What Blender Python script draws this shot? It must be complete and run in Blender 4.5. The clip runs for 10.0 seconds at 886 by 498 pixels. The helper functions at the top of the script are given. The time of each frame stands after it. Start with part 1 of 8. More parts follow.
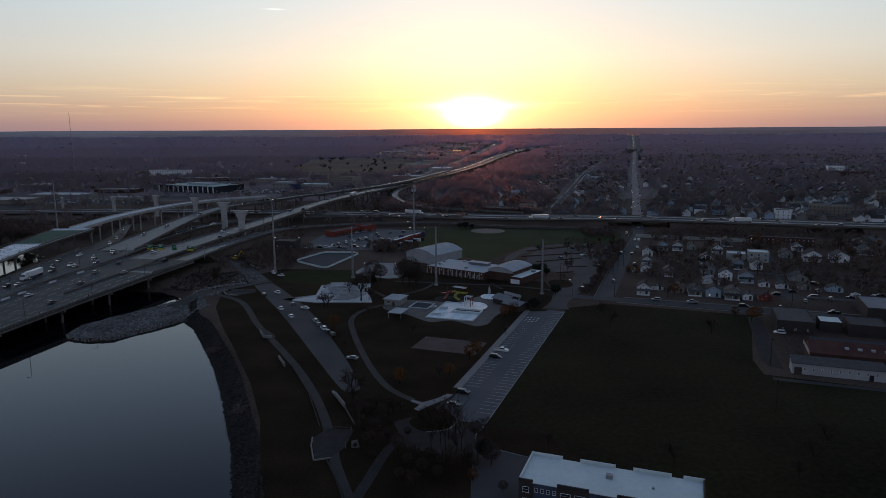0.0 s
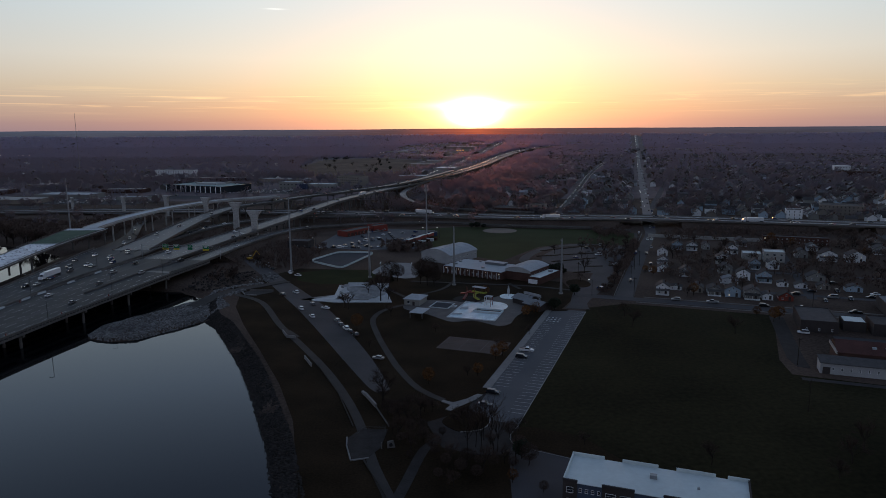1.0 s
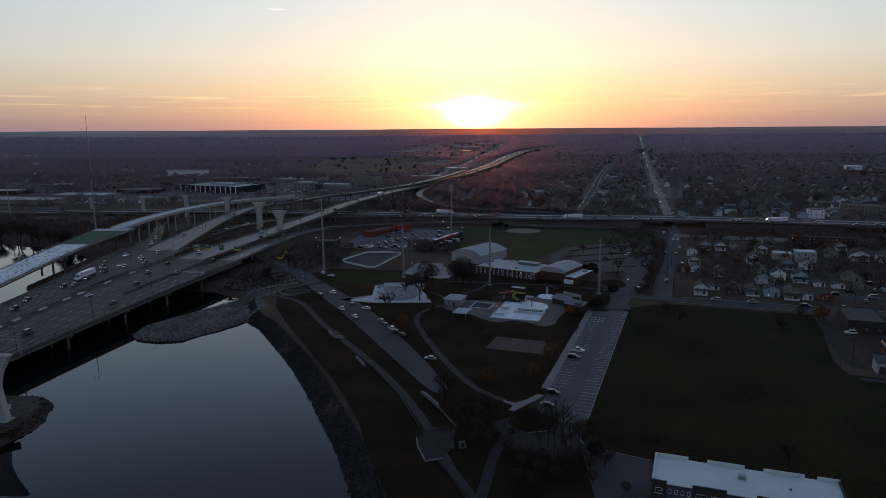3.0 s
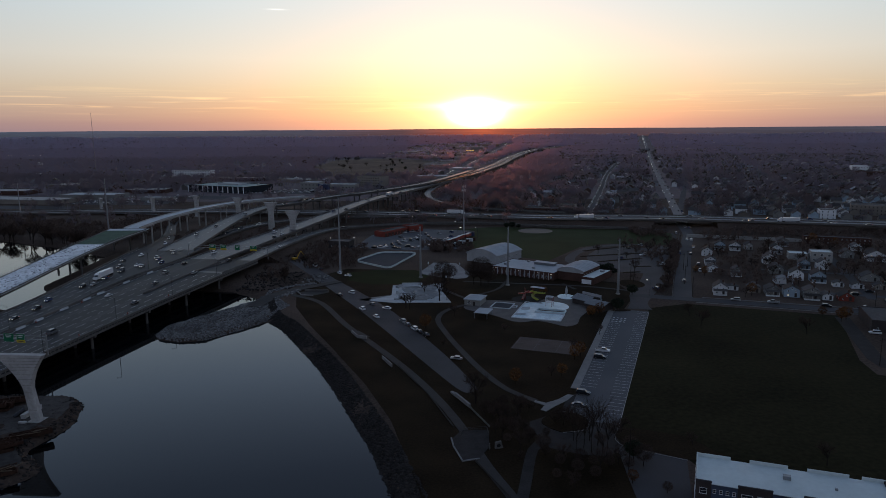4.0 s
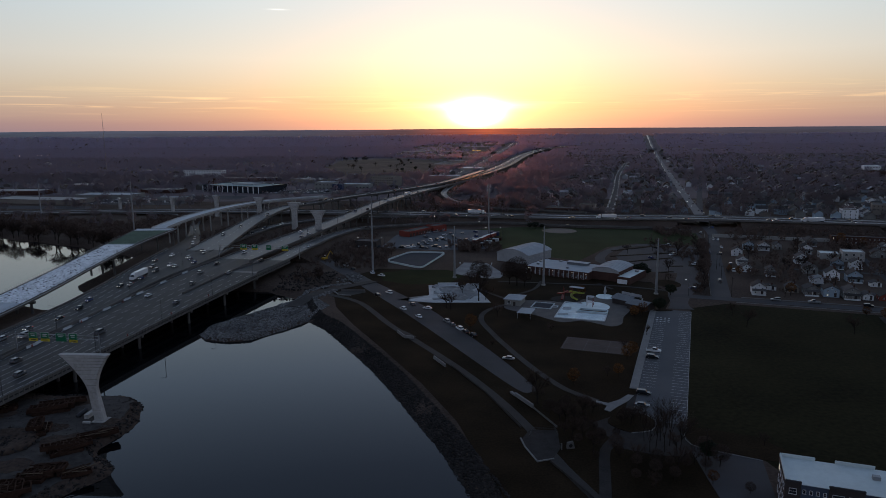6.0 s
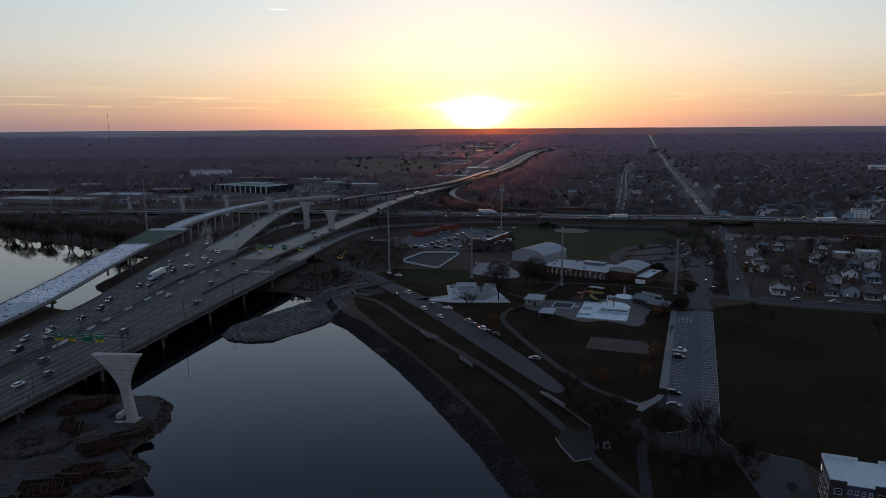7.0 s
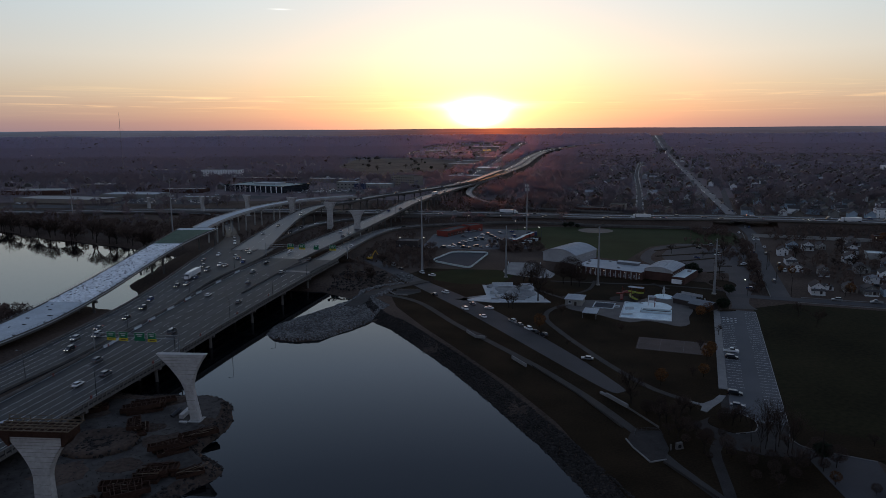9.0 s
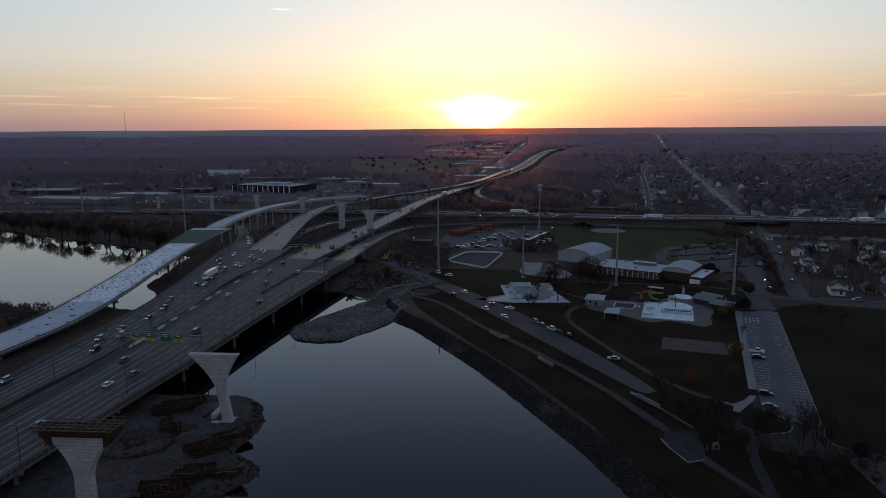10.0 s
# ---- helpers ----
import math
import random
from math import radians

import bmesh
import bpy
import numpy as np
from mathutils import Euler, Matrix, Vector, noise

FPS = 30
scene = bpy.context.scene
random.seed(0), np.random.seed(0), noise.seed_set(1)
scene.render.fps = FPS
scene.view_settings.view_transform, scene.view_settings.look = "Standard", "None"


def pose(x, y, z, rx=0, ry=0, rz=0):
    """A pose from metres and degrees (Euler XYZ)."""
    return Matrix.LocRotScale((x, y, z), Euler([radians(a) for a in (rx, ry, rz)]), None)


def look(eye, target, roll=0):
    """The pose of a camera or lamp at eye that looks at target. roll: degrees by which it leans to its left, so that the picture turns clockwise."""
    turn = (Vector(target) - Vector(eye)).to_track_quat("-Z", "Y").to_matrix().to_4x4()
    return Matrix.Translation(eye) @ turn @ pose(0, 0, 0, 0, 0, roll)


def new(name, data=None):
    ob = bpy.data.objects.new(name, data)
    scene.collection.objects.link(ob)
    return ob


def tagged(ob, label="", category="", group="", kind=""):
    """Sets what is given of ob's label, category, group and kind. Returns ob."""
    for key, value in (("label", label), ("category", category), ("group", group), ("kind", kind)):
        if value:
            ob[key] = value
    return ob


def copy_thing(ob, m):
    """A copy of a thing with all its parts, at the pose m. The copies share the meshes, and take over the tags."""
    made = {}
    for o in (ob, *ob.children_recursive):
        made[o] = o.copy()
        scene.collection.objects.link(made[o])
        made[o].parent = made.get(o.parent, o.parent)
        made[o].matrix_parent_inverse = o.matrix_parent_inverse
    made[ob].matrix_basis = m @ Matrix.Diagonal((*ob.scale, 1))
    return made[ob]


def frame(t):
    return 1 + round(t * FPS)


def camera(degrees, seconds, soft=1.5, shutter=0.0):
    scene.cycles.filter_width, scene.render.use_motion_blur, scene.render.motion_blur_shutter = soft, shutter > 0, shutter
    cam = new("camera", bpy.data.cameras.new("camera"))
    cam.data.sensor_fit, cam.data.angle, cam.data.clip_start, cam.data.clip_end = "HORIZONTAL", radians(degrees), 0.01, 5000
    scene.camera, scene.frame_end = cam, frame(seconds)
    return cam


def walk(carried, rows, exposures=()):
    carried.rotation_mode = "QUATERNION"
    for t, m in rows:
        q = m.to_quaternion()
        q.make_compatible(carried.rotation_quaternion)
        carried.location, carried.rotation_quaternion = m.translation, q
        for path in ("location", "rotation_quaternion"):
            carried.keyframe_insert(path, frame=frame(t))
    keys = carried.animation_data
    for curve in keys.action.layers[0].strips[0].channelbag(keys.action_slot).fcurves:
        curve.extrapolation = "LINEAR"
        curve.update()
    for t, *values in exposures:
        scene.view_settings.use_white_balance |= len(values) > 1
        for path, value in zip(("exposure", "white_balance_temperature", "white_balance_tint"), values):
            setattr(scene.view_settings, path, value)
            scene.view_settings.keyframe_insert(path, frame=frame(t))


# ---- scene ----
cam = camera(66.0, 10.0, soft=0.35)
METRES, EYE, TILT, LEAN, TURN = 101.0, 90.0, -10.0, 0.33, 0.0
ROWS = [
    (0.0, 0.0, 0.0, 0.0, 0.0, -0.0, -0.0),
    (0.5, -0.0497, 0.0012, 0.0003, 0.02, -0.01, 0.01),
    (1.0, -0.0997, 0.0018, 0.0006, 0.05, -0.02, 0.02),
    (1.5, -0.1499, 0.0021, 0.0008, 0.08, -0.02, 0.03),
    (2.0, -0.2001, 0.0026, 0.0009, 0.1, -0.01, 0.04),
    (2.5, -0.2502, 0.0039, 0.0009, 0.11, -0.01, 0.04),
    (4.0, -0.4012, 0.0051, 0.0006, 0.17, 0.0, 0.03),
    (4.5, -0.4512, 0.0058, 0.0004, 0.19, 0.01, 0.04),
    (5.0, -0.5011, 0.0067, 0.0007, 0.22, -0.0, 0.03),
    (5.5, -0.551, 0.0078, 0.0004, 0.24, -0.0, 0.03),
    (7.0, -0.7008, 0.0105, -0.0002, 0.32, -0.01, 0.02),
    (7.5, -0.7507, 0.0116, -0.0004, 0.35, -0.01, 0.02),
    (8.0, -0.8006, 0.0132, -0.0006, 0.38, -0.0, 0.01),
    (8.5, -0.8502, 0.0143, -0.0006, 0.41, -0.02, 0.0),
    (9.0, -0.9, 0.0155, -0.0007, 0.44, -0.02, -0.02),
    (9.5, -0.9501, 0.0165, -0.0007, 0.45, -0.03, -0.03),
    (10.0, -0.9998, 0.0175, -0.0006, 0.49, -0.02, -0.04),
]
walk(cam, [(t, pose(0, 0, EYE, TILT, LEAN, TURN) @ pose(METRES * x, METRES * y, METRES * z, 90 + pitch, roll, yaw)) for t, x, y, z, yaw, pitch, roll in ROWS])

# ---- light ----
SUN_AZ, SUN_EL = math.atan2(0.0448, 1.0188), radians(1.1)
SUN_DIR = Vector((math.sin(SUN_AZ) * math.cos(SUN_EL), math.cos(SUN_AZ) * math.cos(SUN_EL), math.sin(SUN_EL)))
sun = new("sun", bpy.data.lights.new("sun", "SUN"))
sun.data.energy, sun.data.angle, sun.data.color = 0.11, radians(3.0), (1.0, 0.36, 0.16)
sun.matrix_world = look((0, 0, 400), Vector((0, 0, 400)) - Vector((math.sin(SUN_AZ), math.cos(SUN_AZ), math.tan(radians(3.2)))))

world = bpy.data.worlds.new("sunset_sky")
scene.world = world
world.use_nodes = True


def build_sky(nt):
    nt.nodes.clear()
    N, L = nt.nodes.new, nt.links.new

    def m(op, a, b=None, c=None):
        n = N("ShaderNodeMath")
        n.operation = op
        for i, v in enumerate((a, b, c)):
            if v is None:
                continue
            if isinstance(v, (int, float)):
                n.inputs[i].default_value = v
            else:
                L(v, n.inputs[i])
        return n.outputs[0]

    def dot(vec):
        n = N("ShaderNodeVectorMath")
        n.operation = "DOT_PRODUCT"
        L(way, n.inputs[0])
        n.inputs[1].default_value = vec
        return n.outputs["Value"]

    def ramp(fac, stops):
        n = N("ShaderNodeValToRGB")
        e = n.color_ramp.elements
        while len(e) < len(stops):
            e.new(0.5)
        for el, (p, c) in zip(e, stops):
            el.position, el.color = p, (*c, 1)
        L(fac, n.inputs[0])
        return n.outputs[0]

    def mix(kind, fac, a, b):
        n = N("ShaderNodeMix")
        n.data_type, n.blend_type = "RGBA", kind
        for i, v in ((0, fac), (6, a), (7, b)):
            if isinstance(v, (int, float)):
                n.inputs[i].default_value = v
            elif isinstance(v, tuple):
                n.inputs[i].default_value = (*v, 1)
            else:
                L(v, n.inputs[i])
        return n.outputs[2]

    way = N("ShaderNodeTexCoord").outputs["Generated"]
    up = m("MAXIMUM", dot((0, 0, 1)), 0.0)
    upr = m("POWER", up, 0.5)
    west = ramp(upr, [(0.0, (0.235, 0.180, 0.225)), (0.10, (0.275, 0.205, 0.225)), (0.17, (0.40, 0.310, 0.265)), (0.235, (0.52, 0.455, 0.365)), (0.31, (0.60, 0.60, 0.57)),
                      (0.40, (0.55, 0.645, 0.70)), (0.48, (0.55, 0.70, 0.81)), (0.58, (0.39, 0.555, 0.79)), (0.68, (0.20, 0.295, 0.485)), (1.0, (0.096, 0.143, 0.25))])
    east = ramp(upr, [(0.0, (0.28, 0.25, 0.31)), (0.25, (0.28, 0.29, 0.375)), (0.5, (0.205, 0.25, 0.355)), (1.0, (0.096, 0.143, 0.25))])
    side = m("SMOOTH_MIN", m("MAXIMUM", m("MULTIPLY_ADD", dot((SUN_DIR.x, SUN_DIR.y, 0)), 1.5, -0.45), 0.0), 1.0, 0.1)
    base = mix("MIX", side, east, west)
    # warm glow round the sun, wider than high
    az = dot((math.cos(SUN_AZ), -math.sin(SUN_AZ), 0))
    ahead = m("GREATER_THAN", dot((SUN_DIR.x, SUN_DIR.y, 0)), 0.0)
    elv = m("SUBTRACT", dot((0, 0, 1)), math.sin(SUN_EL) + 0.005)

    def glow(a, b, colour, strength, src, lift=0.0, aside=0.0):
        q = m("ADD", m("POWER", m("ABSOLUTE", m("DIVIDE", m("SUBTRACT", az, aside), a)), 2.0), m("POWER", m("ABSOLUTE", m("DIVIDE", m("SUBTRACT", elv, lift), b)), 2.0))
        g = m("MULTIPLY", m("MULTIPLY", m("POWER", 2.718, m("MULTIPLY", q, -1.0)), strength), ahead)
        c = mix("MIX", 1.0, (0, 0, 0), colour)
        s = N("ShaderNodeVectorMath")
        s.operation = "SCALE"
        L(c, s.inputs[0])
        L(g, s.inputs["Scale"])
        return mix("ADD", 1.0, src, s.outputs[0])

    base = glow(0.38, 0.17, (1.0, 0.84, 0.48), 0.20, base)
    base = glow(0.125, 0.085, (1.0, 0.82, 0.34), 0.40, base)
    base = glow(0.043, 0.0175, (1.0, 0.78, 0.34), 2.4, base, 0.001)
    base = glow(0.060, 0.0055, (1.0, 0.84, 0.45), 1.6, base, 0.0075)
    base = glow(0.0225, 0.0115, (1.0, 0.95, 0.85), 9.0, base, -0.002)
    base = glow(0.011, 0.0009, (1.0, 0.97, 0.9), 0.30, base, 0.1357, -0.268)
    # thin streaks of cloud low over the horizon
    mp = N("ShaderNodeMapping")
    mp.inputs["Scale"].default_value = (4.5, 6.0, 150.0)
    L(way, mp.inputs[0])
    nz = N("ShaderNodeTexNoise")
    nz.inputs["Scale"].default_value, nz.inputs["Detail"].default_value, nz.inputs["Distortion"].default_value = 1.6, 7.0, 0.8
    L(mp.outputs[0], nz.inputs["Vector"])
    band = ramp(up, [(0.0, (0, 0, 0)), (0.020, (0.1, 0.1, 0.1)), (0.032, (0.8, 0.8, 0.8)), (0.042, (1, 1, 1)), (0.050, (0.3, 0.3, 0.3)), (0.066, (0, 0, 0))])
    streak = ramp(nz.outputs[0], [(0.55, (0, 0, 0)), (0.75, (1, 1, 1))])
    fac = m("MULTIPLY", m("MULTIPLY", mix("MULTIPLY", 1.0, band, streak), side), 0.7)
    base = mix("ADD", fac, base, (0.62, 0.36, 0.10))
    dim = m("MULTIPLY", m("MULTIPLY", mix("MULTIPLY", 1.0, band, ramp(nz.outputs[0], [(0.30, (1, 1, 1)), (0.47, (0, 0, 0))])), side), 0.22)
    base = mix("MULTIPLY", dim, base, (0.70, 0.55, 0.60))
    sky = N("ShaderNodeTexSky")
    sky.sky_type, sky.sun_disc, sky.sun_elevation, sky.sun_rotation = "NISHITA", False, SUN_EL, SUN_AZ
    b1, b2 = N("ShaderNodeBackground"), N("ShaderNodeBackground")
    L(base, b1.inputs[0])
    L(sky.outputs[0], b2.inputs[0])
    b1.inputs[1].default_value, b2.inputs[1].default_value = 0.98, 0.05
    add, out = N("ShaderNodeAddShader"), N("ShaderNodeOutputWorld")
    L(b1.outputs[0], add.inputs[0])
    L(b2.outputs[0], add.inputs[1])
    L(add.outputs[0], out.inputs[0])


build_sky(world.node_tree)
scene.view_settings.exposure = 0.0


# ---- materials ----
def mat(name, col, rough=0.85, var=0.25, fine=2.0, coarse=0.12, bump=0.25, metal=0.0, spec=0.2, rnd=0.0, col2=None, island=0.0, up=0.0):
    """A procedural surface: coarse stains and fine grain, in metres of the object's own space."""
    mt = bpy.data.materials.new(name)
    mt.use_nodes = True
    nt = mt.node_tree
    b = nt.nodes["Principled BSDF"]
    N, L = nt.nodes.new, nt.links.new
    tc = N("ShaderNodeTexCoord").outputs["Object"]
    n1, n2 = N("ShaderNodeTexNoise"), N("ShaderNodeTexNoise")
    for n, s, d in ((n1, fine, 4.0), (n2, coarse, 3.0)):
        n.inputs["Scale"].default_value, n.inputs["Detail"].default_value = s, d
        L(tc, n.inputs["Vector"])
    c2 = col2 or tuple(min(1, c * (1 + var)) for c in col)
    c1 = tuple(c * (1 - var) for c in col)
    mx = N("ShaderNodeMix")
    mx.data_type = "RGBA"
    mr = N("ShaderNodeMapRange")
    mr.inputs[1].default_value, mr.inputs[2].default_value = 0.32, 0.68
    ad = N("ShaderNodeMath")
    ad.operation = "MULTIPLY_ADD"
    L(n1.outputs[0], ad.inputs[0])
    ad.inputs[1].default_value = 0.45
    sc = N("ShaderNodeMath")
    sc.operation = "MULTIPLY"
    sc.inputs[1].default_value = 0.55
    L(n2.outputs[0], sc.inputs[0])
    L(sc.outputs[0], ad.inputs[2])
    L(ad.outputs[0], mr.inputs[0])
    L(mr.outputs[0], mx.inputs[0])
    mx.inputs[6].default_value, mx.inputs[7].default_value = (*c1, 1), (*c2, 1)
    colour = mx.outputs[2]
    if rnd or island:
        src = N("ShaderNodeNewGeometry").outputs["Random Per Island"] if island else N("ShaderNodeObjectInfo").outputs["Random"]
        k = N("ShaderNodeMapRange")
        k.inputs[3].default_value, k.inputs[4].default_value = 1 - (rnd or island), 1 + (rnd or island)
        L(src, k.inputs[0])
        hs = N("ShaderNodeHueSaturation")
        L(k.outputs[0], hs.inputs["Value"])
        L(colour, hs.inputs["Color"])
        colour = hs.outputs[0]
    L(colour, b.inputs["Base Color"])
    b.inputs["Roughness"].default_value, b.inputs["Metallic"].default_value = rough, metal
    b.inputs["Specular IOR Level"].default_value = spec
    if bump:
        bp = N("ShaderNodeBump")
        bp.inputs["Strength"].default_value, bp.inputs["Distance"].default_value = bump, 0.05
        L(n1.outputs[0], bp.inputs["Height"])
        L(bp.outputs[0], b.inputs["Normal"])
    if up:
        # fine twigs shade as a soft canopy, not as flat facets
        vm = N("ShaderNodeVectorMath")
        vm.operation = "MULTIPLY_ADD"
        L(N("ShaderNodeNewGeometry").outputs["Normal"], vm.inputs[0])
        vm.inputs[1].default_value, vm.inputs[2].default_value = (1 - up, 1 - up, 1 - up), (0, 0, up)
        nn = N("ShaderNodeVectorMath")
        nn.operation = "NORMALIZE"
        L(vm.outputs[0], nn.inputs[0])
        L(nn.outputs[0], b.inputs["Normal"])
    return mt


def glow_mat(name, col, strength):
    mt = bpy.data.materials.new(name)
    mt.use_nodes = True
    b = mt.node_tree.nodes["Principled BSDF"]
    b.inputs["Base Color"].default_value = (*col, 1)
    b.inputs["Emission Color"].default_value, b.inputs["Emission Strength"].default_value = (*col, 1), strength
    return mt


M_GROUND = mat("dry_ground", (0.070, 0.051, 0.041), 0.95, 0.6, 0.8, 0.02, 0.5, spec=0.04)
M_GRASS = mat("dark_lawn", (0.0155, 0.0116, 0.0066), 0.95, 0.45, 1.5, 0.05, 0.5, spec=0.03, col2=(0.034, 0.0225, 0.0132))
M_FIELD = mat("worn_field", (0.0125, 0.0122, 0.0062), 0.95, 0.4, 0.6, 0.022, 0.5, spec=0.03, col2=(0.0325, 0.0285, 0.0140))
M_SPORT = mat("sports_turf", (0.036, 0.043, 0.018), 0.95, 0.25, 1.5, 0.03, 0.4, spec=0.05)
M_ASPHALT = mat("old_asphalt", (0.055, 0.053, 0.056), 0.9, 0.25, 3.0, 0.05, 0.2, spec=0.15)
M_DRIVE = mat("grey_asphalt", (0.068, 0.0635, 0.064), 0.9, 0.3, 3.0, 0.05, 0.2, spec=0.15)
M_HIGHWAY = mat("highway_concrete", (0.0200, 0.0200, 0.0220), 0.6, 0.32, 1.5, 0.04, 0.1, spec=0.16)
M_LOT = mat("pale_worn_asphalt", (0.092, 0.094, 0.100), 0.9, 0.18, 3.0, 0.05, 0.2, spec=0.15)


def wood_mat(k, v, through_part, sun_glow, haze_tint):
    """Bare twigs: matt bark that lets western light through, tinted to carry haze and the sun's red glow."""
    mt = mat("hazed_woods_tier", ((0.95 - 0.22 * haze_tint) * k, 0.80 * k, (0.82 + 0.20 * haze_tint) * k), 0.9, v, 0.10, 0.012, 0.0, spec=0.05, island=0.05, up=0.88)
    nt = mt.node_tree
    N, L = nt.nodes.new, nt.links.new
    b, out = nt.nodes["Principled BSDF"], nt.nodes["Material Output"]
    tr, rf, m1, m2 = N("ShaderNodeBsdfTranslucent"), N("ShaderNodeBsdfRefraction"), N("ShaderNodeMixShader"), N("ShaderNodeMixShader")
    tr.inputs["Color"].default_value = (0.44 - 0.09 * haze_tint, 0.42, 0.50 + 0.16 * haze_tint, 1)
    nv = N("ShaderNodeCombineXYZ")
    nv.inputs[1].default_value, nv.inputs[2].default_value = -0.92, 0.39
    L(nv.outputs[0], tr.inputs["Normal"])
    # Tilted refraction, tinted red to stand for the sun's glow in haze.
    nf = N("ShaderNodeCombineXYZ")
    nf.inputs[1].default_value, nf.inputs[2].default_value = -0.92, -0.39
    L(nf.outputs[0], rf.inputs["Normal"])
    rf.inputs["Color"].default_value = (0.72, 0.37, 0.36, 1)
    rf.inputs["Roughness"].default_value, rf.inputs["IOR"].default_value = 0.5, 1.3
    m1.inputs[0].default_value, m2.inputs[0].default_value = sun_glow, through_part
    L(tr.outputs[0], m1.inputs[1])
    L(rf.outputs[0], m1.inputs[2])
    L(b.outputs[0], m2.inputs[1])
    L(m1.outputs[0], m2.inputs[2])
    L(m2.outputs[0], out.inputs["Surface"])
    return mt


# Further tiers grow paler and bluer: distance haze put into the colour.
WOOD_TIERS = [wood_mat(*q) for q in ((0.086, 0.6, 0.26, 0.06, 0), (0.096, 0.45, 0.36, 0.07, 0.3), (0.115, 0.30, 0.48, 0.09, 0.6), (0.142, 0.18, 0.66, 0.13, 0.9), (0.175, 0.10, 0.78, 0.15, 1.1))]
M_THICKET = mat("thicket_twigs", (0.098, 0.068, 0.056), 0.95, 0.3, 0.3, 0.01, 0.0, spec=0.05, island=0.35, up=0.35)
M_RAMP = mat("ramp_concrete", (0.041, 0.039, 0.041), 0.5, 0.25, 1.5, 0.04, 0.06, spec=0.42)
# Dry far land, made paler and mauve so its colour holds some haze.
M_HAZED_DRYLAND = mat("hazed_winter_land", (0.125, 0.100, 0.104), 0.95, 0.35, 0.05, 0.006, 0.0, spec=0.1)
M_DECKING = mat("dark_paving", (0.034, 0.031, 0.030), 0.9, 0.35, 2.0, 0.3, 0.2, spec=0.1)
M_CONC = mat("pale_concrete", (0.33, 0.32, 0.30), 0.85, 0.2, 2.0, 0.2, 0.2)
M_CONC_NEW = mat("new_concrete", (0.46, 0.49, 0.51), 0.8, 0.16, 1.2, 0.15, 0.15)
M_CONC_DARK = mat("stained_concrete", (0.115, 0.108, 0.102), 0.9, 0.3, 2.0, 0.2, 0.25)
M_PATH = mat("path_concrete", (0.041, 0.037, 0.035), 0.9, 0.25, 2.5, 0.15, 0.2)
M_PAINT = mat("road_paint", (0.52, 0.52, 0.52), 0.7, 0.3, 3.0, 0.4, 0.1)
M_STEEL = mat("galvanised_steel", (0.26, 0.27, 0.28), 0.5, 0.15, 3.0, 0.3, 0.1, metal=0.5)
M_DARKSTEEL = mat("dark_steel", (0.05, 0.05, 0.055), 0.5, 0.2, 3.0, 0.3, 0.1, metal=0.4)
M_DIGGER = mat("digger_paint", (0.42, 0.25, 0.03), 0.5, 0.2, 2.0, 0.3, 0.1)
M_RUST = mat("rusted_steel", (0.046, 0.026, 0.019), 0.9, 0.4, 3.0, 0.5, 0.3, spec=0.05)
M_ROCK = mat("riprap_rock", (0.036, 0.032, 0.030), 0.95, 0.35, 2.0, 0.3, 0.5, spec=0.03, island=0.35)
M_SPIT = mat("wet_rubble", (0.145, 0.142, 0.140), 0.95, 0.45, 0.5, 0.06, 0.5, spec=0.1, island=0.5)
M_GRAVEL = mat("packed_gravel", (0.062, 0.056, 0.052), 0.95, 0.5, 0.5, 0.06, 0.5, spec=0.08)
M_BRICK = mat("red_brown_brick", (0.075, 0.040, 0.032), 0.9, 0.25, 6.0, 0.3, 0.2)
M_BRICK_D = mat("dark_brick", (0.05, 0.042, 0.04), 0.9, 0.25, 6.0, 0.3, 0.2)
M_ROOF_W = mat("white_membrane", (0.52, 0.58, 0.575), 0.6, 0.09, 0.8, 0.12, 0.08)
M_ROOF_M = mat("pale_metal_roof", (0.35, 0.375, 0.395), 0.75, 0.14, 1.0, 0.15, 0.08, spec=0.2)
M_ROOF_D = mat("dark_shingle", (0.055, 0.052, 0.052), 0.9, 0.3, 4.0, 0.4, 0.3, rnd=0.4)
M_SIDING = mat("white_siding", (0.66, 0.67, 0.68), 0.8, 0.12, 3.0, 0.4, 0.1, rnd=0.15)
M_SIDING_B = mat("blue_siding", (0.30, 0.38, 0.45), 0.8, 0.1, 3.0, 0.4, 0.1, rnd=0.15)
M_SIDING_G = mat("grey_siding", (0.24, 0.235, 0.22), 0.8, 0.12, 3.0, 0.4, 0.1, rnd=0.2)
M_SIDING_T = mat("tan_siding", (0.20, 0.175, 0.15), 0.8, 0.12, 3.0, 0.4, 0.1, rnd=0.2)
M_SIDING_R = mat("red_siding", (0.20, 0.045, 0.03), 0.8, 0.12, 3.0, 0.4, 0.1)
M_ORANGE = mat("orange_cladding", (0.20, 0.042, 0.03), 0.7, 0.15, 2.0, 0.3, 0.1)
M_BARK = mat("grey_bark", (0.034, 0.027, 0.023), 0.95, 0.3, 3.0, 0.4, 0.4, spec=0.03)
M_TWIG = mat("brown_twigs", (0.056, 0.039, 0.031), 0.95, 0.3, 3.0, 0.4, 0.0, rnd=0.3, spec=0.03)
M_LEAF_O = mat("rust_leaves", (0.115, 0.048, 0.013), 0.9, 0.4, 3.0, 0.5, 0.0, rnd=0.4)
M_EVER = mat("evergreen_needles", (0.014, 0.02, 0.011), 0.95, 0.4, 3.0, 0.4, 0.0, rnd=0.3)
M_TYRE = mat("black_rubber", (0.015, 0.015, 0.015), 0.9, 0.2, 5.0, 1.0, 0.0)
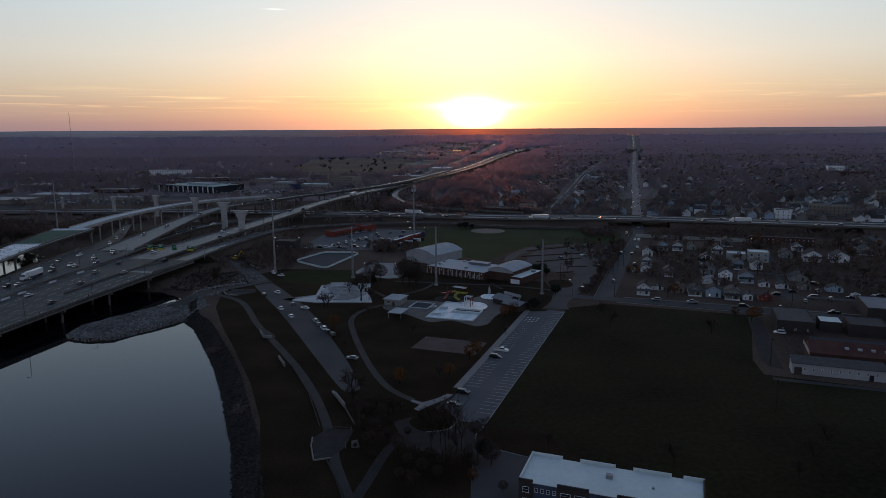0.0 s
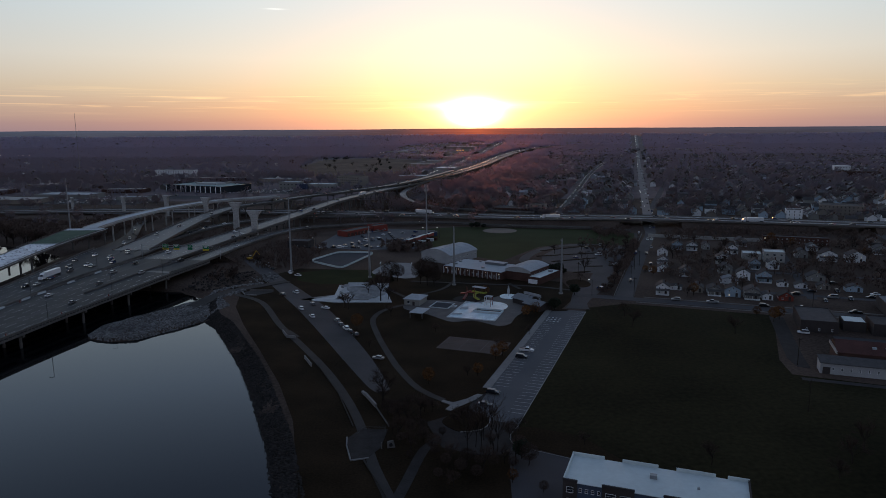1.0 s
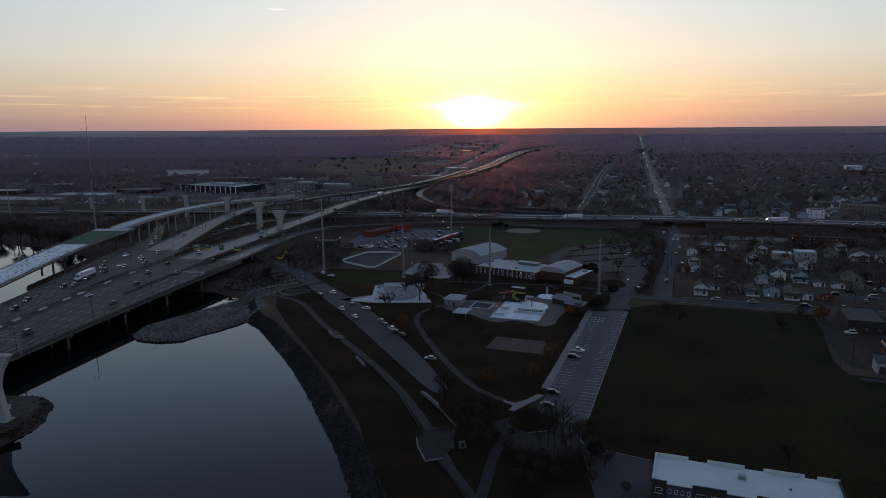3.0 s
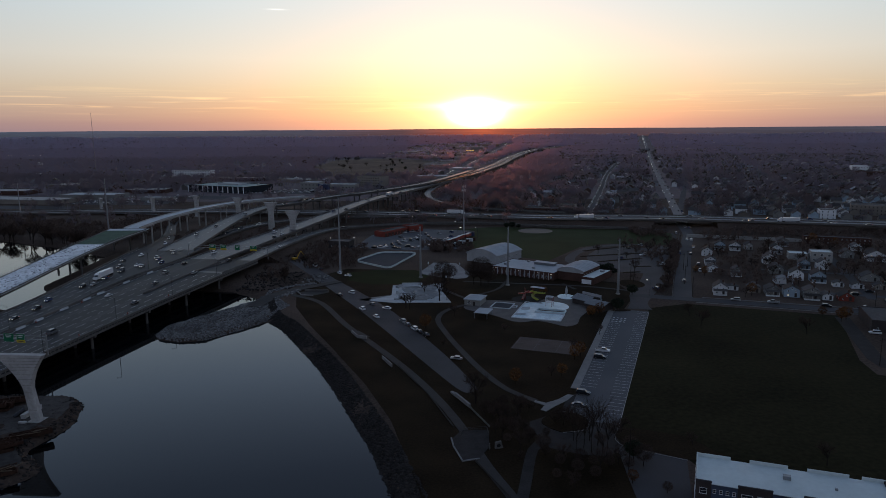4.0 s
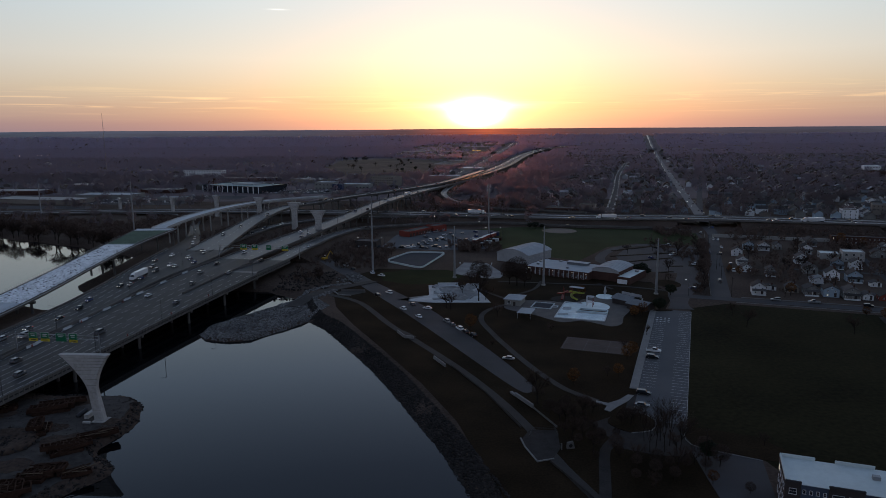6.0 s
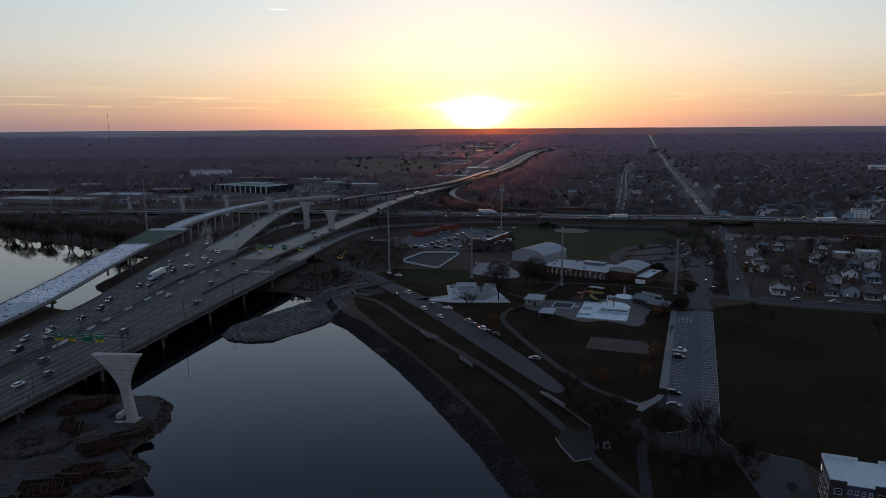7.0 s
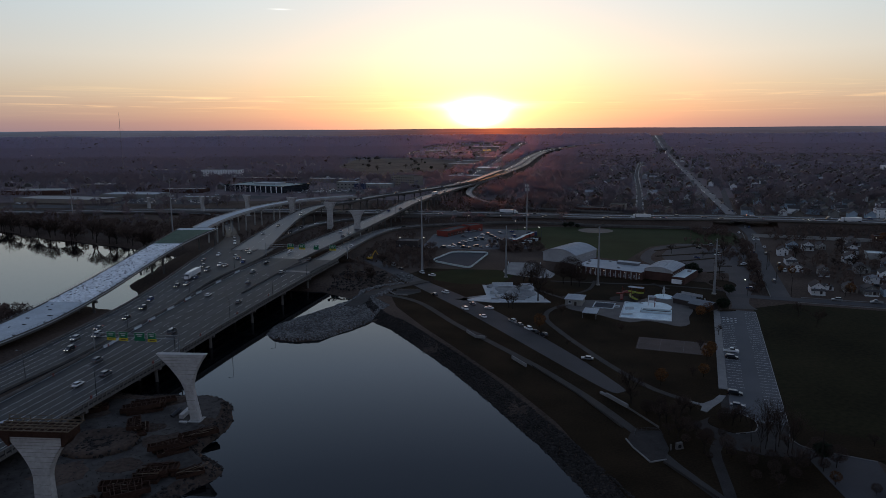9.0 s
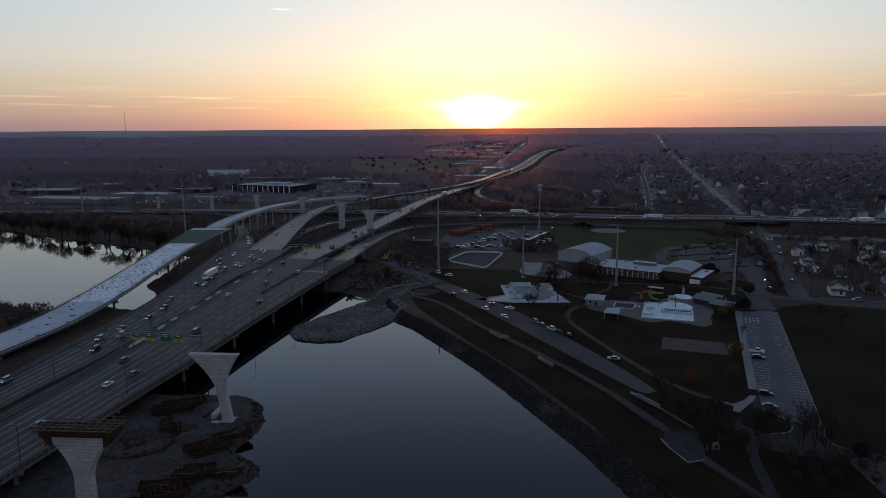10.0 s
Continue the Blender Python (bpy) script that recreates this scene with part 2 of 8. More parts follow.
M_TIMBER = mat("raw_timber", (0.125, 0.092, 0.062), 0.85, 0.3, 4.0, 0.5, 0.2)
M_TARP = mat("white_tarp", (0.80, 0.82, 0.84), 0.5, 0.1, 1.2, 0.2, 0.4, island=0.2)
M_GREENDECK = mat("green_formwork", (0.045, 0.085, 0.055), 0.8, 0.25, 2.0, 0.2, 0.2)
M_SIGN = mat("green_sign", (0.01, 0.13, 0.06), 0.5, 0.08, 3.0, 0.5, 0.0)
M_SIGN_Y = mat("yellow_sign", (0.55, 0.42, 0.03), 0.5, 0.08, 3.0, 0.5, 0.0)
M_POOL = mat("pale_pool_floor", (0.50, 0.62, 0.66), 0.4, 0.22, 0.6, 0.12, 0.05)
M_DECK = mat("pool_deck", (0.105, 0.095, 0.090), 0.85, 0.25, 2.0, 0.2, 0.1)
M_RINK = mat("rink_surface", (0.050, 0.053, 0.06), 0.9, 0.15, 1.0, 0.1, 0.1, spec=0.1)
M_CLAY = mat("court_surface", (0.072, 0.054, 0.048), 0.9, 0.25, 2.0, 0.15, 0.1)
M_ROOF_G = mat("grey_shingle_roof", (0.17, 0.18, 0.19), 0.8, 0.2, 1.5, 0.2, 0.15)
M_AVENUE = mat("pale_avenue", (0.165, 0.153, 0.153), 0.8, 0.25, 1.0, 0.03, 0.1, spec=0.15)
M_SLATE = mat("slate_blue_panel", (0.055, 0.075, 0.115), 0.6, 0.15, 2.0, 0.3, 0.1)
M_DIRT = mat("infield_dirt", (0.19, 0.15, 0.12), 0.95, 0.15, 2.0, 0.2, 0.2)
M_YELLOW = mat("yellow_plastic", (0.30, 0.33, 0.055), 0.5, 0.1, 2.0, 0.3, 0.0)
M_REDP = mat("red_plastic", (0.15, 0.02, 0.016), 0.5, 0.1, 2.0, 0.3, 0.0)
M_BLUEP = mat("blue_panel", (0.03, 0.042, 0.09), 0.5, 0.1, 2.0, 0.3, 0.0)
M_LAMP = glow_mat("lit_lamp", (1.0, 0.88, 0.70), 2.6)
M_LITWIN = glow_mat("lit_window", (1.0, 0.80, 0.50), 0.5)
M_HEAD = glow_mat("lit_headlamp", (1.0, 0.95, 0.85), 1.2)
M_TAIL = glow_mat("lit_tail_lamp", (1.0, 0.06, 0.03), 0.5)


def glass_mat():
    mt = bpy.data.materials.new("dark_window_glass")
    mt.use_nodes = True
    b = mt.node_tree.nodes["Principled BSDF"]
    b.inputs["Base Color"].default_value = (0.02, 0.024, 0.03, 1)
    b.inputs["Roughness"].default_value, b.inputs["Specular IOR Level"].default_value = 0.08, 0.6
    return mt


def water_mat():
    mt = bpy.data.materials.new("river_water")
    mt.use_nodes = True
    nt = mt.node_tree
    b = nt.nodes["Principled BSDF"]
    b.inputs["Base Color"].default_value = (0.0025, 0.0034, 0.0044, 1)
    b.inputs["Roughness"].default_value, b.inputs["IOR"].default_value = 0.03, 1.31
    tc = nt.nodes.new("ShaderNodeTexCoord").outputs["Object"]
    n1 = nt.nodes.new("ShaderNodeTexNoise")
    n1.inputs["Scale"].default_value, n1.inputs["Detail"].default_value = 0.25, 4.0
    nt.links.new(tc, n1.inputs["Vector"])
    bp = nt.nodes.new("ShaderNodeBump")
    bp.inputs["Strength"].default_value, bp.inputs["Distance"].default_value = 0.05, 0.06
    nt.links.new(n1.outputs[0], bp.inputs["Height"])
    nt.links.new(bp.outputs[0], b.inputs["Normal"])
    return mt


M_GLASS, M_WATER = glass_mat(), water_mat()
CAR_PAINT = {
    "white": mat("white_car_paint", (0.62, 0.63, 0.64), 0.25, 0.04, 1.0, 0.3, 0.0, spec=0.6),
    "silver": mat("silver_car_paint", (0.30, 0.31, 0.32), 0.3, 0.04, 1.0, 0.3, 0.0, metal=0.5),
    "black": mat("black_car_paint", (0.012, 0.012, 0.014), 0.2, 0.04, 1.0, 0.3, 0.0, spec=0.6),
    "grey": mat("grey_car_paint", (0.085, 0.09, 0.10), 0.25, 0.04, 1.0, 0.3, 0.0, spec=0.6),
    "red": mat("red_car_paint", (0.25, 0.015, 0.012), 0.25, 0.04, 1.0, 0.3, 0.0, spec=0.6),
    "blue": mat("blue_car_paint", (0.02, 0.04, 0.12), 0.25, 0.04, 1.0, 0.3, 0.0, spec=0.6),
}


# ---- small mesh tools ----
def finish(bm, name, material, smooth=False):
    me = bpy.data.meshes.new(name)
    bmesh.ops.recalc_face_normals(bm, faces=bm.faces)
    bm.to_mesh(me)
    bm.free()
    me.materials.append(material)
    if smooth:
        for p in me.polygons:
            p.use_smooth = True
    return me


def arrays(name, verts, faces, material):
    me = bpy.data.meshes.new(name)
    me.from_pydata(verts, [], faces)
    me.materials.append(material)
    return me


def piece(name, me, parent, m=None, label=""):
    """A mesh as one part under its thing."""
    ob = new(name, me)
    ob.parent = parent
    if m is not None:
        ob.matrix_basis = m
    return tagged(ob, label)


def part(name, bm, material, parent, label="", smooth=False):
    return piece(name, finish(bm, name, material, smooth), parent, None, label)


def thing(name, x, y, z, rz, label, category, group="", kind=""):
    ob = new(name)
    ob.matrix_basis = pose(x, y, z, 0, 0, rz)
    return tagged(ob, label, category, group, kind)


def setting(name, me, label, category):
    return tagged(new(name, me), label, category, kind="structure")


def box(bm, x0, x1, y0, y1, z0, z1):
    v = [bm.verts.new((x, y, z)) for z in (z0, z1) for y in (y0, y1) for x in (x0, x1)]
    for f in ((0, 2, 3, 1), (4, 5, 7, 6), (0, 1, 5, 4), (2, 6, 7, 3), (0, 4, 6, 2), (1, 3, 7, 5)):
        bm.faces.new([v[i] for i in f])
    return bm


def boxes(*dims):
    bm = bmesh.new()
    for d in dims:
        box(bm, *d)
    return bm


def prism(bm, pts, z0, z1):
    a = [bm.verts.new((x, y, z0)) for x, y in pts]
    b = [bm.verts.new((x, y, z1)) for x, y in pts]
    n = len(pts)
    bm.faces.new(a[::-1])
    bm.faces.new(b)
    for i in range(n):
        bm.faces.new((a[i], a[(i + 1) % n], b[(i + 1) % n], b[i]))
    return bm


def loft(bm, rings):
    """Joins rings of equally many points, and caps the ends."""
    vs = [[bm.verts.new(p) for p in r] for r in rings]
    n = len(vs[0])
    for a, b in zip(vs, vs[1:]):
        for i in range(n):
            bm.faces.new((a[i], a[(i + 1) % n], b[(i + 1) % n], b[i]))
    bm.faces.new(vs[0][::-1])
    bm.faces.new(vs[-1])
    return bm


def tube(bm, p0, p1, r0, r1, n=6):
    p0, p1 = Vector(p0), Vector(p1)
    d = (p1 - p0).normalized()
    a = d.orthogonal().normalized()
    b = d.cross(a)
    rings = [[p + (a * math.cos(2 * math.pi * i / n) + b * math.sin(2 * math.pi * i / n)) * r for i in range(n)] for p, r in ((p0, r0), (p1, max(r1, 0.001)))]
    return loft(bm, rings)


def circle(cx, cy, rx, ry, n=24, a0=0.0):
    return [(cx + rx * math.cos(a0 + 2 * math.pi * i / n), cy + ry * math.sin(a0 + 2 * math.pi * i / n)) for i in range(n)]


def slab(name, pts, z, material, label, category, thick=0.12, kind="structure"):
    bm = prism(bmesh.new(), pts, z - thick, z)
    return tagged(new(name, finish(bm, name, material)), label, category, kind=kind)


def spline(ctrl, step=6.0):
    """A smooth line through control points (x, y, z, width): a list of place, side direction and width."""
    c = [np.array(p, float) for p in ctrl]
    c = [2 * c[0] - c[1]] + c + [2 * c[-1] - c[-2]]
    pts = []
    for p0, p1, p2, p3 in zip(c, c[1:], c[2:], c[3:]):
        n = max(2, int(np.linalg.norm(p2[:2] - p1[:2]) / step))
        for k in range(n):
            t = k / n
            pts.append(0.5 * (2 * p1 + (p2 - p0) * t + (2 * p0 - 5 * p1 + 4 * p2 - p3) * t * t + (3 * p1 - p0 - 3 * p2 + p3) * t ** 3))
    pts.append(c[-2])
    pts = np.array(pts)
    tan = np.gradient(pts[:, :2], axis=0)
    tan /= np.linalg.norm(tan, axis=1)[:, None]
    return [(p[:3], np.array((t[1], -t[0], 0.0)), p[3]) for p, t in zip(pts, tan)]


def sweep(line, profile, material, name):
    """Draws a closed profile, a function of the width that gives (offset to the right, height), along a line."""
    verts, faces = [], []
    for p, side, w in line:
        pr = profile(w)
        verts += [tuple(p + side * o + np.array((0, 0, h))) for o, h in pr]
    n = len(pr)
    for i in range(len(line) - 1):
        for k in range(n):
            a, b = i * n + k, i * n + (k + 1) % n
            faces.append((a, b, b + n, a + n))
    faces += [tuple(range(n)), tuple(range(len(line) * n - 1, (len(line) - 1) * n - 1, -1))]
    me = arrays(name, verts, faces, material)
    bm = bmesh.new()
    bm.from_mesh(me)
    bmesh.ops.recalc_face_normals(bm, faces=bm.faces)
    bm.to_mesh(me)
    bm.free()
    return me


def flat(t=0.15):
    return lambda w: [(-w / 2, -t), (w / 2, -t), (w / 2, 0), (-w / 2, 0)]


def rail(off, wide, z0, z1):
    """A profile that runs beside the line: off is the share of the half width."""
    return lambda w: [(off * w / 2 - wide / 2, z0), (off * w / 2 + wide / 2, z0), (off * w / 2 + wide / 2, z1), (off * w / 2 - wide / 2, z1)]


def along(line, s):
    """The place, side and width at the metres s along a line."""
    d = 0.0
    for (p, a, w), (q, b, v) in zip(line, line[1:]):
        l = np.linalg.norm(q - p)
        if d + l >= s:
            k = (s - d) / l
            return p + (q - p) * k, a + (b - a) * k, w + (v - w) * k
        d += l
    return line[-1]


def length(line):
    return sum(np.linalg.norm(b[0] - a[0]) for a, b in zip(line, line[1:]))


def ground_road(name, ctrl, material, label, category, lift=0.06):
    line = spline([(x, y, z + lift, w) for x, y, z, w in ctrl])
    return tagged(new(name, sweep(line, flat(0.25), material, name)), label, category, kind="structure"), line


U, V = np.array((0.9397, -0.3420)), np.array((0.3420, 0.9397))


def grid_point(o, a, b):
    """The place a metres along the streets' cross direction and b along the avenue, from o."""
    p = np.array(o) + U * a + V * b
    return float(p[0]), float(p[1])


def quad(o, a0, a1, b0, b1):
    return [grid_point(o, a, b) for a, b in ((a0, b0), (a1, b0), (a1, b1), (a0, b1))]


# ---- ground, river and far country ----
LAND = [(-40, -200), (-48, 140), (-55.6, 165), (-62.8, 188), (-70.6, 208), (-80, 232), (-90.2, 256), (-105, 286), (-118, 311), (-129, 326), (-138, 348), (-145, 372),
        (-165, 388), (-200, 392), (-245, 385), (-262, 345), (-252, 250), (-252, -200), (-345, -200), (-345, 290), (-325, 336), (-292, 361), (-266, 345),
        (-270, 383), (-286, 405), (-290, 440), (-294, 500), (-348, 542), (-443, 590), (-526, 645), (-700, 735), (-6000, 900), (-6000, 9000), (6000, 9000), (6000, -200)]
SPIT = [(-175.5, 305), (-170, 297.5), (-160, 293.5), (-149.5, 296), (-140, 308), (-131, 322), (-122, 345), (-140, 374), (-158, 345), (-175, 315)]
ISLE = [(-254, 232), (-200, 232), (-171, 230), (-163.5, 220), (-161.5, 210), (-162, 198), (-164, 189), (-154, 179), (-154, 174), (-161, 163), (-170, 140), (-190, 110), (-254, 90)]


def inside_by(px, py, poly):
    """The distance to a polygon's edge, positive inside it."""
    d, inn = np.full(px.shape, 1e9), np.zeros(px.shape, bool)
    for (ax, ay), (bx, by) in zip(poly, poly[1:] + poly[:1]):
        ex, ey = bx - ax, by - ay
        t = np.clip(((px - ax) * ex + (py - ay) * ey) / (ex * ex + ey * ey), 0, 1)
        d = np.minimum(d, np.hypot(px - ax - t * ex, py - ay - t * ey))
        if ay != by:
            inn ^= ((ay > py) != (by > py)) & (px < (bx - ax) * (py - ay) / (by - ay) + ax)
    return np.where(inn, d, -d)


def waves(x, y, k):
    return np.sin(x * 0.071 * k + 1.3 * np.sin(y * 0.05 * k)) * np.cos(y * 0.083 * k + 0.9 * np.sin(x * 0.061 * k))


def far_rise(x, y):
    k = np.clip((y - 2200) / 2550, 0, 1.05)
    hill = 5.0 * np.sin(x * 0.0021 + 0.6) + 3.5 * np.sin(x * 0.0053 + 2.0) + 2.0 * np.sin(x * 0.013)
    return 82 * k ** 1.45 + hill * k ** 2


def ground_z(x, y):
    x, y = np.asarray(x, float), np.asarray(y, float)
    w = waves(x, y, 1.0) * 1.3 + waves(x + 40, y, 3.1) * 0.8
    a = np.clip(-3.0 + 0.42 * (inside_by(x, y, LAND) + w), -6.5, 0.0)
    b = np.clip(-3.0 + 0.6 * (inside_by(x, y, SPIT) + w), -6.5, -1.5)
    c = np.clip(-3.0 + 0.6 * (inside_by(x, y, ISLE) + w), -6.5, -1.0)
    return np.maximum(np.maximum(a, b), c) + far_rise(x, y)


def graded(lo, a, b, hi, fine, grow):
    left, right, mid = [], [], list(np.arange(a, b, fine))
    p, s = a, fine
    while p > lo:
        s *= grow
        p -= s
        left.append(p)
    p, s = mid[-1], fine
    while p < hi:
        s *= grow
        p += s
        right.append(p)
    return np.array(left[::-1] + mid + right)


def build_ground():
    xs, ys = graded(-3900, -420, 0, 3900, 3.0, 1.09), graded(-250, 40, 640, 4880, 3.0, 1.05)
    X, Y = np.meshgrid(xs, ys)
    Z = ground_z(X, Y) - 12 * np.clip((Y - 4000) / 200, 0, 1)
    nx, ny = len(xs), len(ys)
    i = np.arange(nx * (ny - 1)).reshape(ny - 1, nx)[:, :-1].ravel()
    me = arrays("ground", list(zip(X.ravel().tolist(), Y.ravel().tolist(), Z.ravel().tolist())), np.stack([i, i + 1, i + nx + 1, i + nx], 1).tolist(), M_GROUND)
    for p in me.polygons:
        p.use_smooth = True
    me.materials.append(M_HAZED_DRYLAND)
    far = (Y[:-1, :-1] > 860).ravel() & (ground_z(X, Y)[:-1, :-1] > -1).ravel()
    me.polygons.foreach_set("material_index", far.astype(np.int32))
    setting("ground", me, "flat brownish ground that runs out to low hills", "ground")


build_ground()


def backdrop_mat():
    """Hills at the end of sight; their haze and the sun's red are put in as emission."""
    mt = bpy.data.materials.new("haze_glow")
    mt.use_nodes = True
    nt = mt.node_tree
    N, L = nt.nodes.new, nt.links.new
    b = nt.nodes["Principled BSDF"]
    tc = N("ShaderNodeTexCoord").outputs["Object"]
    sx = N("ShaderNodeSeparateXYZ")
    L(tc, sx.inputs[0])
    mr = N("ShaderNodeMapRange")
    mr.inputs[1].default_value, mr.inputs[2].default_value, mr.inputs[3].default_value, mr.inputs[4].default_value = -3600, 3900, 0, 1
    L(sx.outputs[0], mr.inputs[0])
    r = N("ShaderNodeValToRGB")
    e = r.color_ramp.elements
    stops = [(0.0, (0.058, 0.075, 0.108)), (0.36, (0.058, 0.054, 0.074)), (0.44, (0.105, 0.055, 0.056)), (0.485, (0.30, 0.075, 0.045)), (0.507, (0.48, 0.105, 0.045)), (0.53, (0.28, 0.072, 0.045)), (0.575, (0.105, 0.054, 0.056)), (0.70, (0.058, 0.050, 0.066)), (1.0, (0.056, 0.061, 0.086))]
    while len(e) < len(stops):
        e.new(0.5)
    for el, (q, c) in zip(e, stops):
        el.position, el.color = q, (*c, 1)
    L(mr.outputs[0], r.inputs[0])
    nz = N("ShaderNodeTexNoise")
    nz.inputs["Scale"].default_value, nz.inputs["Detail"].default_value = 0.006, 6.0
    mp = N("ShaderNodeMapping")
    mp.inputs["Scale"].default_value = (0.35, 1.6, 1.0)
    L(tc, mp.inputs[0])
    L(mp.outputs[0], nz.inputs["Vector"])
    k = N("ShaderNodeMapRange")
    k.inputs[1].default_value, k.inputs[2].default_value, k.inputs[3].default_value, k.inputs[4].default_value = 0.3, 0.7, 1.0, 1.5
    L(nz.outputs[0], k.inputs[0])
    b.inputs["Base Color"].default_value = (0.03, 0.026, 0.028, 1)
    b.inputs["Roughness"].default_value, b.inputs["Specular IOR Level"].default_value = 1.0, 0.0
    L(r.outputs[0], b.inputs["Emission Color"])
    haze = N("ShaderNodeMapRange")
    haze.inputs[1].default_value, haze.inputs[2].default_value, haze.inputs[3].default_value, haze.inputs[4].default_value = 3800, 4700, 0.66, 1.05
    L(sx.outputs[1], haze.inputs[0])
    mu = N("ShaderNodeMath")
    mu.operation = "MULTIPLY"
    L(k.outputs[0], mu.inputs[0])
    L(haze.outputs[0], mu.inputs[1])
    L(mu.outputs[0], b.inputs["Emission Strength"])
    return mt


def build_backdrop():
    xs, ys = np.linspace(-3700, 3700, 420), np.linspace(3750, 4860, 40)
    X, Y = np.meshgrid(xs, ys)
    Z = far_rise(X, Y) + 13 * np.clip((Y - 3750) / 420, 0, 1) - 1.0 + 1.6 * np.sin(X * 0.021 + Y * 0.013) * np.sin(X * 0.047 - 0.02 * Y) + 1.3 * np.sin(X * 0.0083 + 1.1 * np.sin(Y * 0.017)) * np.sin(Y * 0.021 + X * 0.003)
    Z = np.minimum(Z, 87.8 + 0.8 * np.sin(X * 0.0021 + 0.6) + 0.6 * np.sin(X * 0.0053 + 2.0) + 0.5 * np.sin(X * 0.03) * np.sin(X * 0.011))
    nx, ny = len(xs), len(ys)
    i = np.arange(nx * (ny - 1)).reshape(ny - 1, nx)[:, :-1].ravel()
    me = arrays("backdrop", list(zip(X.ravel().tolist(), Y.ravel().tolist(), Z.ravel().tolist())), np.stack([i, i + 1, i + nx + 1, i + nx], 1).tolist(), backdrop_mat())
    setting("backdrop", me, "mauve hills at the horizon, glowing for haze and redder below the sun", "distant hills")


build_backdrop()
bm = prism(bmesh.new(), [(-1600, -240), (60, -240), (60, 420), (-100, 900), (-1600, 1000)], -3.3, -3.0)
setting("water", finish(bm, "water", M_WATER), "calm dark river that mirrors the evening sky", "river")

# ---- roads at ground level ----
ground_road("road_1", [(85.5, 352, 0, 10), (89.5, 366, 0, 10), (121.2, 455, 0, 8.5), (150, 533, 0, 8.5), (168, 582, 0, 9), (186, 656, 0, 11)],
            M_DRIVE, "grey avenue passing under the highway", "road")
AVENUE_X = ((1501, 418), (2520, 700), (3295, 911), (4500, 1230))
AVENUE = [(x, y, float(far_rise(x, y)) + 0.6, 9 + (y - 1900) * 0.003) for y in range(1900, 4300, 200) for x in [float(np.interp(y, *zip(*AVENUE_X)))]]
ground_road("road_1", [(184, 650, 0, 10), (203, 712, 0, 9), (418, 1501, 0, 9)] + AVENUE, M_AVENUE, "long straight avenue running to the horizon", "road", 0.5)
ground_road("road_2", [(60, 364, 0, 8), (92, 352.5, 0, 8), (150, 331.5, 0, 8), (330, 266, 0, 8), (600, 168, 0, 8)], M_ASPHALT, "residential asphalt street past the field", "road", 0.07)
ground_road("pavement", [(97, 357.2, 0, 1.6), (150, 338.3, 0, 1.6), (330, 272.8, 0, 1.4)], M_CONC_DARK, "grey concrete sidewalk along the houses", "sidewalk", 0.1)
ground_road("pavement", [(90, 347, 0, 1.2), (150, 325.2, 0, 1.2), (330, 259.8, 0, 1.0)], M_CONC_DARK, "grey concrete kerb strip along the field", "sidewalk", 0.1)
ground_road("road_3", [(-146, 470, 0, 9), (-137, 452, 0, 9), (-121, 422, 0, 10), (-109, 398, 0, 11), (-92, 366, 0, 13), (-75, 332, 0, 14), (-58, 292, 0, 12.5), (-43.4, 256, 0, 10.5), (-33.6, 230, 0, 7), (-31.5, 225.5, 0, 4)],
            M_DRIVE, "park drive of worn grey asphalt", "road")
ground_road("path", [(-126, 369, 0, 3.5), (-107, 351, 0, 3.2), (-87.5, 309, 0, 3), (-71.5, 279, 0, 3), (-56.6, 250, 0, 3), (-44.5, 222, 0, 3), (-36, 197, 0, 3), (-29.5, 172, 0, 3), (-22.5, 150, 0, 3), (-14, 110, 0, 3)],
            M_PATH, "riverside concrete footpath", "footpath", 0.08)
ground_road("path", [(-22, 352, 0, 2.6), (-39, 336, 0, 2.6), (-44.5, 318, 0, 2.6), (-40.4, 294, 0, 2.6), (-34.5, 271, 0, 2.6), (-27.3, 247, 0, 2.6), (-19.2, 227.5, 0, 2.6), (-10.6, 217.4, 0, 2.6)],
            M_PATH, "curving concrete footpath across the lawn", "footpath", 0.09)
ground_road("path", [(-12, 188, 0, 3.4), (-16, 182, 0, 3), (-18.5, 172, 0, 3), (-21, 160, 0, 3), (-26, 140, 0, 3.2), (-32, 115, 0, 3.2)], M_DECKING, "pale footpath under bare trees", "footpath", 0.07)
for c in ([(-30, 400, 0, 2), (10, 392, 0, 2), (40, 385, 0, 2.4), (66, 372, 0, 2.4)], [(28, 392, 0, 2), (33, 378, 0, 2)], [(-4, 400, 0, 2), (-12, 378, 0, 2), (-30, 360, 0, 2)],
          [(-48, 392, 0, 2.2), (-38, 372, 0, 2.2), (-26, 352, 0, 2.2)]):
    ground_road("path", c, M_PATH, "narrow concrete footpath near the recreation centre", "footpath", 0.075)
# the loop road and parking round the ball field
ground_road("road_4", [(57, 334, 0, 12.5), (60, 346, 0, 8.5), (68, 368, 0, 13), (84, 400, 0, 15), (98, 438, 0, 15), (112, 478, 0, 14), (126, 516, 0, 12)], M_DRIVE, "grey asphalt drive between car parks", "road", 0.065)
ground_road("road_4", [(126, 516, 0, 7), (108, 524, 0, 7), (90, 524, 0, 7), (68, 511, 0, 7), (52, 486, 0, 7), (45, 462, 0, 7), (50, 446, 0, 7), (60, 438, 0, 7)], M_DRIVE, "narrow looping park road", "road", 0.07)
slab("pavement", [(62, 428), (92, 416), (120, 506), (92, 516), (72, 504), (60, 480), (56, 452)], 0.055, M_DRIVE, "asphalt car park with grass islands", "car park")
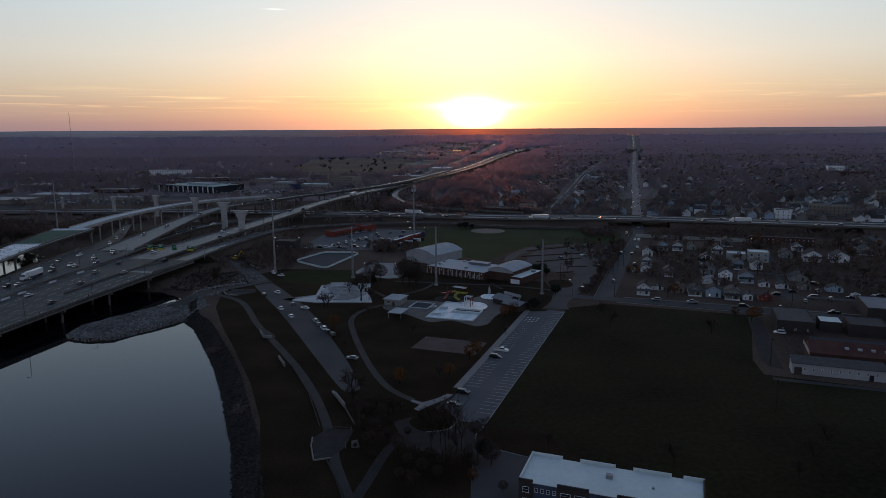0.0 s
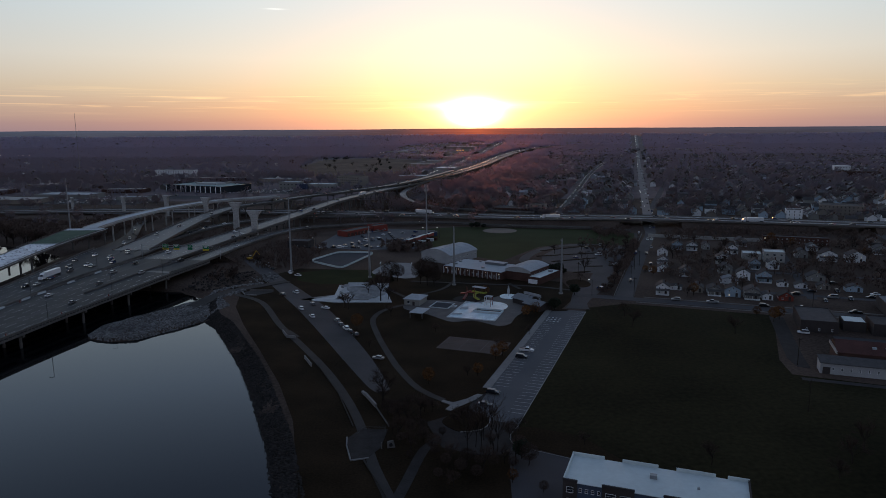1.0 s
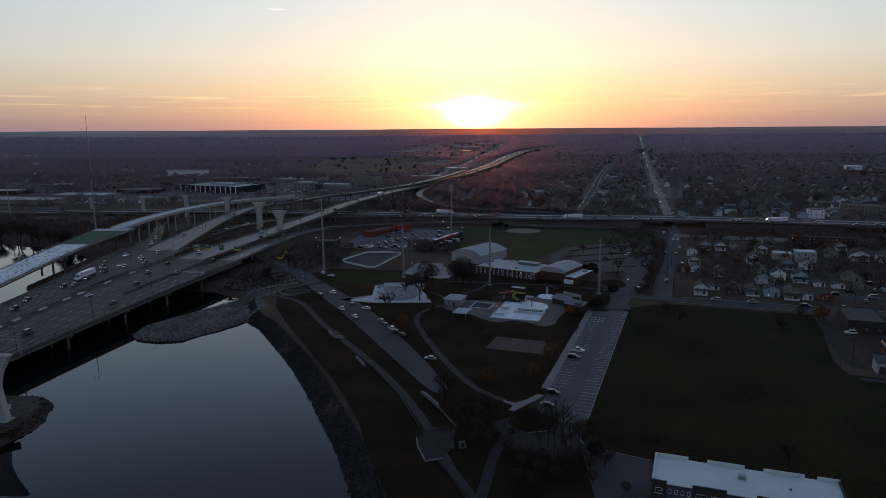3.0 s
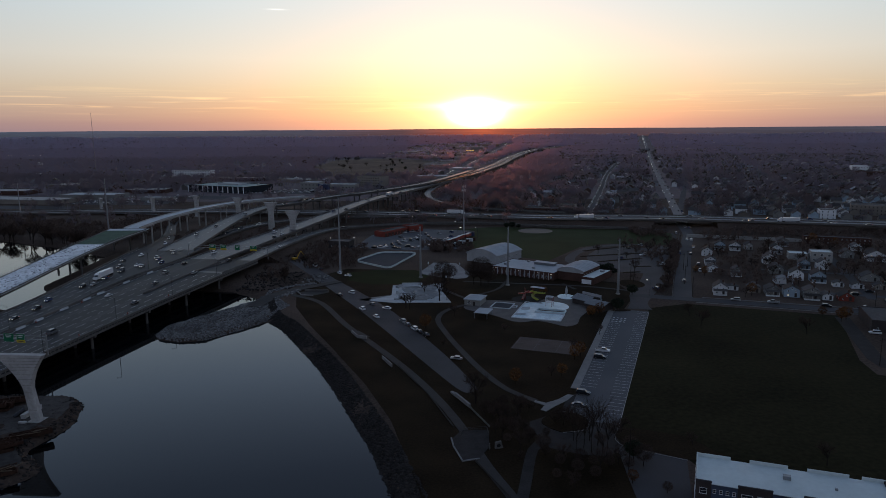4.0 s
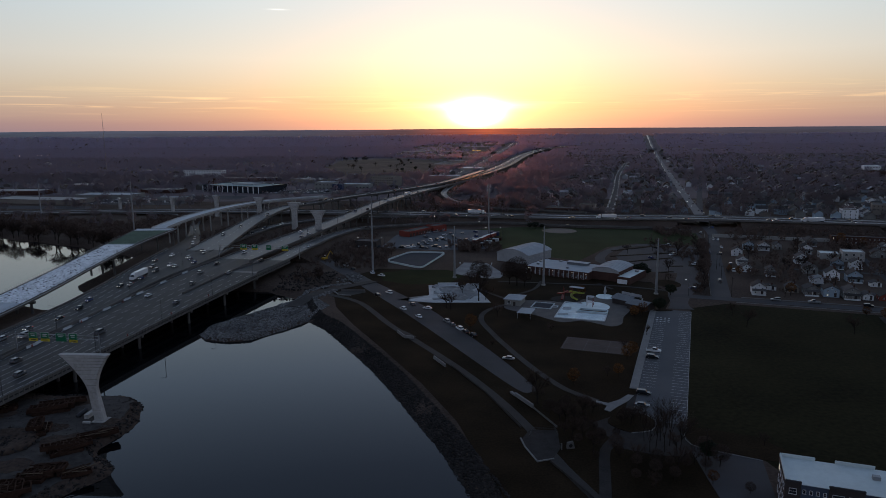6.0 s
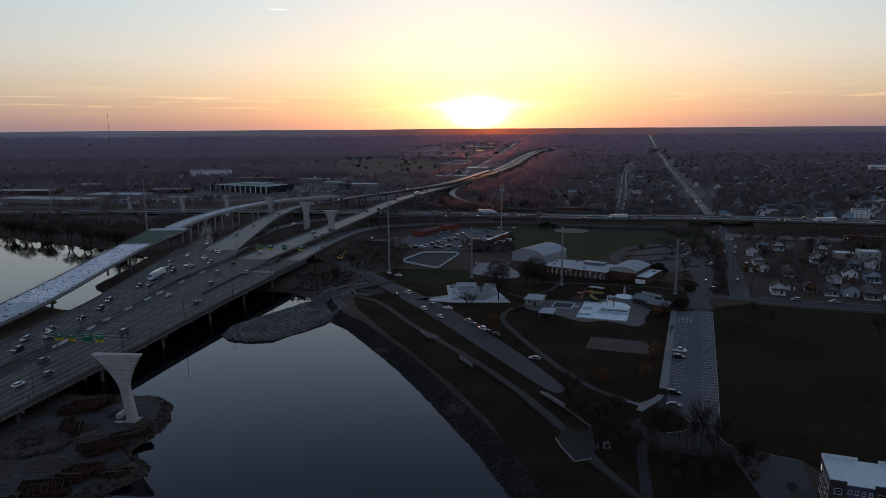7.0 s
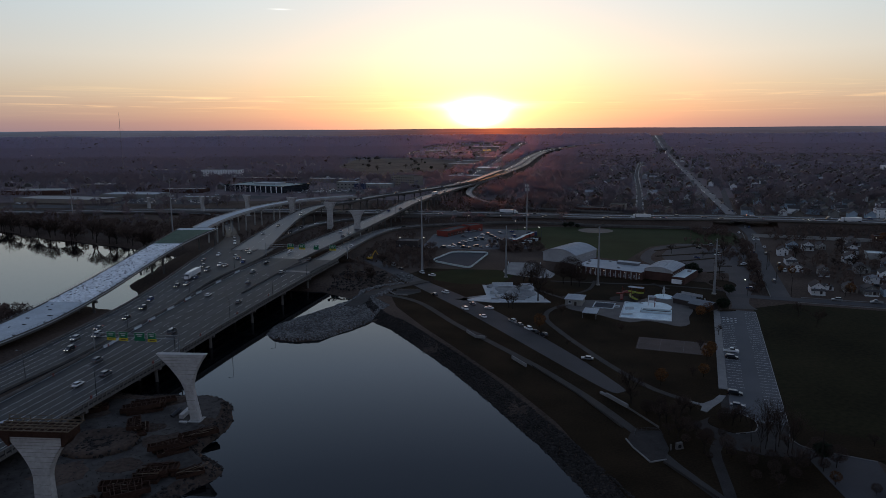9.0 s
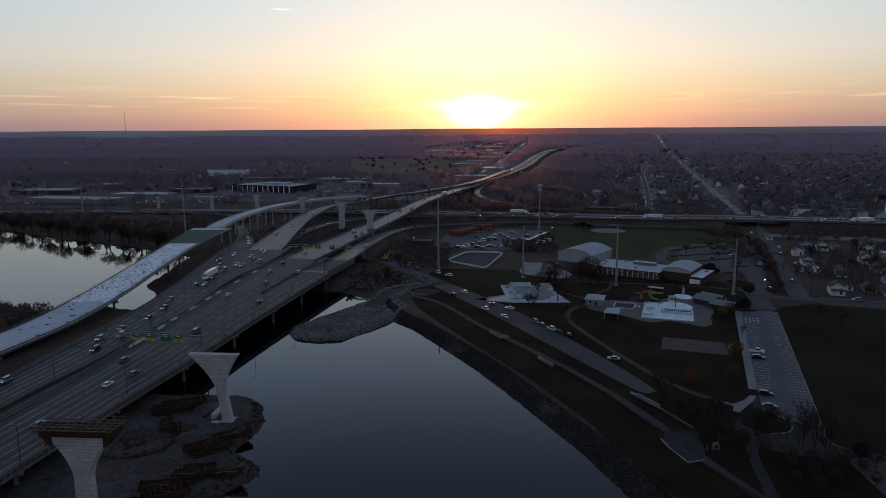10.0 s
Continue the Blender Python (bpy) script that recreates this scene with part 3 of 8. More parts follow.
for x0, y0, x1, y1 in ((56, 478, 104, 490), (64, 458, 96, 470), (84, 441, 94, 441.5), (72, 422, 82, 424), (99, 442, 106, 443), (62, 500, 96, 517)):
    d = Vector((x1 - x0, y1 - y0)).normalized()
    n = Vector((-d.y, d.x)) * 1.5
    slab("grass", [(x0 - d.x, y0 - d.y), (x0 + n.x * -1, y0 - n.y), (x1 - n.x, y1 - n.y), (x1 + d.x, y1 + d.y), (x1 + n.x, y1 + n.y), (x0 + n.x, y0 + n.y)], 0.16, M_GRASS, "long grassed traffic island", "lawn", 0.2)
slab("grass", circle(68.5, 391, 7, 10.5, 18, -0.3), 0.15, M_GRASS, "oval grassed traffic island", "lawn", 0.2)
slab("grass", [(-40, 566), (-24, 522), (2, 486), (30, 462), (44, 486), (62, 516), (88, 532), (128, 523), (140, 536), (154, 582), (126, 602), (56, 626), (0, 626), (-36, 612)], 0.03, M_SPORT, "green sports field with a ball diamond", "lawn")
slab("infield", circle(39.5, 602, 15.2, 15, 26), 0.08, M_DIRT, "pale dirt ball diamond", "sports field")
ground_road("path", [(140, 530, 0, 2.2), (149, 556, 0, 2.2), (155, 584, 0, 2.2)], M_PATH, "footpath round the sports field", "footpath", 0.08)
# lawns
slab("grass", [(12.0, 196.8), (62.2, 335.8), (84, 344), (149, 320), (121, 256), (118, 240), (160, 222), (240, 190), (220, 100), (60, 100), (30, 158), (26, 176)], 0.02, M_FIELD, "wide dark field of short worn grass", "lawn")
slab("grass", [(-118, 342), (-104, 308), (-88, 274), (-70, 234), (-58, 202), (-48, 162), (-38, 110), (-20, 130), (0, 200), (45, 325), (62, 362), (60, 395), (-20, 430), (-60, 432), (-105, 440), (-130, 400)],
     0.012, M_GRASS, "dark park lawn strewn with fallen leaves", "lawn")

slab("grass", [(-104, 426), (-84, 436), (-60, 434), (-50, 418), (-60, 394), (-84, 393), (-99, 404)], 0.02, mat("green_lawn", (0.020, 0.026, 0.010), 0.95, 0.4, 1.5, 0.05, 0.4, spec=0.03), "green lawn between rink and drive", "lawn")
slab("grass", [(-20, 130), (-6, 186), (3, 178.4), (8, 180), (6.8, 165), (6, 150), (3, 122), (-10, 95)], 0.016, M_GRASS, "dark rough lawn beside the yard", "lawn")
ROAD_8 = ground_road("road_8", [(-52, 1200, 0, 12), (-40, 1340, 0, 12), (19, 1719, 0, 13), (66, 2060, 0, 13), (114, 2381, 1.5, 14), (180, 2780, 10, 14), (250, 3171, 21, 14)], M_AVENUE, "straight far road towards the setting sun", "road", 0.4)[1]
# car park beside the field
LOT = (13.6, 196.0)
lot = slab("pavement", quad(LOT, -18.0, -1.7, 1.5, 141), 0.06, M_LOT, "long asphalt car park with painted bays", "car park")
stall = finish(boxes((0, 5.3, -0.05, 0.05, 0.0, 0.012)), "bay_line", M_PAINT)
stall.materials[0] = M_PAINT
A20 = -20.0
for k in range(46):
    x, y = grid_point(LOT, -7.1, 3.6 + 3.0 * k)
    if k > 1:
        piece("bay_line", stall, lot, pose(x, y, 0.064, 0, 0, A20))
    if 8 < k < 40:
        x, y = grid_point(LOT, -17.8, 3.6 + 3.0 * k)
        piece("bay_line", stall, lot, pose(x, y, 0.064, 0, 0, A20))
edge = finish(boxes((0, 0.16, 0, 138, 0, 0.13)), "kerb", M_CONC)
x, y = grid_point(LOT, -1.69, 2)
tagged(new("kerb", edge), "pale concrete kerb of the car park", "kerb", kind="structure").matrix_basis = pose(x, y, 0.0, 0, 0, A20)
M_WALKWAY = mat("weathered_walk", (0.19, 0.185, 0.18), 0.9, 0.2, 2.5, 0.3, 0.2)
slab("pavement", quad(LOT, -21.0, -18.05, 27, 139), 0.16, M_WALKWAY, "wide pale concrete sidewalk beside the car park", "sidewalk", 0.2)
slab("pavement", [(-10.8, 217.6), (-7.4, 215.3), (-3, 218.2), (1.0, 222.6), (3.0, 221.9), (-0.2, 217.2), (-5, 212.4), (-8.4, 208.4), (-10.0, 209.8), (-8.2, 213.3), (-11.4, 216.2)], 0.165, M_WALKWAY, "forked pale concrete sidewalk", "sidewalk", 0.2)
dash = finish(boxes((0, 0.9, -0.45, 0.45, 0.0, 0.012)), "painted_mark", M_PAINT)
for i in range(4):
    for j in range(3):
        x, y = grid_point(LOT, -17.2 + 1.75 * i, 118 + 3.2 * j)
        piece("painted_mark", dash, lot, pose(x, y, 0.064, 0, 0, A20))
slab("grass", circle(*grid_point(LOT, -15, 139), 5, 1.8, 16, 0.35), 0.2, M_GRASS, "planted island at the end of the car park", "lawn", 0.2)
slab("pavement", [(-16, 200), (-11, 183), (-2, 178.5), (5, 178), (10, 184.5), (12.6, 196), (5, 224), (0.5, 220.5), (-3.2, 209.5), (-10, 204)], 0.052, M_DECKING, "asphalt entrance of the car park", "car park")
slab("grass", [q[0][:2] for q in spline([(-4.1, 208.0, 0, 1), (1.6, 206.2, 0, 1), (3.6, 200.5, 0, 1), (0.6, 194.6, 0, 1), (-5.7, 193.0, 0, 1), (-11, 199.5, 0, 1), (-8.6, 205, 0, 1), (-4.1, 208.0, 0, 1)], 1.2)], 0.17, M_GRASS, "planted island with a pale kerb at the car park entrance", "lawn", 0.2)
ground_road("kerb", [(-4.1, 208.2, 0, 0.3), (1.8, 206.4, 0, 0.3), (3.9, 200.5, 0, 0.3), (0.8, 194.3, 0, 0.3), (-5.7, 192.7, 0, 0.3)], M_WALKWAY, "pale kerb round the planted island", "kerb", 0.21)
slab("grass", [(12.6, 196), (9.6, 191), (9.8, 185.4), (25.5, 175.6), (40, 172), (30, 190), (16, 196)], 0.1, M_GRASS, "grassed corner by the car park entrance", "lawn", 0.15)
ground_road("kerb", [(12.4, 197, 0, 0.25), (9.4, 191, 0, 0.25), (9.4, 185.2, 0, 0.25), (14, 181.4, 0, 0.25), (25.6, 175.2, 0, 0.25)], M_WALKWAY, "pale kerb along the yard", "kerb", 0.15)
slab("pavement", [(9.2, 184.6), (25.4, 175), (20, 156), (10, 125), (3, 122), (6, 150), (6.8, 165), (8, 180)], 0.05, M_ASPHALT, "dark asphalt yard beside a flat-roofed building", "car park")


# ---- bridges and ramps ----
M_CONC_RIB = mat("weathered_concrete", (0.135, 0.126, 0.118), 0.9, 0.25, 2.0, 0.2, 0.2)
def bridge(name, ctrl, label, lanes, piers=(), deck=M_HIGHWAY, rails=(-1, 1), depth=1.5, dashes=True, tall=0.95, conc=M_CONC_DARK, lead=0.0):
    """A raised road: deck, girders, parapets, painted lines and columns."""
    line = spline(ctrl, 8.0)
    root = thing(name, 0, 0, 0, 0, label, "bridge", kind="structure")
    piece("deck", sweep(line, lambda w: [(-w / 2, -0.45), (w / 2, -0.45), (w / 2, 0), (-w / 2, 0)], deck, "deck"), root)
    for o in (-0.85, -0.5, -0.17, 0.17, 0.5, 0.85):
        piece("girder", sweep(line, rail(o, 0.5, -depth - 0.4, -0.46), conc, "girder"), root)
    for o in rails:
        piece("parapet", sweep(line, rail(o * 0.985, 0.4, 0.004, tall), conc, "parapet"), root, None, "stained concrete parapet")
    if dashes:
        L = length(line)
        white = finish(boxes((-0.07, 0.07, -5.1, 5.1, 0, 0.015)), "lane_line", M_PAINT)
        lead_n = 0
        for f in lanes:
            s = lead
            while s < min(L, 420) and lead_n < (290 if lead > 100 else 44):
                p, side, w = along(line, s)
                rz = math.degrees(math.atan2(side[1], side[0]))
                piece("lane_line", white, root, pose(*(p + side * f * w / 2 + np.array((0, 0, 0.006))), 0, 0, rz))
                s += 11
                lead_n += 1
        for o in (-0.93, 0.93):
            piece("edge_line", sweep(line, rail(o, 0.18, 0.005, 0.018), M_PAINT, "edge_line"), root)
    for s, count in piers:
        p, side, w = along(line, s)
        base = float(ground_z(p[0], p[1])) - 0.5
        rz = math.degrees(math.atan2(side[1], side[0]))
        cap = finish(boxes((-w / 2 + 0.5, w / 2 - 0.5, -0.7, 0.7, p[2] - depth - 1.6, p[2] - depth - 0.41)), "pier_cap", conc)
        piece("pier_cap", cap, root, pose(p[0], p[1], 0, 0, 0, rz))
        col = finish(tube(bmesh.new(), (0, 0, base), (0, 0, p[2] - depth - 1.5), 0.65, 0.65, 10), "column", conc)
        for k in range(count):
            q = p + side * (w / 2 - 2.5) * (2 * k / max(1, count - 1) - 1)
            piece("column", col, root, pose(q[0], q[1], 0))
    return root, line


_, R_MAIN = bridge("highway_bridge", [(-254, -20, 4.5, 31), (-235.5, 110, 4.5, 29), (-222, 200, 4.5, 30), (-213.7, 260, 4.5, 34.6), (-208, 310, 5, 40), (-196.5, 390, 6, 48), (-187, 440, 6.5, 50)],
                   "wide concrete highway bridge over the river", (-0.6, -0.38, -0.14, 0.1, 0.34, 0.58, 0.78), [(s, 5) for s in (150, 190, 230, 270, 310, 350, 385, 420)], depth=1.2, lead=110)
_, R_LEFT = bridge("highway_bridge", [(-281, -20, 4.5, 18), (-263.5, 100, 4.5, 20), (-256.5, 150, 4.5, 20), (-250, 212, 4.5, 18.5), (-245.2, 250, 4.5, 22), (-241.8, 288, 4.8, 23), (-239, 330, 5.2, 25), (-239.5, 365, 5.6, 27), (-239.2, 390, 6, 31), (-237.2, 437, 6.4, 43), (-238.2, 484, 6.6, 48)],
                   "concrete highway bridge with evening traffic", (-0.72, -0.42, -0.12, 0.2, 0.52), [(s, 3) for s in (190, 230, 270, 310, 350, 390)], depth=1.2, lead=150)
FLYOVER, R_FLY = bridge("highway_ramp", [(-200, 436, 6.3, 24), (-193, 469, 6.8, 24), (-173, 540, 9, 20), (-151, 629, 11, 17), (-124, 755, 13, 16), (-60, 1005, 10, 18), (2, 1265, 7, 26), (77, 1600, 6, 31), (145, 1970, 6, 32), (217, 2310, 7, 33), (297, 2580, 10, 33), (430, 2830, 15, 32), (560, 2930, 19, 30)],
                  "long curving concrete flyover ramp", (-0.3, 0.3), deck=M_RAMP, piers= [(s, 3) for s in range(100, 560, 34)], depth=1.2)
_, R_LEFT2 = bridge("highway_ramp", [(-232, 476, 6.61, 26), (-234, 530, 7.6, 22), (-235, 585, 9, 18), (-234.5, 623, 10.2, 16.5), (-230, 671, 11.6, 15), (-222, 705, 12.3, 14), (-205, 731, 12.5, 14), (-188, 770, 12.6, 14), (-166, 812, 12.8, 14), (-137.6, 850, 13, 14), (-66, 1000, 13, 14), (8, 1290, 12.5, 14)],
                    "curving concrete highway ramp on columns", (0.0,), deck=M_RAMP, piers= [(s, 2) for s in range(90, 560, 36)], depth=1.2)
_, R_LOW = bridge("highway_ramp", [(-183, 400, 6.2, 20), (-172, 440, 6, 14), (-164, 496, 5.6, 12), (-153, 553, 5, 11), (-136, 596, 4.0, 9.5), (-101, 620, 3.2, 8), (-52, 635, 2.8, 7), (-2, 638, 2.2, 6), (36, 624, 1.8, 5), (80, 615, 1.6, 4.6), (126, 605, 1.3, 4), (152, 588, 1.2, 3.2)],
                  "low concrete exit ramp curving right", (0.0,), (), deck=M_RAMP, depth=0.6, lead=60)
_, R_MID = bridge("highway_ramp", [(-232, 470, 6, 10), (-230, 520, 5, 10), (-220, 603, 4, 10), (-196, 648, 4, 10), (-154, 672, 4, 10), (-70, 676, 4.5, 10), (20, 665, 5, 10)], "low curving ramp beside an embankment", (0.0,), (), deck=M_RAMP, depth=0.6)
_, R_HWY = bridge("highway_overpass", [(-900, 740, 1.5, 30), (-600, 745, 2, 30), (-400, 752, 2.5, 30), (-250, 738, 3, 30), (-84, 695, 4.5, 32), (63, 657, 5.2, 32), (183, 636, 6.2, 33), (378, 585, 5.5, 33), (620, 520, 5, 33), (1000, 420, 4, 33)],
                  "wide highway crossing over the avenue", (-0.72, -0.45, -0.2, 0.2, 0.45, 0.72), (), deck=mat("pale_highway_concrete", (0.140, 0.132, 0.132), 0.6, 0.2, 1.5, 0.04, 0.1, spec=0.4), rails=(-1, 0, 1), depth=1.0, conc=M_CONC_RIB)
# embankments under the low roads, left open where the avenue and the streets pass


def bank(line, s0, s1, drop, name="embankment"):
    seg, d = [], 0.0
    for (p, a, w), (q, b, v) in zip(line, line[1:]):
        if s0 <= d <= s1:
            seg.append((p, a, w))
        d += np.linalg.norm(q - p)
    seg = [(np.array((p[0], p[1], 0.0)), a, w, p[2]) for p, a, w in seg]
    verts, faces = [], []
    for p, a, w, z in seg:
        h = z - drop
        for o, zz in ((-w / 2 - 2 * h - 1, -0.6), (w / 2 + 2 * h + 1, -0.6), (w / 2 - 0.8, h), (-w / 2 + 0.8, h)):
            q = p + a * o
            verts.append((q[0], q[1], zz))
    for i in range(len(seg) - 1):
        for k in range(4):
            a, b = i * 4 + k, i * 4 + (k + 1) % 4
            faces.append((a, b, b + 4, a + 4))
    n = len(verts)
    faces += [(3, 2, 1, 0), (n - 4, n - 3, n - 2, n - 1)]
    setting(name, arrays(name, verts, faces, M_GROUND), "grassy embankment that carries the highway", "embankment")


bank(R_HWY, 0, 1075, 1.45)
bank(R_HWY, 1118, 1238, 1.45)
bank(R_HWY, 1272, 2000, 1.45)
bank(R_LOW, 60, 900, 1.05)
bank(R_MID, 0, 900, 1.05)
bank(R_FLY, 560, 1900, 1.7)
FAR_ROAD = [q for q in R_FLY if q[0][1] > 1255]
piece("median", sweep(FAR_ROAD, rail(0.0, 1.6, 0.004, 1.0), M_CONC_DARK, "median"), FLYOVER, None, "dark median barrier")
for o in (-0.5, 0.5):
    piece("lane_strip", sweep(FAR_ROAD, rail(o, 4.5, 0.004, 0.02), M_RAMP, "lane_strip"), FLYOVER)
_, R_LOOP = bridge("highway_ramp", [(-18, 1120, 8.8, 8), (-42, 1045, 8.8, 8), (-57, 972, 7, 8), (-64, 894, 5.5, 8), (-50, 826, 4, 8), (-17, 754, 4, 8), (28, 716, 5, 8), (80, 685, 5.6, 8)], "curving loop ramp down to the highway", (0.0,), (), deck=M_RAMP, depth=0.6)
bank(R_LOOP, 0, 900, 1.05)
ground_road("road_5", [(-252, 470, 6.3, 20), (-257, 505, 5.2, 17), (-265, 540, 4, 13), (-280, 587, 3, 9), (-296, 630, 2, 8), (-320, 698, 1.5, 8), (-356, 728, 1.8, 8), (-410, 738, 2.2, 8)], M_HIGHWAY, "narrow exit loop under the new bridge", "road", 0.1)

# ribs of the bridge's outer parapet, and resurfaced strips in the lanes
RIVER_BRIDGE = bpy.data.objects["highway_bridge"]
rib = finish(boxes((-0.08, 0.1, -0.22, 0.22, -0.9, 0.92)), "parapet_rib", M_CONC_RIB)
for k in range(150):
    p, side, w = along(R_MAIN, 120 + 2.2 * k)
    q = p + side * (w / 2 + 0.1)
    piece("parapet_rib", rib, RIVER_BRIDGE, pose(q[0], q[1], q[2], 0, 0, math.degrees(math.atan2(side[1], side[0]))))
piece("coping", sweep(R_MAIN, rail(0.985, 0.55, 0.954, 1.05), M_CONC_DARK, "coping"), RIVER_BRIDGE, None, "pale concrete coping")
piece("fascia", sweep(R_MAIN, lambda w: [(w / 2 + 0.003, -1.5), (w / 2 + 0.06, -1.5), (w / 2 + 0.06, -0.5), (w / 2 + 0.003, -0.5)], M_CONC_DARK, "fascia"), RIVER_BRIDGE)
M_WORN = mat("worn_lane", (0.033, 0.0325, 0.035), 0.6, 0.4, 0.8, 0.03, 0.1, spec=0.16)
M_TARRY = mat("tarred_lane", (0.017, 0.0168, 0.0185), 0.6, 0.4, 0.8, 0.03, 0.1, spec=0.16)
for o, wd, mt in ((-0.49, 2.6, M_WORN), (-0.02, 2.8, M_TARRY), (0.22, 2.6, M_WORN), (0.68, 2.8, M_TARRY), (-0.78, 3.0, M_TARRY)):
    piece("lane_strip", sweep(R_MAIN, rail(o, wd, 0.002, 0.0045), mt, "lane_strip"), RIVER_BRIDGE)
for o, wd, mt in ((-0.35, 2.8, M_TARRY), (0.05, 2.6, M_WORN), (0.8, 3.0, M_TARRY)):
    piece("lane_strip", sweep(R_LEFT, rail(o, wd, 0.002, 0.0045), mt, "lane_strip"), bpy.data.objects["highway_bridge.001"])

# rough earth median between the two carriageways
main_edge = [(p[0] - a[0] * (w / 2 + 0.05), p[1] - a[1] * (w / 2 + 0.05)) for p, a, w in R_MAIN if 60 < p[1] < 330]
left_edge = [(p[0] + a[0] * (w / 2 + 0.05), p[1] + a[1] * (w / 2 + 0.05)) for p, a, w in R_LEFT if 60 < p[1] < 330]
slab("median", main_edge + left_edge[::-1], 4.1, M_GROUND, "rough brown earth median between the carriageways", "median", 0.6)

# the new bridge under construction
NB = [(-322, 170, 1.5, 24), (-300, 225, 2.5, 24), (-288, 268, 4, 21), (-280, 300, 6, 21), (-277, 343, 9, 20.5), (-278.6, 390, 11.5, 19.5), (-280.5, 440, 14, 20), (-281.5, 480, 15.6, 24), (-282, 516, 16.6, 30)]
newb, R_NEW = bridge("unfinished_bridge", NB, "unfinished concrete bridge with covered deck", (), [(s, 3) for s in (28, 98, 170, 263, 352)],
                     deck=M_CONC_NEW, dashes=False, tall=0.5, depth=1.6)


_, R_STRIP = bridge("unfinished_ramp", [(-281, 517.5, 16.9, 12), (-282.5, 556, 17.1, 12), (-281, 592, 17.2, 12), (-275.8, 637, 17.2, 12), (-266, 675, 17.1, 12), (-247, 717, 17, 11.5), (-221, 742, 17, 11), (-196, 762, 16.8, 11)],
                    "narrow unfinished ramp with a pale new concrete deck", (), [(s, 2) for s in range(30, 280, 34)], deck=M_CONC_NEW, dashes=False, tall=0.7, depth=1.4, conc=M_CONC)


def stretch(line, s0, s1):
    d, seg = 0.0, []
    for (p, a, w), (q, b, v) in zip(line, line[1:]):
        if s0 <= d <= s1:
            seg.append((p, a, w))
        d += np.linalg.norm(q - p)
    return seg


piece("formwork", sweep(stretch(R_NEW, 292, 370), lambda w: [(-w / 2 + 0.6, 0.01), (w / 2 - 0.6, 0.01), (w / 2 - 0.6, 0.09), (-w / 2 + 0.6, 0.09)], M_GREENDECK, "formwork"), newb, None, "green coated deck formwork")
railing = bmesh.new()
for k in range(0, 300, 4):
    p, side, w = along(R_NEW, 20 + k)
    for e in (-1, 1):
        q = p + side * e * (w / 2 - 0.2)
        box(railing, q[0] - 0.05, q[0] + 0.05, q[1] - 0.05, q[1] + 0.05, q[2] + 0.4, q[2] + 1.6)
for e in (-1, 1):
    seg = stretch(R_NEW, 20, 320)
    for a, b in zip(seg, seg[1:]):
        for z in (1.0, 1.55):
            tube(railing, a[0] + a[1] * e * (a[2] / 2 - 0.2) + np.array((0, 0, z)), b[0] + b[1] * e * (b[2] / 2 - 0.2) + np.array((0, 0, z)), 0.04, 0.04, 3)
part("safety_rail", railing, M_STEEL, newb, "temporary steel safety railing")
# tarps weighted down over the deck, wrinkled strips
rt = random.Random(5)
tv, tf, dv, df = [], [], [], []


def patch(vs, fs, c, side, ahead, a, b, h, tilt):
    n = len(vs)
    for i, j in ((-1, -1), (1, -1), (1, 1), (-1, 1)):
        q = c + side * a * i + ahead * b * j
        vs.append((q[0], q[1], q[2] + h + tilt * i))
        vs.append((q[0], q[1], q[2]))
    fs += [(n, n + 2, n + 4, n + 6), (n, n + 1, n + 3, n + 2), (n + 2, n + 3, n + 5, n + 4), (n + 4, n + 5, n + 7, n + 6), (n + 6, n + 7, n + 1, n)]


for s in np.arange(162, 290, 1.1):
    p, side, w = along(R_NEW, s)
    ahead = np.array((-side[1], side[0], 0))
    for o in np.arange(-0.92, 0.93, 0.085):
        if rt.random() < 0.90:
            c = p + side * (o + rt.uniform(-0.02, 0.02)) * w / 2 + ahead * rt.uniform(-0.3, 0.3) + np.array((0, 0, 0.02))
            patch(tv, tf, c, side, ahead, rt.uniform(0.35, 0.6), rt.uniform(0.3, 0.65), rt.uniform(0.06, 0.3), rt.uniform(-0.05, 0.05))
        elif rt.random() < 0.7:
            c = p + side * o * w / 2 + np.array((0, 0, 0.02))
            patch(dv, df, c, side, ahead, rt.uniform(0.2, 0.5), rt.uniform(0.15, 0.3), rt.uniform(0.15, 0.4), 0.0)
for s in np.arange(118, 162, 4.0):
    p, side, w = along(R_NEW, s)
    for k in range(1):
        patch(dv, df, p + side * rt.uniform(-0.7, 0.9) * w / 2, side, np.array((-side[1], side[0], 0)), rt.uniform(0.2, 1.4), rt.uniform(0.2, 0.4), 0.3, 0)
tagged(new("tarp", arrays("tarp", tv, tf, M_TARP)), "wrinkled pale blue-white sheets over the new bridge deck", "tarpaulin", kind="stuff")
tagged(new("timber", arrays("timber", dv, df, M_DARKSTEEL)), "dark bars and timbers scattered on the new deck", "timber", kind="stuff")


M_PIER = mat("cast_concrete", (0.37, 0.36, 0.345), 0.85, 0.28, 0.9, 0.15, 0.15)


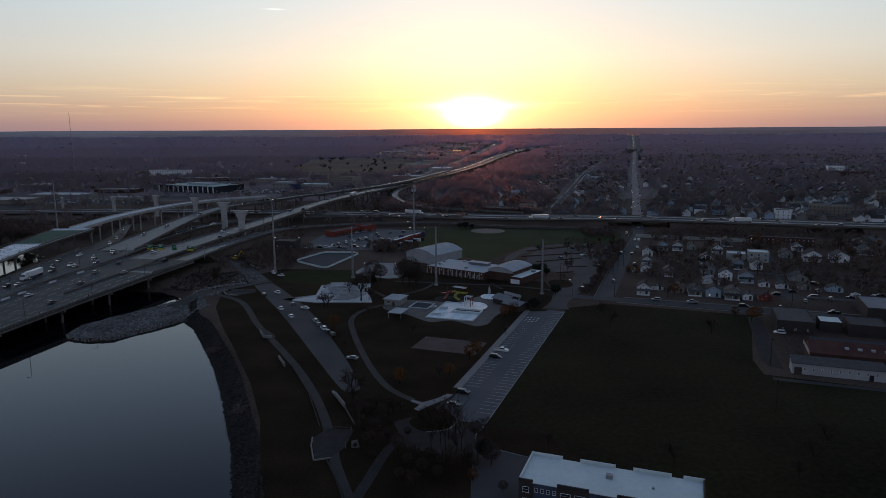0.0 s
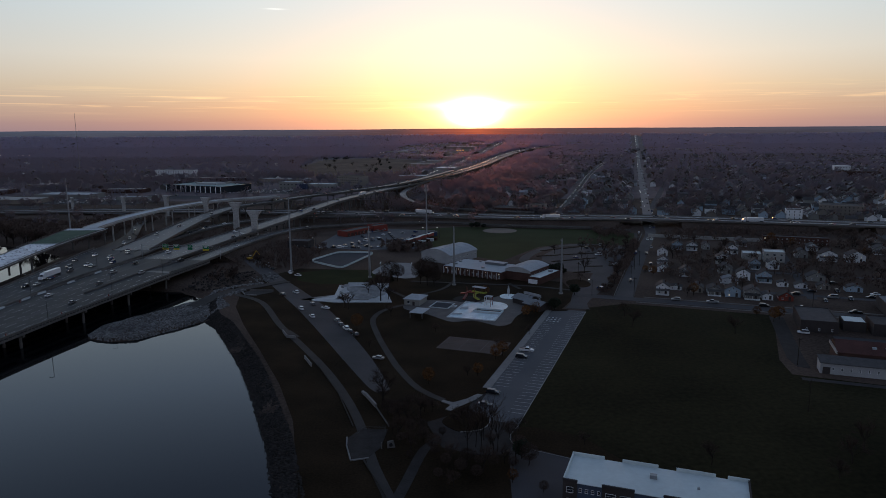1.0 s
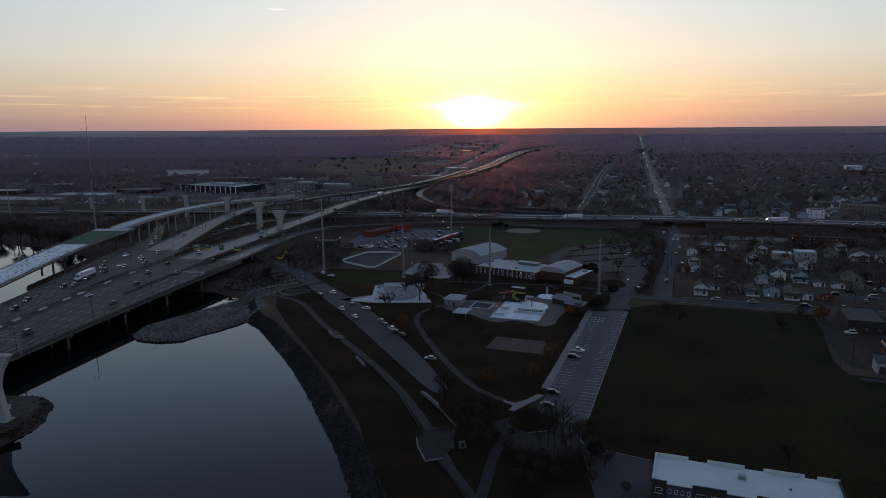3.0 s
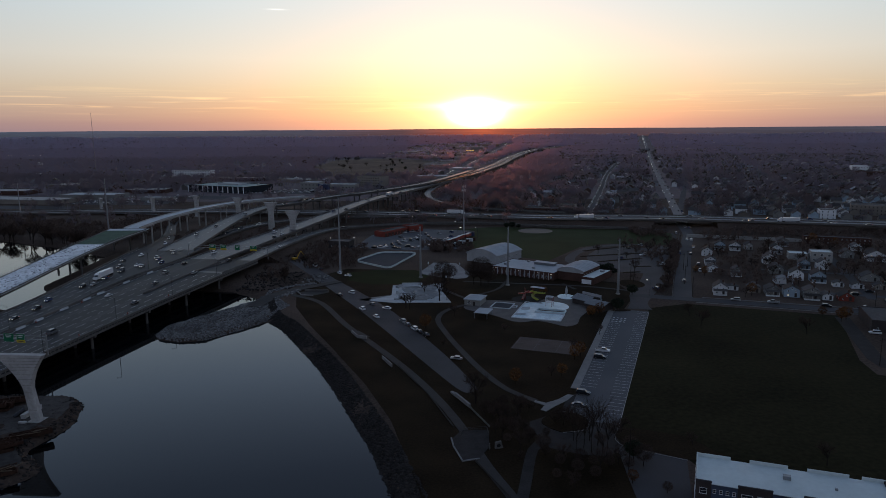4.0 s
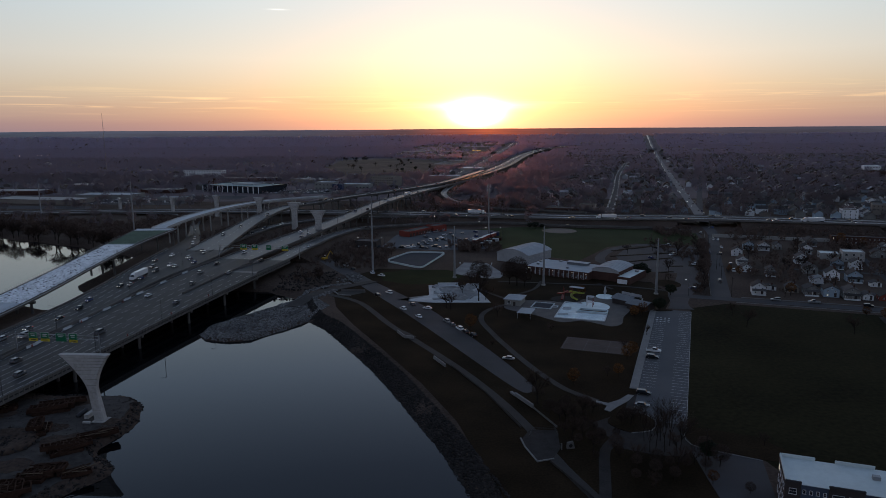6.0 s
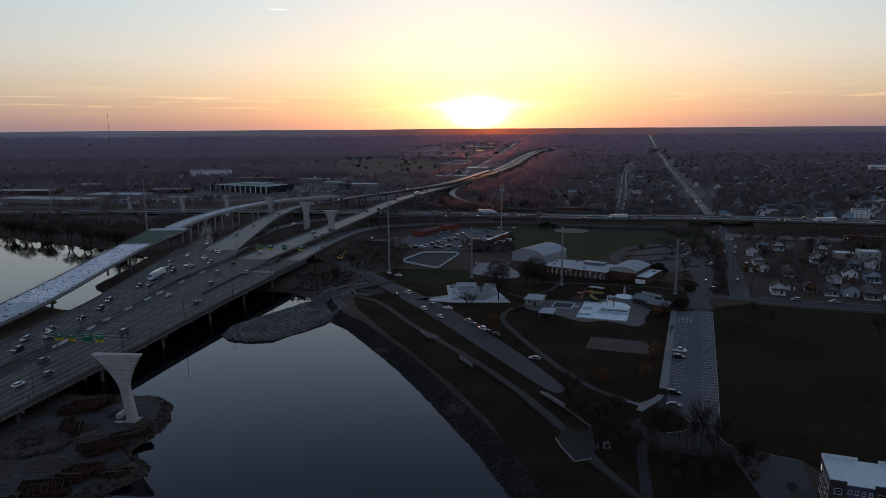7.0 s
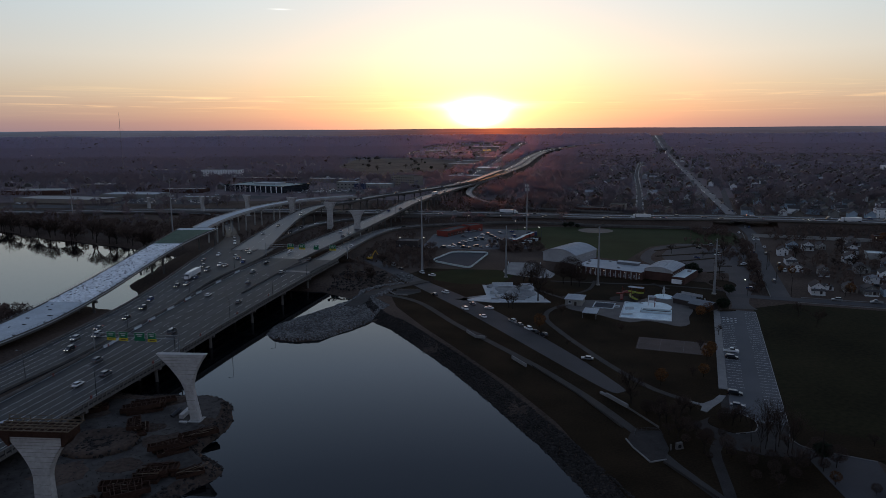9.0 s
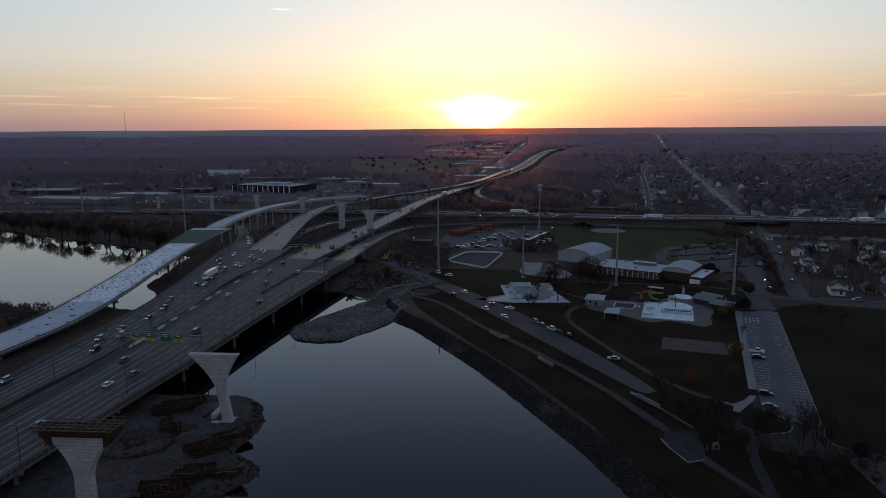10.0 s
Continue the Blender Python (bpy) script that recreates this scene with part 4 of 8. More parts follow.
def tee_pier(x, y, z0, top, rz, wide=20.0, stem=5.0, deep=3.0, group="flared piers", lean=0.0, flare=0.40):
    """A flared concrete pier of the coming ramp, standing free."""
    root = thing("bridge_pier", x, y, z0, rz, "tall pale concrete pier flared like a goblet, standing free", "bridge pier", group)
    h = top - z0

    def half_at(f):
        return stem / 2 * (1.25 - 0.25 * f) + (wide - stem) / 2 * max(0, (f - flare) / (1 - flare)) ** 1.6

    rings = []
    for k in range(23):
        f = k / 22
        half, d, o = half_at(f), deep / 2 * (1 - 0.12 * f), lean * (1 - f)
        c = min(0.35, half * 0.2)
        rings.append([(o + i * (half - ci), j * (d - cj), h * f) for i, j, ci, cj in ((-1, -1, c, 0), (1, -1, c, 0), (1, -1, 0, c), (1, 1, 0, c), (1, 1, c, 0), (-1, 1, c, 0), (-1, 1, 0, c), (-1, -1, 0, c))])
    part("shaft", loft(bmesh.new(), rings), M_PIER, root, "pale cast concrete shaft")
    for f in (0.955, 0.91, 0.865, 0.82, 0.77, 0.71, 0.64, 0.55, 0.45, 0.32, 0.18):
        half, d, o = half_at(f) - 0.06, deep / 2 * (1 - 0.12 * f) + 0.012, lean * (1 - f)
        part("form_line", boxes((o - half, o + half, -d, d, h * f, h * f + 0.07)), M_CONC_RIB, root)
    part("footing", boxes((lean - stem / 2 - 0.9, lean + stem / 2 + 0.9, -deep / 2 - 1, deep / 2 + 1, -1.2, 0.35)), M_CONC, root)
    return root


first = tee_pier(-175.2, 206.5, -1.2, 21.0, -4, 16.4, 2.5, 2.4, lean=3.4, flare=0.46)
part("footing_wall", boxes((-2.6, -1.2, 0.4, 9.0, 0, 1.6), (-1.2, 1.2, -2.9, -2.0, 0, 0.7)), M_PIER, first, "long low cast footing wall")
tee_pier(-191, 156.5, -1.2, 17.6, -4, 17.0, 3.8, 2.6)
form = thing("formwork", -191, 156.5, 17.62, -4, "timber and rusted steel formwork on an unfinished pier", "formwork")
part("panel", boxes((-9.4, 9.4, -2.0, 2.0, 0, 2.0)), M_RUST, form, "rusted steel form panels")
for k in range(11):
    part("joist", boxes((-9.6 + k * 1.9, -9.42 + k * 1.9, -3.2, 3.2, 2.004, 2.22)), M_TIMBER, form)
for k in (-3.3, -1.6, 0, 1.6, 3.3):
    part("plank", boxes((-9.9, 9.9, k - 0.12, k + 0.12, 2.224, 2.4)), M_TIMBER, form)
for k in range(8):
    for j in (-3.2, 3.2):
        part("guard_post", boxes((-9.5 + k * 2.7, -9.4 + k * 2.7, j - 0.05, j + 0.05, 2.404, 3.3)), M_TIMBER, form)
for j in (-3.2, 3.2):
    part("guard_rail", boxes((-9.7, 9.7, j - 0.04, j + 0.04, 3.304, 3.4)), M_TIMBER, form)
for i in (-1, 1):
    part("bracket", loft(bmesh.new(), [[(i * 6.7, yy, -2.4), (i * 7.2, yy, -2.4), (i * 9.0, yy, -0.004), (i * 6.7, yy, -0.004)] for yy in (-1.8, 1.8)]), M_RUST, form)
for x, y, top, rz in ((-166, 556, 24.9, -30), (-198, 612, 25.8, -38), (-247, 676, 24.0, -50), (-305, 722, 22.0, -60), (-360, 742, 19.0, -70), (-431, 770, 15.5, -75)):
    tee_pier(x, y, 0.0, top, rz + 20, 13.5, 4.4, 2.8, "flared piers of the ramp", flare=0.64)

# ---- building tools ----
def window_mesh(w, h):
    bm = bmesh.new()
    for d in ((-w / 2, -w / 2 + 0.08, -0.05, 0.05, 0, h), (w / 2 - 0.08, w / 2, -0.05, 0.05, 0, h), (-w / 2, w / 2, -0.05, 0.05, h - 0.08, h), (-w / 2 - 0.06, w / 2 + 0.06, -0.09, 0.05, -0.06, 0.06),
              (-w / 2, w / 2, -0.04, 0.04, h / 2 - 0.03, h / 2 + 0.03)):
        box(bm, *d)
    fr = finish(bm, "window_frame", M_SIDING)
    pn = finish(boxes((-w / 2 + 0.07, w / 2 - 0.07, -0.02, 0.02, 0.05, h - 0.07)), "pane", M_GLASS)
    return fr, pn


WIN = {"tall": window_mesh(0.9, 1.6), "wide": window_mesh(1.6, 1.4), "strip": window_mesh(2.4, 1.3), "small": window_mesh(0.7, 1.0)}
DOOR = finish(boxes((-0.48, 0.48, -0.05, 0.05, 0, 2.05), (-0.58, -0.48, -0.08, 0.06, 0, 2.15), (0.48, 0.58, -0.08, 0.06, 0, 2.15), (-0.58, 0.58, -0.08, 0.06, 2.05, 2.17)), "door", M_BRICK_D)


def window(kind, parent, x, y, z, rz, lit=False):
    fr, pn = WIN[kind]
    if parent.matrix_basis.translation.y > 620:
        return piece("window", pn, parent, pose(x, y, z, 0, 0, rz))
    f = piece("window", fr, parent, pose(x, y, z, 0, 0, rz))
    p = piece("pane", pn, f)
    if lit:
        p.material_slots[0].link = "OBJECT"
        p.material_slots[0].material = M_LITWIN
    return f


def gable(bm, x0, x1, y0, y1, z, rise, over=0.4, t=0.18, axis="y"):
    """A pitched roof of two thick slopes; the ridge runs along the axis."""
    if axis == "x":
        pts = lambda a, b, c: (b, a, c)
        a0, a1, b0, b1 = y0, y1, x0, x1
    else:
        pts = lambda a, b, c: (a, b, c)
        a0, a1, b0, b1 = x0, x1, y0, y1
    mid = (a0 + a1) / 2
    k = rise / (mid - a0)
    for s, e in ((a0 - over, mid), (a1 + over, mid)):
        lo = z - over * k
        ring = lambda b: [pts(s, b, lo), pts(e, b, z + rise), pts(e, b, z + rise + t), pts(s, b, lo + t)]
        loft(bm, [ring(b0 - over), ring(b1 + over)])
    return bm


def gable_wall(bm, x0, x1, y0, y1, z0, z, rise, axis="y"):
    """Walls up to the eaves and the two gable ends, as one closed body."""
    if axis == "x":
        mid = (y0 + y1) / 2
        ring = lambda x: [(x, y0, z0), (x, y1, z0), (x, y1, z), (x, mid, z + rise - 0.02), (x, y0, z)]
        return loft(bm, [ring(x0), ring(x1)])
    mid = (x0 + x1) / 2
    ring = lambda y: [(x0, y, z0), (x1, y, z0), (x1, y, z), (mid, y, z + rise - 0.02), (x0, y, z)]
    return loft(bm, [ring(y0), ring(y1)])


def house(x, y, rz, w, d, eave, rise, wall, label, rng, porch=True, roof=M_ROOF_D, axis="y", group="houses of the neighbourhood", windows=True, lit=0.0, z=0.0):
    """A timber house with its gable to the street, standing on the ground at its middle."""
    root = thing("house", x, y, z, rz, label, "house", group)
    part("wall", gable_wall(bmesh.new(), -w / 2, w / 2, -d / 2, d / 2, -0.4, eave, rise, axis), wall, root)
    part("roof", gable(bmesh.new(), -w / 2, w / 2, -d / 2, d / 2, eave, rise, axis=axis), roof, root)
    part("chimney", boxes((w * 0.15, w * 0.15 + 0.7, -0.4, 0.4, eave + rise * 0.3, eave + rise + 0.9)), M_BRICK, root)
    if windows:
        storeys = 2 if eave > 3.5 else 1
        for s in range(storeys):
            zz = 0.7 + eave * 0.52 * s
            for i in (-1, 1):
                if not (s == 0 and i == 1):
                    window("tall" if eave > 5 else "small", root, i * w * 0.24, -d / 2 - 0.03, zz, 0, rng.random() < lit)
            for j in (-0.25, 0.2):
                window("small", root, -w / 2 - 0.03, d * j, zz, -90, rng.random() < lit)
                window("small", root, w / 2 + 0.03, d * j, zz, 90)
        if axis == "y":
            window("small", root, 0, -d / 2 - 0.03, eave + 0.25, 0)
        piece("door", DOOR, root, pose(w * 0.24, -d / 2 - 0.04, 0.3))
    if porch:
        bm = boxes((-w / 2, w / 2, -d / 2 - 2.2, -d / 2, 0.0, 0.3))
        for i in (-1, 0, 1):
            box(bm, i * (w / 2 - 0.15) - 0.08, i * (w / 2 - 0.15) + 0.08, -d / 2 - 2.15, -d / 2 - 1.99, 0.3, 2.5)
        part("porch", bm, M_SIDING, root, "white timber porch posts and floor")
        r = loft(bmesh.new(), [[(xx, -d / 2 - 2.5, 2.5), (xx, -d / 2, 3.1), (xx, -d / 2, 3.25), (xx, -d / 2 - 2.5, 2.65)] for xx in (-w / 2 - 0.2, w / 2 + 0.2)])
        part("porch_roof", r, roof, root)
    return root


def flat_block(name, x, y, rz, w, d, h, wall, roof, label, category, parapet=0.5, win=None, rows=1, every=3.5, group="", z=0.0, sides=("front",), lit=0.0, rng=random.Random(1)):
    """A flat-roofed building with a parapet; its front looks to -y."""
    root = thing(name, x, y, z, rz, label, category, group)
    part("wall", boxes((-w / 2, w / 2, -d / 2, d / 2, -0.4, h)), wall, root)
    part("roof", boxes((-w / 2 + 0.3, w / 2 - 0.3, -d / 2 + 0.3, d / 2 - 0.3, h + 0.004, h + 0.06)), roof, root)
    if parapet:
        t = 0.3
        part("parapet", boxes((-w / 2, w / 2, -d / 2, -d / 2 + t, h + 0.004, h + parapet), (-w / 2, w / 2, d / 2 - t, d / 2, h + 0.004, h + parapet), (-w / 2, -w / 2 + t, -d / 2 + t, d / 2 - t, h + 0.004, h + parapet),
                                (w / 2 - t, w / 2, -d / 2 + t, d / 2 - t, h + 0.004, h + parapet)), wall, root)
    if win:
        n = int((w - 2) / every)
        for r in range(rows):
            zz = 1.0 + r * (h / rows)
            for k in range(n):
                window(win, root, -w / 2 + (k + 0.5) * w / n, -d / 2 - 0.03, zz, 0, rng.random() < lit)
            if "left" in sides:
                for k in range(max(1, int(d / every))):
                    window(win, root, -w / 2 - 0.03, -d / 2 + (k + 0.5) * d / max(1, int(d / every)), zz, -90)
    return root


# ---- recreation centre ----
M_PANEL = mat("weathered_white_panel", (0.34, 0.345, 0.35), 0.8, 0.15, 2.0, 0.2, 0.1)
def vault_hall(name, x, y, rz, w, d, eave, rise, wall, label, axis="x"):
    """A hall under a barrel roof, its vault running along y."""
    root = thing(name, x, y, 0, rz, label, "sports hall")
    arc = [(-w / 2 + w * k / 14, eave + rise * (1 - (2 * k / 14 - 1) ** 2)) for k in range(15)]
    rings = [[(px_, yy, pz) for px_, pz in arc] + [(w / 2, yy, -0.3), (-w / 2, yy, -0.3)] for yy in (-d / 2, d / 2)]
    part("wall", loft(bmesh.new(), rings), wall, root)
    o = [(px_ * 1.03, pz + 0.05) for px_, pz in arc]
    i = [(px_ * 1.035, pz + 0.35) for px_, pz in arc]
    part("roof", loft(bmesh.new(), [[(a, yy, b) for a, b in o + i[::-1]] for yy in (-d / 2 - 0.5, d / 2 + 0.5)]), M_ROOF_M, root, "pale barrel-vaulted metal roof")
    for k in range(7):
        yy = -d / 2 + (k + 0.5) * d / 7
        window("small", root, w / 2 + 0.03, yy, eave * 0.55, 90)
        window("small", root, -w / 2 - 0.03, yy, eave * 0.55, -90)
    for k in range(1, 8):
        s = [(a * 1.0, b + 0.02) for a, b in i]
        t = [(a * 1.0, b + 0.1) for a, b in i]
        yy = -d / 2 + k * d / 8
        part("roof_seam", loft(bmesh.new(), [[(a, q, b) for a, b in s + t[::-1]] for q in (yy - 0.08, yy + 0.08)]), M_ROOF_M, root)
    face = [(a * 0.99, b) for a, b in arc] + [(w / 2 * 0.99, eave - 1.0), (-w / 2 * 0.99, eave - 1.0)]
    part("gable_panel", loft(bmesh.new(), [[(a, yy, b) for a, b in face] for yy in (-d / 2 - 0.12, -d / 2 - 0.003)]), M_PANEL, root, "pale panelled gable")
    return root


vault_hall("sports_hall", -6.5, 470, -38, 25, 31, 5.6, 3.6, M_PANEL, "large sports hall with a pale barrel roof")
school = flat_block("recreation_centre", 14, 424, -34, 43, 28, 4.4, M_BRICK, M_ROOF_M, "long brick recreation centre with a pale roof", "building", 0.25, "tall", 1, 2.9)
part("roof_monitor", boxes((-1, 12.5, 5, 9.5, 4.46, 6.0)), M_ROOF_G, school, "low grey rooftop monitor")
part("monitor_roof", boxes((-1.4, 12.9, 4.6, 9.9, 6.004, 6.2)), M_ROOF_M, school)
for q in ((-17, -6), (-19, 2), (-8, 9), (4, -8)):
    part("roof_unit", boxes((q[0], q[0] + 1.6, q[1], q[1] + 1.4, 4.46, 5.5)), M_STEEL, school)
for k in range(13):
    part("pilaster", boxes((-20.4 + 3.2 * k, -19.9 + 3.2 * k, -14.22, -14.003, 0, 4.2)), M_PANEL, school, "pale pilaster")
for q in (-18, -9, -2, 11, 20):
    part("wall_lamp", boxes((q - 0.2, q + 0.2, -14.4, -14.23, 3.5, 3.68)), M_LAMP, school)
vault_hall("sports_hall", 40.8, 410.6, -35, 17, 24, 6.0, 2.0, M_BRICK, "brick gymnasium with a low curved pale roof")
wing = flat_block("side_wing", 50.1, 401.8, -35, 8, 27, 3.8, M_BRICK, M_ROOF_W, "low brick wing with a white flat roof", "building", 0.25, "tall", 1, 3)
part("entrance_panel", boxes((-3.6, 2.2, -13.62, -13.51, 0, 2.6)), M_SIDING, wing, "white entrance panel")
part("roof_unit", boxes((0, 2, 5, 7.5, 3.87, 5.0)), M_STEEL, wing)

# ---- pool and play area ----
deck_line = [q[0][:2] for q in spline([(-31, 346, 0, 1), (-30.5, 336, 0, 1), (-18.3, 325, 0, 1), (-12, 317, 0, 1), (-6, 311.5, 0, 1), (3, 314, 0, 1), (10, 308.5, 0, 1), (15, 304.2, 0, 1), (20.5, 308, 0, 1), (24.5, 320, 0, 1), (31, 333, 0, 1), (31.5, 346, 0, 1),
                                              (28.5, 362, 0, 1), (21, 362, 0, 1), (13.3, 356, 0, 1), (2, 348.5, 0, 1), (-6, 351.8, 0, 1), (-18, 354, 0, 1), (-28, 353, 0, 1)], 3.0)]
slab("pool_deck", [(q[0], q[1]) for q in deck_line], 0.08, M_DECK, "worn concrete deck round an emptied pool", "pool deck")
pool = thing("swimming_pool", 0, 0, 0, 0, "drained pale blue outdoor swimming pool", "swimming pool")
BASIN = [(-8.9, 319.5), (13.4, 312.2), (17.4, 324.2), (3.2, 328.8), (9.6, 345.5), (1.3, 349.2)]
part("basin", prism(bmesh.new(), BASIN, 0.05, 0.12), M_POOL, pool, "pale painted basin floor")
part("beach", prism(bmesh.new(), circle(14.2, 340.5, 8.2, 9.2, 28, 0.3), 0.05, 0.125), M_POOL, pool, "pale rounded zero-depth beach")
for (ax, ay), (bx, by) in zip(BASIN, BASIN[1:] + BASIN[:1]):
    if (ax, ay) == (3.2, 328.8):
        continue
    d = Vector((bx - ax, by - ay)).normalized()
    n = Vector((-d.y, d.x)) * 0.3
    part("coping", prism(bmesh.new(), [(ax - n.x, ay - n.y), (bx - n.x, by - n.y), (bx + n.x, by + n.y), (ax + n.x, ay + n.y)], 0.09, 0.42), M_CONC_NEW, pool, "white raised coping")
for k in range(6):
    part("lane_mark", prism(bmesh.new(), [(-7.2 + k * 0.62, 320.3 + k * 1.85), (13.2 + k * 0.62, 313.6 + k * 1.85), (13.3 + k * 0.62, 313.95 + k * 1.85), (-7.1 + k * 0.62, 320.65 + k * 1.85)], 0.121, 0.13), M_SIDING_B, pool, "blue lane line")
INNER = [(4.2, 329.6), (17.6, 325.2), (19.2, 330.0), (6.2, 334.4)]
part("inner_floor", prism(bmesh.new(), INNER, 0.126, 0.14), M_DECK, pool, "dry grey inner trough")
for (ax, ay), (bx, by) in zip(INNER, INNER[1:] + INNER[:1]):
    d = Vector((bx - ax, by - ay)).normalized()
    n = Vector((-d.y, d.x)) * 0.25
    part("divider", prism(bmesh.new(), [(ax - n.x, ay - n.y), (bx - n.x, by - n.y), (bx + n.x, by + n.y), (ax + n.x, ay + n.y)], 0.127, 0.9), M_POOL, pool, "pale dividing wall")
part("steps", boxes((-2.5, 1.5, 334, 335.2, 0.12, 0.7), (-2.0, 2.0, 335.2, 336.4, 0.12, 1.0), (-6.5, -1.5, 324.5, 325.3, 0.12, 0.8)), M_CONC_NEW, pool, "white entry steps")
kid = thing("wading_pool", 0, 0, 0, 0, "small rectangular wading pool with raised white rim", "swimming pool")
o = (-18.3, 338.5)
part("basin", prism(bmesh.new(), quad(o, 0.5, 10.0, 0.5, 11.0), 0.05, 0.12), M_RINK, kid)
for q in ((0, 10.5, 11.0, 11.5), (0, 10.5, 0, 0.5), (0, 0.5, 0.5, 11.0), (10.0, 10.5, 0.5, 11.0), (10.5, 12.6, 4, 4.4), (10.5, 12.6, 7, 7.4), (12.6, 13.0, 4, 7.4)):
    part("rim", prism(bmesh.new(), quad(o, *q), 0.05, 0.42), M_CONC_NEW, kid)


def hip_shelter(x, y, rz, w, d, h, rise, roof, label, walls=True):
    root = thing("pavilion", x, y, 0, rz, label, "pavilion")
    if walls:
        part("wall", boxes((-w / 2 + 0.6, w / 2 - 0.6, -d / 2 + 0.6, d / 2 - 0.6, -0.2, h)), M_SIDING_G, root)
        piece("door", DOOR, root, pose(1.0, -d / 2 + 0.56, 0))
        window("wide", root, -1.8, -d / 2 + 0.56, 1.0, 0)
    else:
        for i in (-1, 1):
            for j in (-1, 1):
                part("post", boxes((i * (w / 2 - 0.4) - 0.1, i * (w / 2 - 0.4) + 0.1, j * (d / 2 - 0.4) - 0.1, j * (d / 2 - 0.4) + 0.1, 0, h)), M_STEEL, root)
    r = 0.32 * w
    part("roof", loft(bmesh.new(), [[(-w / 2, -d / 2, h), (w / 2, -d / 2, h), (w / 2, d / 2, h), (-w / 2, d / 2, h)], [(-w / 2, -d / 2, h + 0.2), (w / 2, -d / 2, h + 0.2), (w / 2, d / 2, h + 0.2), (-w / 2, d / 2, h + 0.2)],
                                    [(-r * 0.5, -0.1, h + rise), (r * 0.5, -0.1, h + rise), (r * 0.5, 0.1, h + rise), (-r * 0.5, 0.1, h + rise)]]), roof, root, "pale metal hipped roof")
    return root


hip_shelter(-25.2, 347.6, -20, 9.6, 12, 3.2, 1.4, M_ROOF_M, "small grey pump house with a hipped metal roof")
hip_shelter(-22.3, 322.4, -20, 7, 10, 2.7, 0.5, M_ROOF_M, "open shade shelter with a pale roof", False)
bath = thing("bath_house", 31.6, 346.5, 0, -50, "bath house with grey pitched roofs", "building")
for dx, dy, w2, d2 in ((0.5, 0.5, 5.0, 4.6), (12.2, -3.4, 5.2, 4.4)):
    part("wall", gable_wall(bmesh.new(), dx - w2, dx + w2, dy - d2, dy + d2, -0.2, 2.9, 1.5, "x"), M_BRICK_D, bath)
    part("roof", gable(bmesh.new(), dx - w2, dx + w2, dy - d2, dy + d2, 2.9, 1.5, 0.7, axis="x"), M_ROOF_G, bath, "grey pitched roof")
part("ridge_screen", boxes((-5.6, 6.6, 5.4, 5.6, 3.2, 4.6)), M_PANEL, bath, "pale timber screen")
part("link_roof", boxes((5.7, 6.8, -3.5, 2.0, 2.7, 2.9)), M_ROOF_M, bath)
for k in range(3):
    part("chimney_vent", boxes((-3 + 7 * k, -2.4 + 7 * k, -1.2, -0.6, 3.4, 4.7)), M_STEEL, bath)
slide = thing("water_slide", 8, 357, 0, 0, "yellow and green water slide with a canopy tower", "water slide")
part("tower", boxes((-6.1, -5.9, -2, -1.8, 0, 6), (-2.1, -1.9, -2, -1.8, 0, 6), (-6.1, -5.9, 1.8, 2, 0, 6), (-2.1, -1.9, 1.8, 2, 0, 6), (-6, -2, -2, 2, 3.6, 3.8)), M_REDP, slide, "red slide tower frame")
part("canopy", loft(bmesh.new(), [[(-3.4, 1, 6), (3.2, -5, 6.4), (4.4, -2.6, 6.4), (-1.4, 3.6, 6)], [(-3.4, 1, 6.2), (3.2, -5, 6.6), (4.4, -2.6, 6.6), (-1.4, 3.6, 6.2)]]), M_ROOF_M, slide, "pale sail canopy")
ln = spline([(-3, 0, 4, 1.4), (1, -3, 3.6, 1.4), (4, -1, 3.0, 1.4), (3, 3, 2.4, 1.4), (-1, 3, 1.8, 1.4), (-2, -2, 1.2, 1.4), (0, -6, 0.6, 1.4)], 1.0)
part_me = sweep(ln, lambda w: [(-w / 2, 0.5), (-w / 2, 0), (w / 2, 0), (w / 2, 0.5), (w / 2 - 0.15, 0.5), (w / 2 - 0.15, 0.15), (-w / 2 + 0.15, 0.15), (-w / 2 + 0.15, 0.5)], M_YELLOW, "chute")
piece("chute", part_me, slide, None, "yellow open chute")
ln = spline([(-4, 0, 4, 1.2), (-7, -2, 3.2, 1.2), (-9, 1, 2.4, 1.2), (-6, 4, 1.6, 1.2), (-8, -5, 0.5, 1.2)], 1.0)
piece("chute", sweep(ln, lambda w: [(-w / 2, 0), (w / 2, 0), (w / 2, 0.5), (-w / 2, 0.5)], M_REDP, "chute"), slide, None, "red closed chute")
part("landing_pool", prism(bmesh.new(), circle(-5.5, -2, 8, 7, 22), 0.09, 0.2), M_TYRE, slide, "dark landing pool")
play = thing("spray_tower", 12.6, 341, 0, -20, "white and pink spray play structure in the pool", "play structure")
for i in (-1, 1):
    for j in (-1, 1):
        part("post", tube(bmesh.new(), (i * 1.6, j * 1.6, 0.1), (i * 1.6, j * 1.6, 5), 0.16, 0.16, 8), M_REDP if i > 0 else M_SIDING, play)
part("platform", boxes((-1.8, 1.8, -1.8, 1.8, 2.2, 2.5)), M_SIDING, play)
part("roof", loft(bmesh.new(), [[(-2, -2, 5), (2, -2, 5), (2, 2, 5), (-2, 2, 5)], [(-0.2, -0.2, 5.6), (0.2, -0.2, 5.6), (0.2, 0.2, 5.6), (-0.2, 0.2, 5.6)]]), M_PANEL, play)
umb = thing("closed_umbrella", 24.6, 360, 0, 0, "tall folded white sunshade on a round splash pad", "sunshade")
